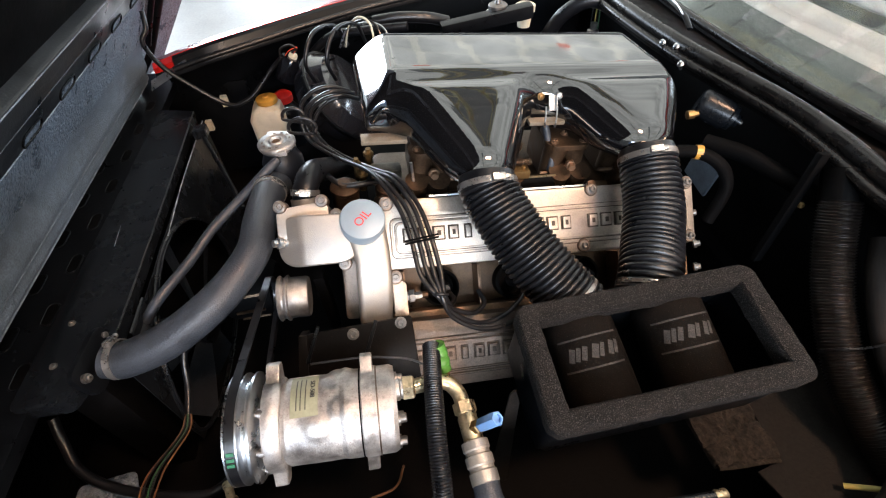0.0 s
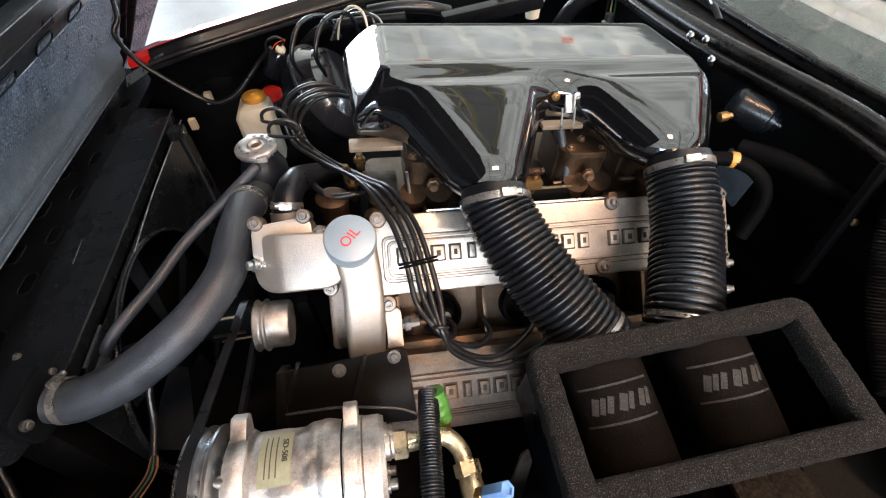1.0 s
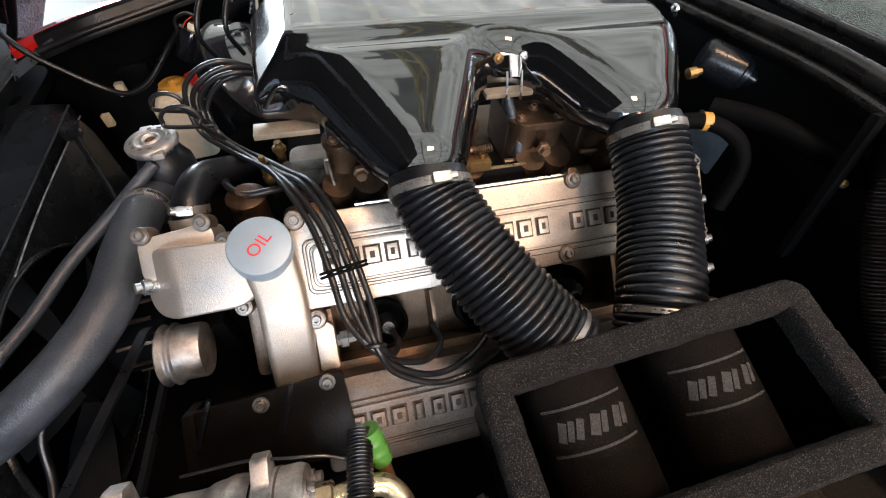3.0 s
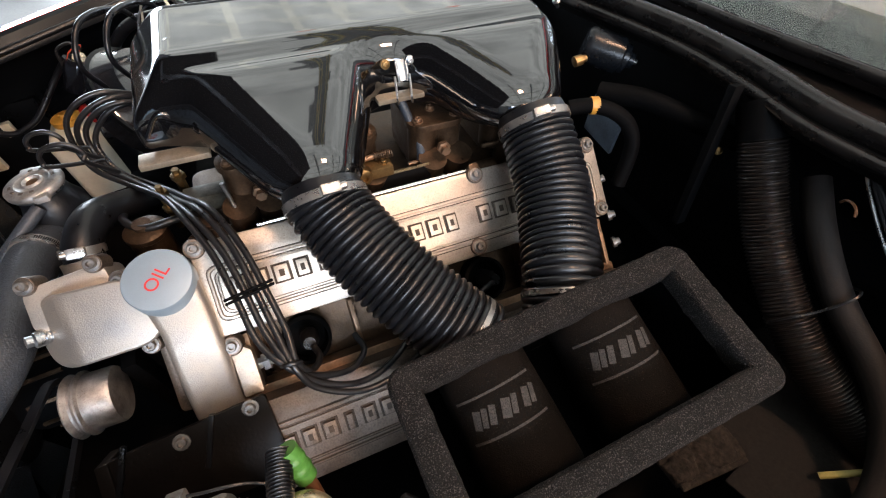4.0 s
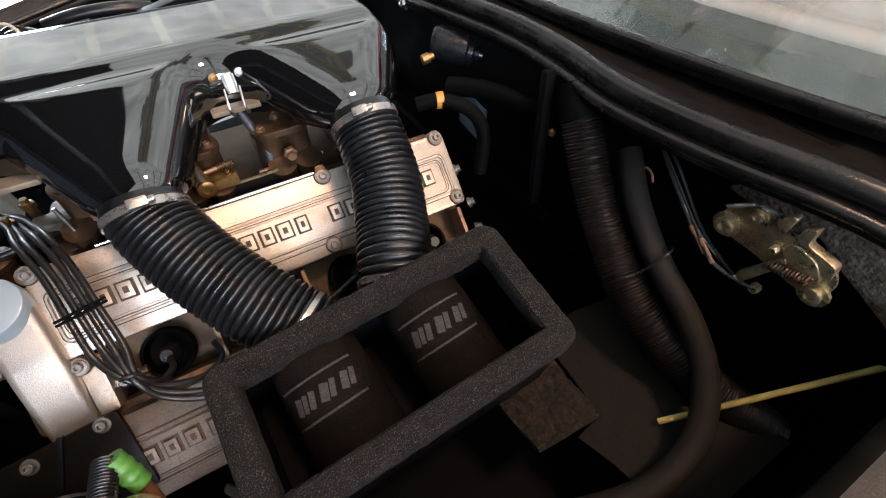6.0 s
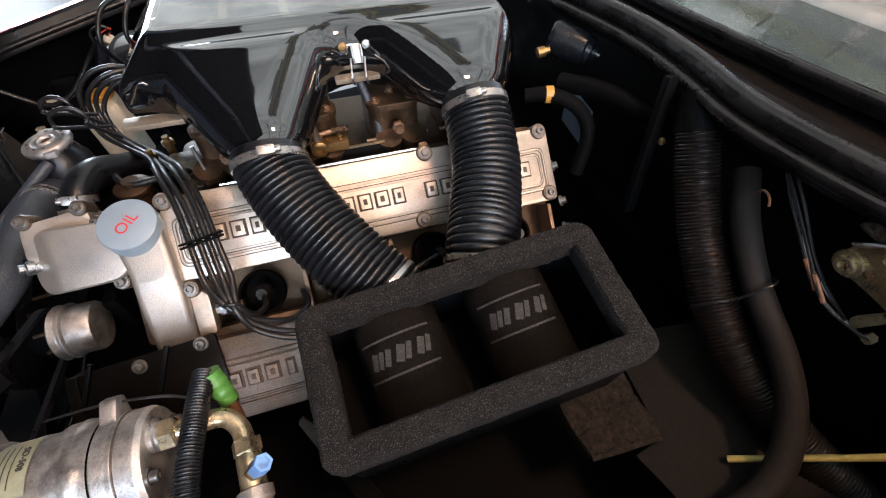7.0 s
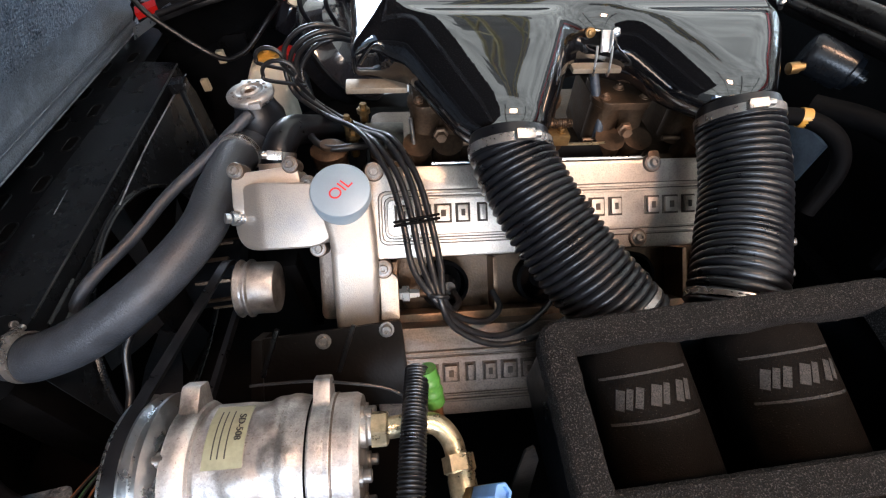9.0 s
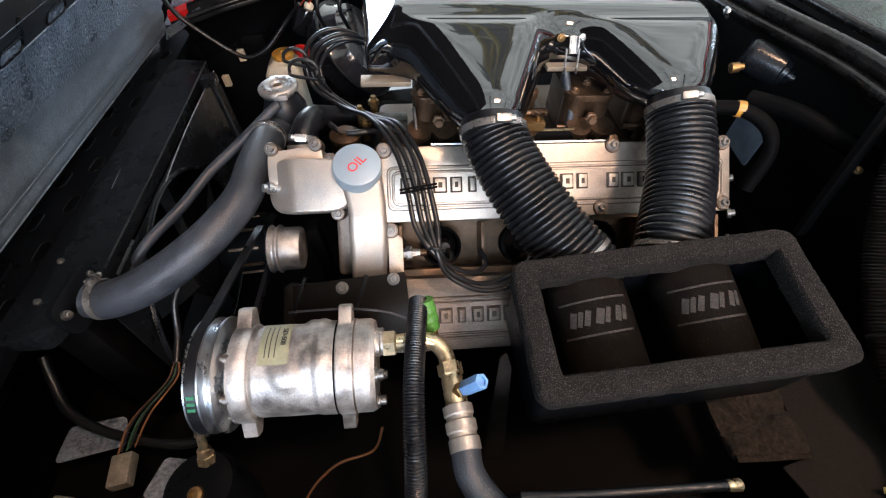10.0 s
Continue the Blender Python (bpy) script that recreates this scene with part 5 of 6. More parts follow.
def compressor():
    root = thing("compressor", C(0.13, 0, -0.10), "dull aluminium air-conditioning compressor with a twin-groove pulley", "compressor")
    bosses = ((0.128, 70, 0.016, 16, 0.0032), (0.140, 40, 0.013, 20, 0.0042), (0.148, 8, 0.012, 14, 0.0030), (0.112, 128, 0.016, 14, 0.0030), (0.142, 110, 0.014, 16, 0.0028), (0.120, 20, 0.020, 12, -0.0015))

    def lumpy(profile):
        """A turned body with soft cast bosses between its two flanges."""
        loops = []
        for k in range(150):
            x = profile[0][1] + (0.2119 - profile[0][1]) * k / 149
            (r0, x0), (r1, x1) = next((a, b) for a, b in zip(profile, profile[1:]) if b[1] >= x)
            r = r0 + (r1 - r0) * (x - x0) / max(1e-6, x1 - x0)
            loop = []
            for i in range(96):
                a = 2 * math.pi * i / 96
                q = r
                if 0.082 < x < 0.166:
                    for bx, ang, wx, wa, tall in bosses:
                        turn = (math.degrees(a) - ang + 180) % 360 - 180
                        q += tall / (1 + math.exp((math.hypot((x - bx) / wx, turn / wa) - 1) * 7))
                    q += 0.0005 * noise.noise(Vector((x * 70, math.cos(a) * 4, math.sin(a) * 4)))
                loop.append(C(x, q * math.cos(a), q * math.sin(a)))
            loops.append(loop)
        return rings(loops)
    body = [(0.046, 0.042), (0.050, 0.046), (0.052, 0.066), (0.0555, 0.072), (0.0555, 0.084), (0.0560, 0.104), (0.0560, 0.136), (0.0560, 0.140), (0.0575, 0.146), (0.0575, 0.166), (0.0590, 0.170), (0.0590, 0.186), (0.0580, 0.188), (0.0580, 0.206), (0.055, 0.212), (0.030, 0.213), (0.001, 0.213)]
    part("body", lumpy(body), STAINED, root, "dull stained aluminium body")
    part("front_flange", lathe(C(0.044, 0, 0), CX, [(0.045, 0), (0.0595, 0.001), (0.0605, 0.003), (0.0605, 0.018), (0.058, 0.022), (0.05, 0.023)], 64), STAINED, root, "cast front flange")
    part("rear_seam", lathe(C(0.186, 0, 0), CX, [(0.058, 0), (0.0592, 0.0005), (0.0592, 0.002), (0.058, 0.0025)], 56), DARKCAST, root)
    groove = [(0.0, 0.006), (0.030, 0.004), (0.055, 0.003), (0.066, 0.003), (0.0700, 0.004), (0.0700, 0.006), (0.0620, 0.011), (0.0620, 0.014), (0.0700, 0.0185), (0.0700, 0.0205), (0.0630, 0.024), (0.0630, 0.027), (0.0700, 0.031), (0.0700, 0.034), (0.061, 0.037), (0.052, 0.041), (0.0, 0.041)]
    pul = part("pulley", lathe(C(0, 0, 0), CX, groove, 72), ZINC, root, "bright zinc twin-groove pulley")
    bolt(pul, C(0.003, 0, 0), -CX, 0.008, 0.010)
    for i in range(3):
        a = radians(120 * i + 40)
        bolt(pul, C(0.003, 0.035 * math.cos(a), 0.035 * math.sin(a)), -CX, 0.004, 0.005)
    def lug_plate(x0, x1, reach, round_r, narrow):
        """A plate across the body that ends in two lugs."""
        a = radians(42)
        out, across = Vector((0, math.cos(a), math.sin(a))), Vector((0, -math.sin(a), math.cos(a)))
        m = CF @ Matrix(((0, 0, 1, x0), (across.y, out.y, 0, 0), (across.z, out.z, 0, 0), (0, 0, 0, 1)))
        ring = []
        for k in range(40):
            q = 2 * math.pi * k / 40
            u, v = round_r * math.cos(q), round_r * math.sin(q)
            if abs(u) < narrow:
                v = math.copysign(reach, v)
            ring.append((u, v))
        o = part("lug_plate", prism(soften(ring, 0.003, 2), m, 0.0, x1 - x0, 0.003, 2), STAINED, root, "cast plate with two mounting lugs")
        for sgn in (-1, 1):
            # Dark disc with the bored hole's darkness put into its colour.
            part("lug_hole", lathe(m @ Vector((0, sgn * (reach - 0.009), -0.0006)), -CX, [(0.0052, -0.001), (0.0052, 0.0009), (0.0042, 0.001), (0, 0.001)], 16), NEARBLACK, o)
    lug_plate(0.047, 0.064, 0.080, 0.0600, 0.018)
    lug_plate(0.168, 0.184, 0.078, 0.0592, 0.015)
    part("body_seam", lathe(C(0.164, 0, 0), CX, [(0.0560, 0), (0.0581, 0.0004), (0.0581, 0.0022), (0.0560, 0.0026)], 72), NEARBLACK, root, "dark joint between body and rear head")
    for i in range(5):
        a = radians(72 * i + 62)
        bolt(root, C(0.213, 0.045 * math.cos(a), 0.045 * math.sin(a)), CX, 0.006, 0.010)
    for ang in (100, 150, 200, 250):
        a = radians(ang)
        bolt(root, C(0.044, 0.054 * math.cos(a), 0.054 * math.sin(a)), -CX, 0.0045, 0.012)
    # curved label with illegible lines
    def onto(x, ang, r=0.0590):
        a = radians(ang)
        return C(x, r * math.cos(a), r * math.sin(a))

    def patch(x0, x1, a0, a1, r, material, name, parent):
        bm = bmesh.new()
        n = 10
        rows = [[bm.verts.new(onto(x, a0 + (a1 - a0) * i / n, r)) for i in range(n + 1)] for x in (x0, x1)]
        for i in range(n):
            bm.faces.new((rows[0][i], rows[0][i + 1], rows[1][i + 1], rows[1][i]))
        return part(name, bm, material, parent)
    lab = patch(0.080, 0.114, 52, 112, 0.0592, PAPER, "label_plate", root)
    lab["label"] = "faded olive maker's label"
    mid = radians(78)
    m = columns(CR @ Vector((0, math.sin(mid), -math.cos(mid))) * -1, CX, CR @ Vector((0, math.cos(mid), math.sin(mid))), C(0.107, 0.0596 * math.cos(mid), 0.0596 * math.sin(mid)))
    letters("SD-508", m, 0.0085, 0.0004, INK, lab, "lettering")
    for x in (0.098, 0.092, 0.087):
        patch(x, x + 0.0012, 60, 104, 0.0595, INK, "text_bar", lab)
    # rear port
    part("port", lathe(C(0.205, 0.010, 0.032), CX, [(0.016, 0), (0.016, 0.012), (0.014, 0.014), (0.014, 0.02)], 24), STAINED, root)
    return root


compressor()

P2 = Vector((-0.222, 0.548, 0.622))


def idler_and_belt():
    root = thing("idler_pulley", P2 - Vector((0, 0, 0.05)), "worn bare steel idler pulley", "pulley")
    part("wheel", lathe(P2 + CX * -0.014, CX, [(0.0, 0.0), (0.024, 0.001), (0.040, 0.002), (0.0415, 0.004), (0.037, 0.009), (0.037, 0.012), (0.0415, 0.017), (0.0415, 0.019), (0.037, 0.021), (0.037, 0.050), (0.035, 0.054), (0.012, 0.056), (0, 0.056)], 44), STAINED, root, "worn steel pulley wheel")
    part("arm", box(P2 + Vector((0.06, 0.03, -0.06)), (0.02, 0.03, 0.16), None, 0.004), NEARBLACK, root)
    # belt: round the compressor and up over the idler
    a, b = C(0.0125, 0, 0), P2 + CX * (-0.0035)
    b = b + CX * ((a - b).dot(CX))
    ey, ez = CR @ Vector((0, 1, 0)), CR @ Vector((0, 0, 1))
    ca = Vector(((a).dot(ey), a.dot(ez)))
    cb = Vector((b.dot(ey), b.dot(ez)))
    ra, rb = 0.0678, 0.0395
    d = (cb - ca)
    th = math.atan2(d.y, d.x)
    al = math.acos((ra - rb) / d.length)
    pts = []
    for i in range(40):
        t = th + al + (2 * math.pi - 2 * al) * i / 39
        pts.append(ca + Vector((math.cos(t), math.sin(t))) * ra)
    for i in range(16):
        t = th - al + 2 * al * i / 15
        pts.append(cb + Vector((math.cos(t), math.sin(t))) * rb)
    base = a - ey * a.dot(ey) - ez * a.dot(ez)
    loops = []
    k = len(pts)
    for i, p in enumerate(pts):
        t = (pts[(i + 1) % k] - pts[i - 1]).normalized()
        o = Vector((t.y, -t.x))
        cs = ((-0.0058, 0.002), (0.0058, 0.002), (0.0036, -0.0055), (-0.0036, -0.0055))
        loops.append([base + CX * w + ey * (p.x + o.x * h) + ez * (p.y + o.y * h) for w, h in cs])
    belt = single("drive_belt", rings(loops, closed=True), RUBBER, "black rubber drive belt with green paint marks", "belt", smooth=25)
    for ang in (138, 144, 150):
        t = radians(ang)
        o = Vector((math.cos(t), math.sin(t)))
        q = ca + o * (ra + 0.0026)
        bm = box((0, 0, 0), (0.0085, 0.004, 0.0008))
        side = ey * -o.y + ez * o.x
        out = ey * o.x + ez * o.y
        bmesh.ops.transform(bm, matrix=columns(CX, side, out, base + ey * q.x + ez * q.y), verts=bm.verts)
        part("paint_mark", bm, BELTGREEN, belt)


idler_and_belt()


def ac_lines():
    root = thing("pipe_fitting", (0.03, 0.26, 0.55), "passivated elbow fitting with a pale blue service cap", "pipe fitting")
    hexnut(root, C(0.222, 0.010, 0.032), CX, 0.017, 0.016, PASSIVATED)
    p = [C(0.236, 0.010, 0.032), (0.006, 0.298, 0.688), (0.024, 0.296, 0.683), (0.036, 0.282, 0.677), (0.040, 0.262, 0.672)]
    part("elbow", tube(p, 0.0105, 16, 40), PASSIVATED, root)
    d = Vector((0.006, -0.090, -0.016)).normalized()
    at = Vector((0.040, 0.268, 0.673))
    hexnut(root, at, d, 0.0155, 0.016, PASSIVATED)
    part("valve_body", lathe(at + d * 0.014, d, [(0.012, 0), (0.0135, 0.004), (0.0135, 0.036), (0.0115, 0.039)], 20), PASSIVATED, root)
    part("ferrule", lathe(at + d * 0.050, d, [(0.0140, 0), (0.0180, 0.002), (0.0180, 0.012), (0.0162, 0.014), (0.0162, 0.018), (0.0183, 0.020), (0.0183, 0.031), (0.0164, 0.033), (0.0164, 0.037), (0.0183, 0.039), (0.0183, 0.052), (0.016, 0.054)], 28), SILVER, root, "crimped steel ferrule")
    tip = Vector((0.082, 0.216, 0.733))
    st = at + d * 0.036
    ax = (tip - st).normalized()
    hexnut(root, st + ax * 0.008, ax, 0.0095, 0.014, BRASS)
    part("service_cap", lathe(st + ax * 0.024, ax, [(0.0085, 0), (0.0092, 0.001), (0.0096, 0.034), (0.0088, 0.037), (0.006, 0.037), (0.006, 0.033), (0, 0.033)], 6), BLUE, root, "pale blue plastic service cap")
    e = at + d * 0.102
    single("ac_hose", tube([e - d * 0.004, e + d * 0.025, e + Vector((0.022, -0.055, -0.020)), e + Vector((0.062, -0.090, -0.050)), e + Vector((0.11, -0.10, -0.13)), e + Vector((0.13, -0.10, -0.22))], 0.0172, 18, 60), CLOTH, "plain black air-conditioning hose", "hose")
    # corrugated conduit with a green end piece
    p = [(0.011, 0.345, 0.707), (0.004, 0.290, 0.711), (-0.004, 0.220, 0.708), (-0.010, 0.150, 0.675), (-0.018, 0.11, 0.60), (-0.018, 0.09, 0.46)]

    def rad(s, length):
        return 0.0118 + 0.0009 * math.sin(2 * math.pi * s * length / 0.0034)
    single("corrugated_conduit", tube(p, rad, 16, 1000, 40), RUBBER, "black corrugated cable conduit standing upright", "conduit")
    g = thing("wire_connector", (0.022, 0.335, 0.66), "green plastic plug on an orange wire boot", "connector")
    part("plug", tube([(0.019, 0.342, 0.712), (0.021, 0.334, 0.698), (0.0225, 0.328, 0.686), (0.024, 0.322, 0.674)], lambda s, l: 0.0112 + (0.0010 if 0.28 < s < 0.40 or 0.6 < s < 0.72 else 0.0), 14, 24), GREEN, g)
    part("boot", tube([(0.0235, 0.323, 0.676), (0.025, 0.316, 0.664), (0.026, 0.306, 0.650)], 0.0070, 12, 12), COPPER, g)
    w = [C(0.10, 0.062, 0.035), C(0.16, 0.060, 0.040), C(0.20, 0.050, 0.050), C(0.235, 0.045, 0.045), C(0.262, 0.035, 0.035), C(0.28, 0.04, 0.0)]
    single("compressor_wire", tube(w, 0.0015, 8, 50), LEAD, "thin black wire on the compressor", "wire")
    w = [C(0.215, -0.06, -0.06), C(0.20, -0.075, -0.10), C(0.15, -0.085, -0.115), C(0.11, -0.11, -0.15), C(0.09, -0.15, -0.2)]
    single("earth_wire", tube(w, 0.0018, 8, 50), COPPER, "thin orange-brown earth wire", "wire")


ac_lines()


# ---- ignition leads ----
def leads():
    base = [(-0.042, 0.92, 0.795), (-0.077, 0.905, 0.815), (-0.112, 0.90, 0.812), (-0.142, 0.90, 0.790), (-0.152, 0.895, 0.760), (-0.142, 0.875, 0.730), (-0.105, 0.835, 0.716), (-0.070, 0.785, 0.722), (-0.035, 0.71, 0.752), (-0.006, 0.64, 0.778), (0.018, 0.572, 0.772), (0.028, 0.516, 0.750), (0.033, 0.470, 0.718), (0.042, 0.434, 0.700)]
    ends = (
        [K(0.090, 0.182, 0.055), K(0.130, 0.196, 0.035), K(0.155, 0.185, 0.010), K(0.150, 0.166, -0.012)],
        [K(0.092, 0.190, 0.058), K(0.135, 0.212, 0.045), K(0.180, 0.208, 0.030), K(0.225, 0.185, 0.000), K(0.232, 0.165, -0.012)],
        [K(0.090, 0.196, 0.060), K(0.140, 0.222, 0.050), K(0.200, 0.216, 0.040), K(0.260, 0.190, 0.020), K(0.33, 0.170, -0.005), K(0.362, 0.160, -0.012)],
        [K(0.088, 0.176, 0.050), K(0.100, 0.172, 0.020), K(0.096, 0.162, -0.005)],
    )
    for i in range(4):
        off = i - 1.5
        pts = []
        for j, p in enumerate(base):
            spread = 0.004 if j == 13 else (0.0108 if j > 8 else 0.0085)
            rise = -0.0085 * off if j < 4 else (-0.0030 * off if j < 9 else 0.0)
            wave = 0.003 * math.sin(i * 2.1 + j)
            pts.append(Vector(p) + Vector((off * spread, wave, rise + wave * 0.4)))
        single("ignition_lead", tube(pts + ends[i], 0.0041, 10, 150), LEAD, "black ignition lead running over the cam cover", "lead", "ignition leads")
    bm = bmesh.new()
    for s in (-1, 1):
        box(Vector((0.028, 0.514 + 0.0016 * s, 0.750 + 0.0016 * s)) + KN * 0.0045, (0.056, 0.0032, 0.0045), KR @ Matrix.Rotation(radians(8), 3, "Z"), 0.0008, 1, bm=bm)
    comb = single("lead_comb", bm, NEARBLACK, "black plastic comb that spaces the ignition leads", "clip")
    single("cable_tie", tube([(0.032, 0.436, 0.702), (0.038, 0.431, 0.708), (0.047, 0.430, 0.707), (0.053, 0.433, 0.700)], 0.0026, 8, 12), LEAD, "black cable tie round the leads", "cable tie")
    # loops of further leads by the distributor
    for i, (dx, dz, r) in enumerate(((-0.035, -0.010, 0.026), (-0.050, 0.004, 0.021))):
        c = E(-0.105 + dx, 0.20 + 0.02 * i, 0.035 + dz)
        pts = []
        for k in range(11):
            a = radians(-60 + 27 * k)
            pts.append(c + Vector((r * math.cos(a), 0.012 * k / 10, r * math.sin(a) * 0.8)))
        single("ignition_lead", tube([c + Vector((0.03, 0.05, -0.07))] + pts[1:] + [c + Vector((0.02, 0.06, -0.05))], 0.0031, 10, 80), LEAD, "black ignition lead looped beside the air box", "lead", "ignition leads")


leads()


# ---- carburettors in the vee ----
def carburettor():
    root = thing("carburettor", E(0.0, 0.0, 0.0), "oily bronze-toned carburettor with brass fittings", "carburettor", "carburettors")
    part("body", box(E(0, 0.13, 0.005), (0.075, 0.085, 0.075), ER, 0.006), BRONZE, root)
    for s in (-0.018, 0.018):
        part("barrel", lathe(E(s, 0.085, 0.01), EZ, [(0.022, -0.03), (0.022, 0.03), (0.025, 0.032), (0.025, 0.04), (0.018, 0.041), (0.017, 0.01), (0, 0.01)], 26), BRONZE, root)
    part("float_lid", prism(rounded(-0.036, 0.06, 0.036, 0.14, 0.012), EM, 0.042, 0.052, 0.002), BRONZE, root)
    for x, y in ((-0.028, 0.075), (0.028, 0.075), (0.0, 0.10)):
        bolt(root, E(x, y, 0.052), EZ, 0.005, 0.006, TAN)
    part("jet_holder", lathe(E(0.0, 0.05, 0.02), -EY, [(0.010, 0), (0.010, 0.006), (0.007, 0.007), (0.007, 0.014), (0, 0.014)], 6), TAN, root)
    part("spindle", tube([E(-0.05, 0.06, -0.005), E(0.05, 0.06, -0.005)], 0.0035, 8, 6), TAN, root)
    return root


first = carburettor()
first.matrix_world = Matrix.Translation(E(0.09, 0.0, 0.0))
for x in (0.215, 0.345, 0.465):
    copy_thing(first, Matrix.Translation(E(x, 0.0, 0.0)))


def vee_fittings():
    root = thing("inlet_manifold", E(0.27, 0.12, -0.08), "grey cast inlet manifold between the banks", "manifold")
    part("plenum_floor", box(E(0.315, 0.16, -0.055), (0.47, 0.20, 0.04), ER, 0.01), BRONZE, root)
    for x in (0.06, 0.10, 0.20, 0.24, 0.33, 0.37, 0.46, 0.50):
        part("runner", lathe(E(x, 0.06, -0.03), ER @ Vector((0, -0.3, 1)), [(0.020, -0.02), (0.019, 0.03), (0.021, 0.035)], 20), BRONZE, root)
    single("fuel_hose", tube([E(0.30, 0.10, 0.08), E(0.31, 0.085, 0.045), E(0.318, 0.070, 0.015), E(0.315, 0.06, -0.02)], 0.0065, 12, 30), CLOTH, "grey-black fuel hose between carburettors", "hose")
    stack = thing("intake_trumpet", E(0.345, 0.118, -0.03), "oily brown flared intake trumpet with brass jets inside", "intake trumpet")
    part("trumpet", lathe(E(0.345, 0.118, -0.035), ER @ Vector((0, -0.15, 1)), [(0.027, 0), (0.028, 0.040), (0.033, 0.052), (0.036, 0.056), (0.034, 0.058), (0.027, 0.050), (0.023, 0.02), (0, 0.018)], 36), TAN, stack)
    for dx, dy, r in ((-0.008, 0.0, 0.008), (0.010, 0.006, 0.006)):
        part("jet", lathe(E(0.345 + dx, 0.118 + dy, -0.018), ER @ Vector((0, -0.15, 1)), [(r, 0), (r, 0.018), (r * 0.6, 0.020), (r * 0.5, 0.030), (0, 0.031)], 12), BRASS, stack)
    shaft = thing("throttle_linkage", E(0.235, 0.05, 0.0), "gold-passivated throttle shaft with a pale cast lever", "linkage")
    part("shaft", tube([E(0.205, 0.052, 0.024), E(0.235, 0.055, 0.026), E(0.266, 0.058, 0.028)], 0.0040, 12, 20), TAN, shaft)
    part("bracket", box(E(0.240, 0.046, 0.012), (0.050, 0.024, 0.016), ER, 0.003), BRASS, shaft)
    part("lever", tube([E(0.213, 0.046, 0.066), E(0.217, 0.043, 0.042), E(0.220, 0.040, 0.020)], 0.0075, 12, 16), DARKCAST, shaft, "pale cast lever")
    part("lever_boss", lathe(E(0.221, 0.034, 0.014), -EY, [(0.013, -0.008), (0.013, 0.004), (0.010, 0.006), (0.006, 0.006), (0.005, 0.002), (0, 0.002)], 18), BRASS, shaft)
    coil = [E(0.243 + 0.026 * k / 60, 0.055 + 0.0058 * math.cos(k * 0.9), 0.027 + 0.0058 * math.sin(k * 0.9)) for k in range(61)]
    part("return_spring", tube(coil, 0.0010, 6, 220, 3), BRONZE, shaft)
    for dx in (-0.016, 0.014):
        bolt(shaft, E(0.240 + dx, 0.046, 0.020), EZ, 0.0042, 0.005, BRASS)
    card = thing("heat_shield", E(0.285, 0.035, -0.03), "small dark heat shield plate with a gold top edge", "shield")
    part("plate", box(E(0.283, 0.036, -0.022), (0.076, 0.003, 0.046), ER @ Matrix.Rotation(radians(-18), 3, "X"), 0.0008), NEARBLACK, card)
    part("edge", box(E(0.283, 0.043, 0.001), (0.076, 0.004, 0.003), ER, 0.0008), PASSIVATED, card)
    single("cover_rail", tube([K(0.075, -0.007, -0.004), K(0.22, -0.007, -0.004), K(0.366, -0.007, -0.004)], 0.0022, 8, 12), ZINC, "thin bright rail along the cam cover's upper edge", "rail")
    single("rail_tab", prism(soften([(-0.0075, -0.010), (0.0075, -0.010), (0.0075, 0.012), (-0.0075, 0.012)], 0.005), KM @ Matrix.Translation((0.372, 0.002, 0.0)), 0.004, 0.0055, 0.0006), BRONZE, "small bent tab under the cover bolt", "tab")
    single("linkage_rod", tube([E(0.05, 0.055, 0.04), E(0.055, 0.05, -0.005)], 0.0028, 8, 6), ZINC, "bright throttle linkage rod", "rod")
    single("thermostat_housing", lathe(E(-0.070, 0.105, -0.10), EZ, [(0.026, 0), (0.026, 0.050), (0.028, 0.052), (0.028, 0.058), (0.022, 0.062), (0.012, 0.063), (0.012, 0.069), (0, 0.069)], 26), BRONZE, "brown-stained round thermostat housing", "housing")
    single("wiring_block", box(E(0.012, 0.150, -0.050), (0.060, 0.030, 0.030), ER, 0.004), DIMPLASTIC, "dimmed pale plastic wiring block", "connector")
    for q, r0 in (((-0.035, 0.135, -0.045), 0.007), ((-0.045, 0.165, -0.04), 0.006), ((-0.02, 0.19, -0.035), 0.007)):
        single("union_nut", lathe(E(*q), EZ, [(r0, -0.03), (r0, 0), (r0 * 1.5, 0.001), (r0 * 1.5, 0.009), (r0 * 0.8, 0.010), (r0 * 0.8, 0.018), (0, 0.018)], 6), BRASS, "small brass union on the manifold end", "fitting", "brass unions")
    single("manifold_end", prism(rounded(-0.012, 0.10, 0.075, 0.24, 0.02), EM, -0.10, -0.062, 0.006), DARKCAST, "grimy cast end of the inlet manifold", "casting")
    single("heater_pipe", tube([E(-0.105, 0.17, -0.06), E(-0.095, 0.13, -0.040), E(-0.070, 0.10, -0.036), E(-0.030, 0.10, -0.034), E(0.0, 0.12, -0.045), E(0.01, 0.16, -0.07)], 0.0055, 12, 40), LEAD, "thin black looped vacuum pipe", "pipe")


vee_fittings()


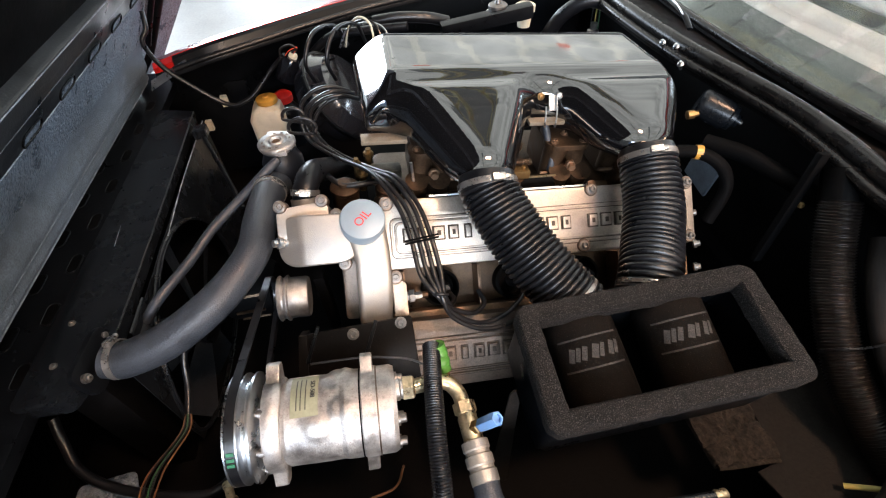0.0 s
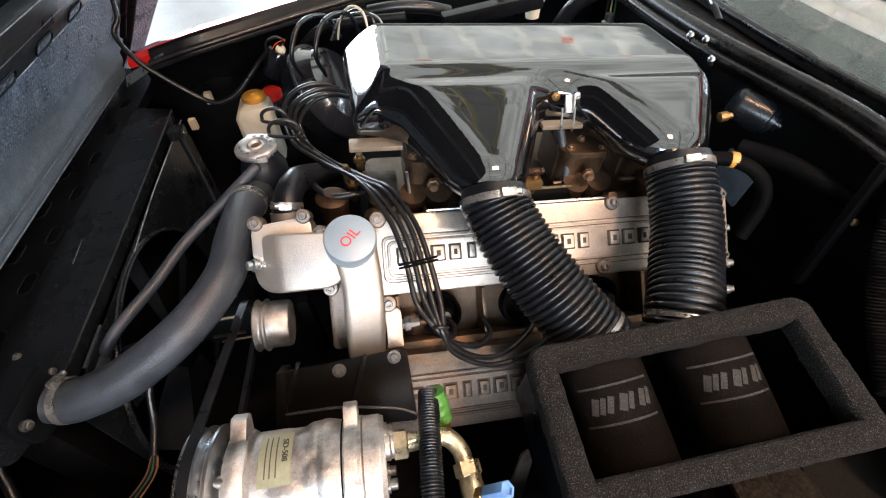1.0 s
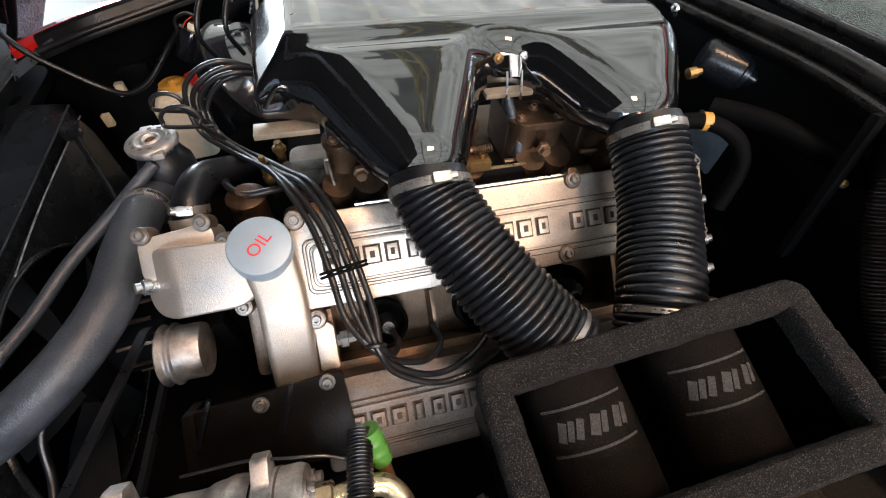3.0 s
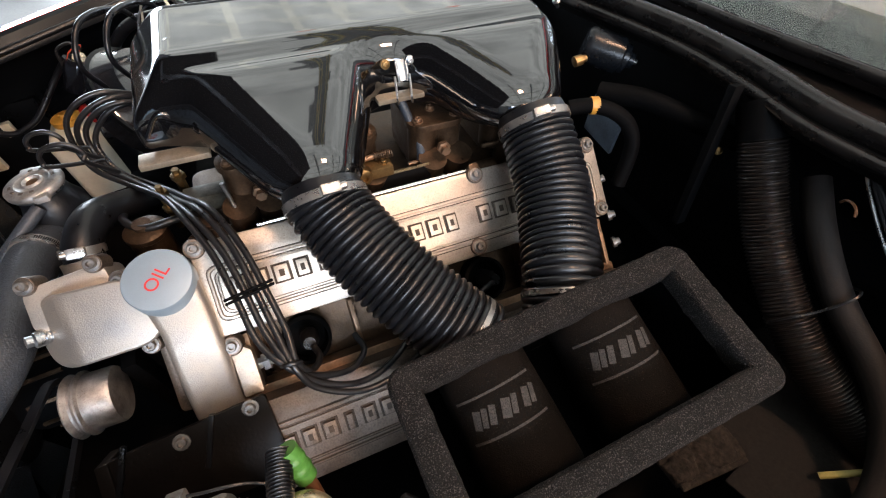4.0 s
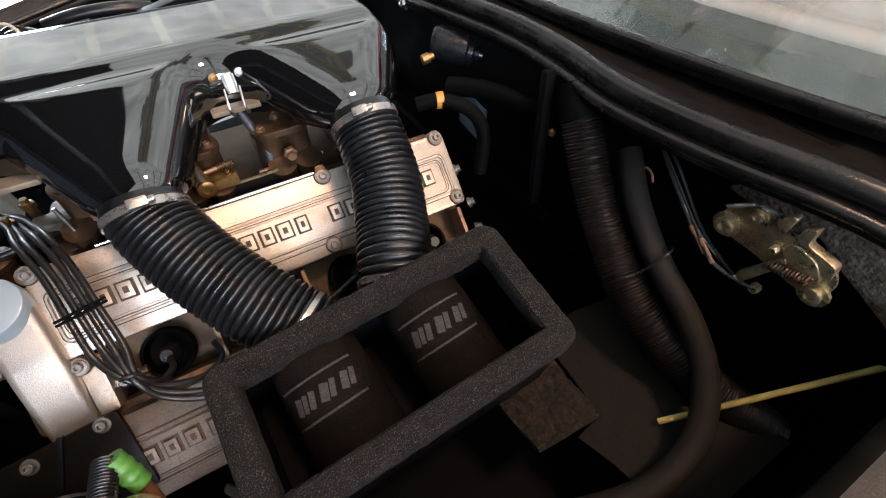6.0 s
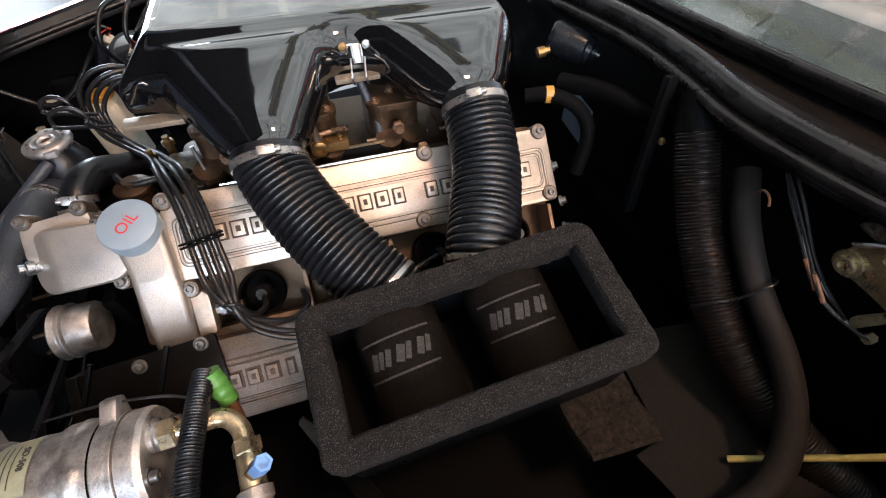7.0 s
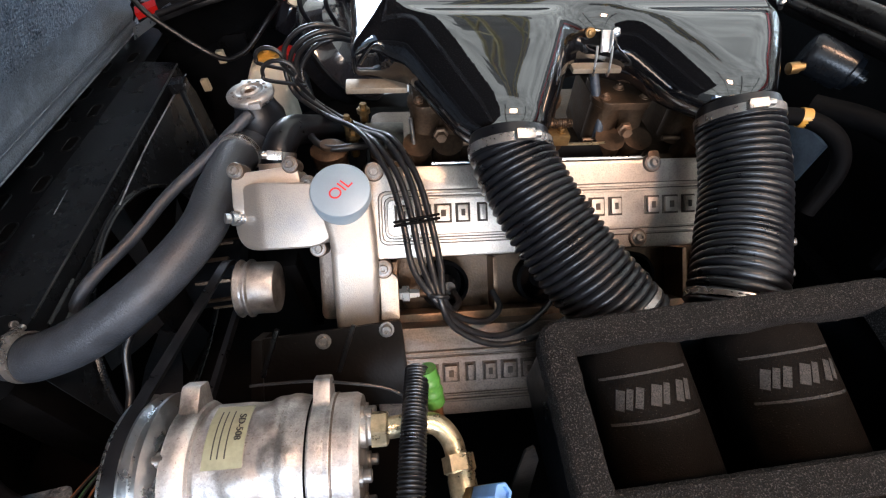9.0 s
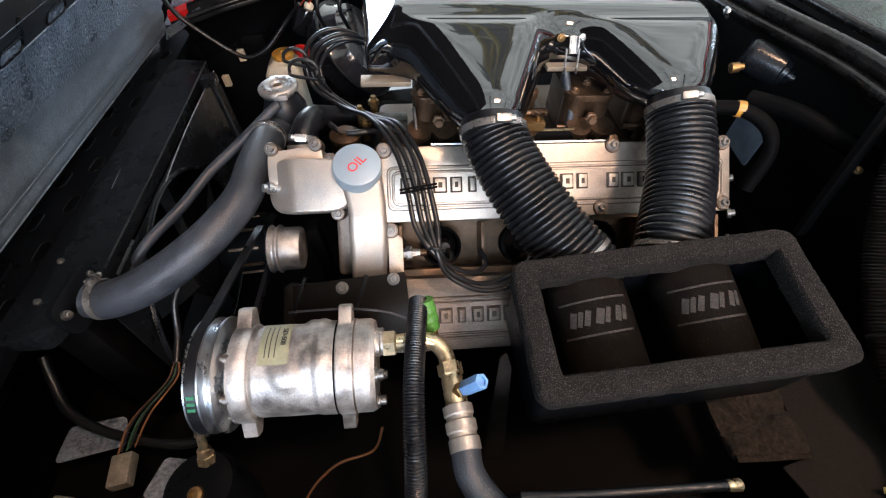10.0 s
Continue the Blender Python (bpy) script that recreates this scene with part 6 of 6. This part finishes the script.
# ---- far corner ----
def far_corner():
    root = thing("washer_bottle", (-0.325, 1.37, 0.40), "yellowed white plastic bottle with an amber cap", "bottle")
    m = Matrix.Translation((-0.325, 1.37, 0))
    lo, hi = rounded(-0.060, -0.055, 0.040, 0.055, 0.018), rounded(-0.046, -0.046, 0.036, 0.046, 0.018)
    part("bottle", rings([[Vector((-0.325 + x, 1.37 + y, z)) for x, y in o] for o, z in ((lo, 0.40), (lo, 0.545), (hi, 0.570), ([(a * 0.5, b * 0.5) for a, b in hi], 0.580))]), PLASTIC, root)
    part("cap", lathe((-0.325, 1.37, 0.578), (0, 0, 1), [(0.030, 0), (0.032, 0.002), (0.032, 0.014), (0.028, 0.017), (0.010, 0.018), (0.008, 0.022), (0, 0.022)], 28), AMBER, root, "amber screw cap")
    root = thing("coolant_bottle", (-0.285, 1.42, 0.40), "dark bottle with a bright red cap", "bottle")
    part("bottle", lathe((-0.285, 1.42, 0.40), (0, 0, 1), [(0.04, 0), (0.042, 0.12), (0.03, 0.14), (0.024, 0.15)], 24), BLACK, root)
    part("cap", lathe((-0.285, 1.42, 0.55), (0, 0, 1), [(0.028, 0), (0.030, 0.004), (0.030, 0.022), (0.02, 0.03), (0, 0.032)], 24), REDCAP, root, "bright red cap")
    booster = thing("brake_servo", (-0.05, 1.22, 0.5), "large glossy black brake servo drum", "brake servo")
    part("drum", lathe((-0.085, 1.20, 0.66), (0.75, -0.2, 0.55), [(0.05, -0.10), (0.115, -0.06), (0.125, -0.02), (0.128, -0.015), (0.128, -0.008), (0.120, -0.003), (0.10, 0.03), (0.03, 0.04), (0, 0.04)], 44), surf("gloss_black", (0.015, 0.016, 0.02), 0.14, 0.0, 0.1, 10, 0.03, 300, 0.04, coat=0.6), booster)
    part("rim_band", lathe((-0.085, 1.20, 0.66), (0.75, -0.2, 0.55), [(0.1285, -0.017), (0.1315, -0.016), (0.1315, -0.007), (0.1285, -0.006)], 48), BLACK, booster, "crimped rim of the drum")
    for s in (0, 1):
        single("vacuum_hose", tube([(-0.14 + 0.05 * s, 1.12, 0.74), (-0.15 + 0.05 * s, 1.10, 0.80), (-0.12 + 0.05 * s, 1.14, 0.85), (-0.07 + 0.05 * s, 1.22, 0.83), (-0.05 + 0.05 * s, 1.30, 0.75)], 0.0048, 12, 40), RUBBER, "looped black vacuum hose", "hose")
    cyl = thing("brake_reservoir", (0.36, 1.30, 0.72), "black tray with a grey-capped fluid reservoir", "reservoir")
    part("tray", box((0.340, 1.285, 0.778), (0.26, 0.04, 0.035), Matrix.Rotation(radians(-6), 3, "Y"), 0.006), BLACK, cyl)
    part("neck", lathe((0.378, 1.31, 0.77), (0, 0, 1), [(0.030, 0), (0.032, 0.018), (0.028, 0.022)], 24), PLASTIC, cyl, "pale plastic neck")
    part("cap", lathe((0.378, 1.31, 0.792), (0, 0, 1), [(0.026, 0), (0.027, 0.003), (0.027, 0.013), (0.022, 0.017), (0.010, 0.018), (0.008, 0.026), (0, 0.026)], 24), BOLTM, cyl, "dull grey filler cap")
    cyl = thing("clutch_reservoir", (0.462, 1.32, 0.72), "small pale plastic fluid reservoir", "reservoir")
    part("tank", lathe((0.462, 1.32, 0.735), (0, 0, 1), [(0.018, 0), (0.022, 0.040), (0.029, 0.042), (0.029, 0.058), (0.024, 0.061), (0, 0.061)], 24), PLASTIC, cyl)
    for k in range(3):
        single("loom_wire", tube([(0.632 + 0.012 * k, 1.24, 0.735), (0.637 + 0.010 * k, 1.25, 0.785 + 0.006 * k), (0.652 + 0.008 * k, 1.28, 0.815), (0.672 + 0.01 * k, 1.31, 0.79)], 0.0022, 6, 24), (LEAD, YELLOW, GREENWIRE)[k], "thin loose wire by the bulkhead", "wire", "bulkhead wires")
    single("terminal_post", lathe((0.640, 1.235, 0.705), (0, 0, 1), [(0.016, 0), (0.016, 0.03), (0.010, 0.034), (0.010, 0.05), (0, 0.052)], 16), BOLTM, "dull metal terminal post", "terminal")
    for k in range(3):
        single("terminal_lead", tube([(0.02 + 0.02 * k, 1.16, 0.80), (0.015 + 0.015 * k, 1.19, 0.838 - 0.006 * k), (-0.01 + 0.01 * k, 1.22, 0.845 - 0.008 * k), (-0.04, 1.25, 0.81), (-0.055 - 0.008 * k, 1.26, 0.76)], 0.003, 8, 30), (PLASTIC, LEAD, ZINC)[k], "thin lead with a pale terminal by the brake servo", "wire", "servo leads")
    single("cross_brace", tube([(0.03, 1.345, 0.785), (0.10, 1.335, 0.792), (0.18, 1.33, 0.785), (0.24, 1.34, 0.765)], 0.015, 12, 30), RUBBER, "black brace behind the air box", "brace")
    single("wire_loom", tube([(-0.2, 1.40, 0.66), (-0.1, 1.36, 0.75), (0.0, 1.33, 0.77), (0.12, 1.30, 0.78)], 0.012, 10, 30), RUBBER, "black taped wiring loom by the wing", "loom")
    for i, (x, y, z) in enumerate(((-0.535, 1.42, 0.50), (-0.46, 1.42, 0.575))):
        single("wire_plug", box((x, y, z), (0.02, 0.016, 0.034), None, 0.003), PLASTIC, "small white plastic wiring plug", "connector", "white plugs")
    single("heater_hose", tube([(0.525, 1.30, 0.70), (0.56, 1.27, 0.775), (0.62, 1.24, 0.815), (0.69, 1.23, 0.79)], 0.02, 14, 30), RUBBER, "curved black rubber heater hose", "hose")


far_corner()


def ignition_coil():
    at, ax = Vector((-0.243, 1.310, 0.669)), Vector((0.530, 0.000, 0.848))
    coil = thing("ignition_coil", at, "black ignition coil with a pale terminal on the far wing", "ignition coil")
    part("can", lathe(at, ax, [(0, 0), (0.0259, 0.001), (0.0269, 0.004), (0.0269, 0.060), (0.0208, 0.070), (0, 0.070)], 30), GLOSS, coil, "gloss black can")
    top = at + ax * 0.070
    part("terminal", lathe(top, ax, [(0.012, 0), (0.012, 0.008), (0.009, 0.012), (0, 0.012)], 20), PLASTIC, coil, "pale plastic terminal")
    part("lead_loop", tube([top + Vector(p) for p in ((0.0, 0.0, 0.012), (0.016, -0.004, 0.022), (0.002, -0.006, 0.036), (-0.026, -0.002, 0.026), (-0.034, 0.0, -0.004))], 0.0032, 8, 30), LEAD, coil)
    part("wire", tube([top + Vector(p) for p in ((0.004, -0.004, 0.010), (0.020, -0.006, 0.028), (-0.004, -0.008, 0.022), (-0.018, -0.008, 0.008))], 0.0012, 6, 24), ORANGE, coil, "thin orange wire")


ignition_coil()


# ---- bulkhead side ----
def bulkhead_side():
    root = thing("relay_can", (0.67, 0.71, 0.72), "black cylindrical motor on the bulkhead", "motor")
    ax = Vector((0.72, -0.62, -0.28)).normalized()
    at = Vector((0.635, 0.735, 0.785))
    part("can", lathe(at, ax, [(0, 0), (0.024, 0), (0.028, 0.004), (0.029, 0.010), (0.029, 0.062), (0.024, 0.066), (0.0235, 0.074), (0.012, 0.078), (0.012, 0.086), (0, 0.087)], 30), PANEL, root, "black painted can")
    bolt(root, at + ax * 0.085, ax, 0.004, 0.008)
    single("brass_union", lathe((0.600, 0.712, 0.772), (0.95, -0.1, 0.1), [(0.006, 0), (0.009, 0.001), (0.009, 0.014), (0.006, 0.015), (0.006, 0.022), (0, 0.022)], 10), BRASS, "small brass pipe union", "fitting")
    p = [(0.545, 0.64, 0.745), (0.575, 0.625, 0.748), (0.605, 0.606, 0.739), (0.627, 0.588, 0.716), (0.631, 0.572, 0.680), (0.612, 0.56, 0.62)]
    h = single("heater_hose", tube(p, 0.0120, 16, 50), NEARBLACK, "black heater hose with an amber band", "hose")
    part("band", lathe((0.580, 0.6235, 0.7475), (0.9, -0.35, -0.05), [(0.0125, -0.006), (0.0136, -0.006), (0.0136, 0.006), (0.0125, 0.006)], 18), AMBER, h, "amber marking band")
    p = [(0.62, 0.66, 0.74), (0.66, 0.60, 0.745), (0.70, 0.52, 0.735), (0.74, 0.46, 0.72)]
    single("cowl_drain", tube(p, 0.016, 14, 30), NEARBLACK, "black drain hose under the scuttle", "hose")
    # ribbed duct and smooth hose strapped together
    p = [(0.712, 0.455, 0.792), (0.704, 0.433, 0.768), (0.689, 0.387, 0.712), (0.672, 0.328, 0.656), (0.655, 0.253, 0.606), (0.654, 0.180, 0.566), (0.682, 0.085, 0.510), (0.73, 0.0, 0.46)]

    def rad(s, d):
        return 0.0285 + 0.0016 * math.sin(2 * math.pi * s * d / 0.0050)
    duct = single("ribbed_duct", tube(p, rad, 20, 1100, 40), DUCT, "long black ribbed air duct", "duct")
    part("end_cuff", tube([(0.714, 0.462, 0.800), (0.708, 0.446, 0.783), (0.702, 0.430, 0.764)], 0.0305, 20, 12), NEARBLACK, duct, "smooth rubber cuff")
    p = [(0.735, 0.36, 0.735), (0.703, 0.305, 0.700), (0.687, 0.236, 0.650), (0.672, 0.155, 0.612), (0.652, 0.098, 0.573), (0.606, 0.054, 0.537), (0.54, 0.040, 0.522), (0.469, 0.050, 0.517), (0.358, 0.090, 0.52), (0.30, 0.11, 0.50)]
    single("fuel_pipe", tube(p, 0.0175, 20, 90), PIPE, "thick smooth black hose along the inner wing", "hose")
    single("cable_tie", tube([(0.622, 0.262, 0.606), (0.634, 0.248, 0.632), (0.655, 0.238, 0.641), (0.678, 0.226, 0.669), (0.697, 0.228, 0.672), (0.712, 0.242, 0.655)], 0.0019, 6, 24), LEAD, "black cable tie round two hoses", "cable tie")
    single("strut", box((0.666, 0.470, 0.715), (0.018, 0.012, 0.22), Matrix.Rotation(radians(9), 3, "Y") @ Matrix.Rotation(radians(-8), 3, "X"), 0.003), NEARBLACK, "flat black steel strut by the bulkhead", "strut")
    single("screw", lathe((0.690, 0.472, 0.722), (-0.5, -0.6, 0.5), [(0.005, 0), (0.006, 0.003), (0, 0.006)], 12), BRASS, "small brass screw on the bulkhead", "screw")
    for q in ((0.629, 0.816, 0.823), (0.622, 0.885, 0.840), (0.645, 0.868, 0.836)):
        single("screw", lathe(q, (-0.5, -0.3, 0.8), [(0.003, -0.012), (0.003, 0), (0.0065, 0.001), (0.0065, 0.006), (0.003, 0.0075), (0.003, 0.014), (0, 0.0145)], 12), ZINC, "bright screw standing on the bulkhead edge", "screw", "bulkhead screws")
    # bonnet latch
    L0 = Vector((0.738, 0.198, 0.727))
    lx, ly = Vector((0.0, -0.994, -0.107)), Vector((0.0, -0.107, 0.994))
    LM = columns(lx, ly, lx.cross(ly), L0)
    ln = lx.cross(ly)
    latch = thing("bonnet_latch", L0, "gold-passivated bonnet latch with a coil spring", "latch")
    outline = [(-0.012, -0.008), (-0.012, 0.022), (0.014, 0.048), (0.040, 0.054), (0.062, 0.046), (0.107, 0.046), (0.124, 0.026), (0.124, -0.004), (0.106, -0.013), (0.066, -0.012), (0.040, -0.011), (0.004, -0.014)]
    part("plate", prism(soften(outline, 0.012), LM, 0.0, 0.004, 0.001), PASSIVATED, latch)
    part("flange", tube([LM @ Vector(p) for p in ((-0.012, 0.022, 0.005), (0.014, 0.050, 0.006), (0.040, 0.057, 0.006))], 0.0028, 8, 20), ZINC, latch, "bright folded flange")
    part("jaw", prism(soften([(0.040, 0.050), (0.048, 0.068), (0.053, 0.068), (0.053, 0.040)], 0.003), LM, -0.002, 0.010, 0.001), PASSIVATED, latch)
    part("jaw", prism(soften([(0.064, 0.040), (0.064, 0.062), (0.074, 0.072), (0.077, 0.050), (0.110, 0.048), (0.116, 0.030)], 0.004), LM, -0.002, 0.010, 0.001), PASSIVATED, latch)
    part("claw", prism(soften([(0.060, 0.030), (0.070, 0.044), (0.096, 0.040), (0.112, 0.022), (0.104, 0.006), (0.078, 0.012)], 0.008), LM, 0.006, 0.012, 0.0015), PASSIVATED, latch)
    part("release_lever", prism(soften([(0.078, 0.012), (0.072, 0.022), (0.046, -0.044), (0.056, -0.056)], 0.005), LM, 0.006, 0.013, 0.001), PASSIVATED, latch)
    pts = [LM @ Vector((0.068 + 0.036 * k / 80, 0.008 + 0.014 * k / 80 + 0.0055 * math.cos(k * 0.85), 0.020 + 0.0055 * math.sin(k * 0.85))) for k in range(81)]
    part("spring", tube(pts, 0.0013, 6, 300, 3), BRONZE, latch, "dark coil spring")
    for x, y, r, h in ((0.0, 0.0, 0.011, 0.008), (0.022, 0.039, 0.007, 0.006), (0.115, 0.0, 0.011, 0.008), (0.058, 0.022, 0.005, 0.012)):
        bolt(latch, LM @ Vector((x, y, 0.006)), ln, r, h, PASSIVATED)
    hexnut(latch, LM @ Vector((0.073, -0.050, 0.002)), ln, 0.0065, 0.010, PASSIVATED)
    for s in (0, 1):
        single("release_cable", tube([(0.742, 0.13, 0.655), (0.735, 0.16, 0.662), (0.73, 0.22 + 0.012 * s, 0.70), (0.735, 0.28 + 0.02 * s, 0.755), (0.75, 0.34, 0.79)], 0.0022, 8, 40), ZINC if s else LEAD, "thin wire bonnet release cable", "cable", "release cables")
    for k, (a, b) in enumerate((((0.700, 0.222, 0.724), (0.700, 0.192, 0.700)), ((0.700, 0.205, 0.716), (0.700, 0.178, 0.694)))):
        single("crimp_sleeve", tube([a, Vector(a).lerp(Vector(b), 0.5), b], 0.0030, 8, 10), COPPER, "brown crimp sleeve on a thin wire", "wire joint", "crimp sleeves")
        single("thin_wire", tube([(0.735, 0.335, 0.800 - 0.01 * k), (0.715, 0.290 - 0.006 * k, 0.772), Vector(a), Vector(b), (0.715, 0.150, 0.678), (0.728, 0.128, 0.672)], 0.0019, 6, 50), LEAD, "thin black wire running to the latch", "wire", "latch wires")
    for c, r in (((0.672, 0.392, 0.690), 0.010), ((0.700, 0.300, 0.748), 0.012)):
        single("wire_curl", tube([Vector(c) + Vector((0.3 * r * math.cos(a), r * math.cos(a), r * math.sin(a))) for a in (0.2, 0.9, 1.6, 2.3, 3.0)], 0.0016, 6, 20), COPPER, "curled end of an orange wire", "wire", "curled wires")
    fm = columns(Vector((0, -1, 0)), Vector((0, 0, 1)), Vector((-1, 0, 0)), Vector((0.783, 0, 0)))
    single("sound_felt", prism(soften([(-0.235, 0.742), (-0.18, 0.80), (0.05, 0.81), (0.05, 0.66), (-0.05, 0.712), (-0.10, 0.735), (-0.115, 0.75), (-0.132, 0.745), (-0.15, 0.735)], 0.012), fm, 0.0, 0.014, 0.004), FELT, "brown fibrous sound-deadening felt", "felt")
    single("dipstick_rod", tube([(0.590, 0.094, 0.503), (0.69, 0.040, 0.568), (0.79, -0.014, 0.634)], 0.0042, 10, 16), YELLOW, "thin dull yellow rod lying low", "rod")
    # sheet and felt below the filter box
    single("shield_sheet", prism(soften([(0.545, 0.255), (0.614, 0.300), (0.72, 0.28), (0.72, -0.02), (0.52, -0.02), (0.505, 0.085), (0.488, 0.140), (0.535, 0.148)], 0.004), pose(0, 0, 0.486, 0, 0, 0), 0.0, 0.003, 0.001), PAN, "dusty dark sheet-metal shield with a cut corner", "shield")
    pad = thing("felt_pad", (0.49, 0.2, 0.48), "crumpled brown-black felt pad below the filter box", "felt")
    rows = []
    for i in range(49):
        f = i / 48
        lo, hi = Vector((0.430, 0.160, 0.478)).lerp(Vector((0.532, 0.150, 0.482)), f), Vector((0.415, 0.262, 0.500)).lerp(Vector((0.526, 0.262, 0.500)), f)
        line = [lo.lerp(hi, j / 30) for j in range(31)]
        top = []
        for j, p in enumerate(line):
            crease = math.exp(-((j / 30 - 0.42 - 0.25 * (f - 0.5)) / 0.03) ** 2) + 0.8 * math.exp(-((f - 0.35 - 0.3 * j / 30) / 0.025) ** 2)
            top.append(p + Vector((0, 0, 0.014 - 0.006 * crease + 0.010 * noise.noise(p * 26) + 0.0045 * noise.noise(p * 110) + 0.0018 * noise.noise(p * 330))))
        rows.append([line[-1]] + top[::-1] + [line[0]])
    part("pad", rings(rows), PADFELT, pad, "", 70)
    part("turned_edge", tube([(0.430, 0.158, 0.492), (0.465, 0.155, 0.490), (0.500, 0.152, 0.494), (0.532, 0.150, 0.491)], 0.006, 8, 30, flat=0.5), PADFELT, pad)
    single("brake_pipe", tube([(0.10, 0.118, 0.640), (0.183, 0.108, 0.650), (0.252, 0.103, 0.652), (0.318, 0.099, 0.650)], 0.0052, 10, 24), RUBBER, "black pipe lying across in front of the box", "pipe")
    single("pipe_end", lathe((0.316, 0.099, 0.650), (0.98, -0.05, -0.02), [(0.0058, 0), (0.0066, 0.002), (0.0066, 0.014), (0.005, 0.016), (0, 0.016)], 12), PASSIVATED, "brass end of a black pipe", "fitting")
    single("pipe_bracket", box((0.19, 0.105, 0.565), (0.016, 0.01, 0.16), None, 0.002), BLACK, "black upright that carries the pipe", "bracket")
    gm = columns(Vector((1, 0, 0)), Vector((0, 0, 1)), Vector((0, -1, 0)), Vector((0, 0.26, 0)))
    single("gusset_plate", prism(soften([(0.102, 0.69), (0.110, 0.70), (0.118, 0.66), (0.124, 0.30), (0.085, 0.30)], 0.004), gm, 0.0, 0.003, 0.0008), PAN, "dusty thin steel gusset beside the filter box", "bracket")


bulkhead_side()


# ---- near front corner ----
def near_corner():
    loom = [(-0.40, 0.56, 0.58), (-0.425, 0.52, 0.555), (-0.43, 0.475, 0.51), (-0.43, 0.43, 0.49)]
    single("wire_loom", tube(loom, 0.006, 10, 30), RUBBER, "black sheathed wiring loom", "loom")
    for i, m in enumerate((COPPER, LEAD, GREENWIRE, LEAD, COPPER)):
        o = Vector((0.006 * (i - 2), 0.002 * (i - 2), 0.003 * (i % 2)))
        single("loose_wire", tube([Vector(p) + o * f for p, f in (((-0.43, 0.435, 0.49), 0.3), ((-0.435, 0.40, 0.482), 0.7), ((-0.475, 0.345, 0.472), 1.2), ((-0.492, 0.30, 0.455), 1.0))], 0.0017, 6, 30), m, "thin coloured loose loom wire", "wire", "loose wires")
    single("wire_plug", box((-0.494, 0.272, 0.445), (0.032, 0.05, 0.022), Matrix.Rotation(radians(8), 3, "Z"), 0.004), DIMPLASTIC, "dimmed white multi-way wiring plug", "connector")
    single("wire_plug", box((-0.575, 0.22, 0.44), (0.034, 0.05, 0.022), Matrix.Rotation(radians(-12), 3, "Z"), 0.004), DIMPLASTIC, "dimmed white multi-way wiring plug", "connector")
    single("horn_cable", tube([(-0.64, 0.45, 0.53), (-0.632, 0.42, 0.50), (-0.60, 0.37, 0.47), (-0.523, 0.331, 0.45), (-0.40, 0.30, 0.45), (-0.34, 0.32, 0.46)], 0.008, 10, 50), RUBBER, "black rubber cable lying low", "cable")
    sw = thing("pressure_switch", (-0.30, 0.21, 0.50), "brass pressure switch on a dark canister", "switch")
    part("canister", lathe((-0.318, 0.205, 0.42), (0, 0, 1), [(0.05, 0), (0.052, 0.10), (0.046, 0.115), (0, 0.118)], 32), BLACK, sw)
    d = Vector((0.1, 0.45, 0.85)).normalized()
    hexnut(sw, Vector((-0.305, 0.232, 0.55)), d, 0.012, 0.014, PASSIVATED)
    part("stem", lathe((-0.304, 0.236, 0.56), d, [(0.009, 0), (0.009, 0.012), (0.006, 0.014), (0.006, 0.036), (0.0075, 0.037), (0.0075, 0.042), (0, 0.043)], 14), PASSIVATED, sw)
    part("union", lathe((-0.316, 0.195, 0.538), (0, -0.3, 1), [(0.010, 0), (0.010, 0.006), (0.006, 0.007), (0.005, 0.003), (0, 0.003)], 16), BRASS, sw)
    for x, y, z, a in ((-0.60, 0.35, 0.40, 12), (-0.42, 0.26, 0.40, -8)):
        single("bracket", prism(soften([(-0.05, -0.03), (0.06, -0.03), (0.05, 0.03), (-0.04, 0.035)], 0.01), pose(x, y, z, -6, 8, a), 0, 0.003, 0.0008), UNDER, "painted steel chassis bracket", "bracket", "chassis brackets")
    alt = thing("alternator", (-0.33, 0.68, 0.48), "near-black alternator below the top hose", "alternator")
    part("body", lathe((-0.38, 0.70, 0.49), (1, 0, 0), [(0.02, -0.02), (0.055, -0.01), (0.06, 0.0), (0.06, 0.09), (0.05, 0.10), (0, 0.1)], 36), NEARBLACK, alt)
    for i in range(10):
        a = radians(36 * i)
        part("fin", box((-0.338, 0.70 + 0.061 * math.cos(a), 0.49 + 0.061 * math.sin(a)), (0.06, 0.006, 0.006), Matrix.Rotation(a, 3, "X"), 0.001), BRONZE, alt)
    tyre = thing("spare_wheel", (-1.28, 4.45, 0.0), "black tyre standing on the shed floor", "wheel")
    part("tyre", lathe((-1.4, 4.75, 0.32), (0.2, 1, 0), [(0.20, -0.09), (0.29, -0.10), (0.32, -0.07), (0.325, 0), (0.32, 0.07), (0.29, 0.10), (0.20, 0.09), (0.20, -0.09)], 48), RUBBER, tyre)


near_corner()
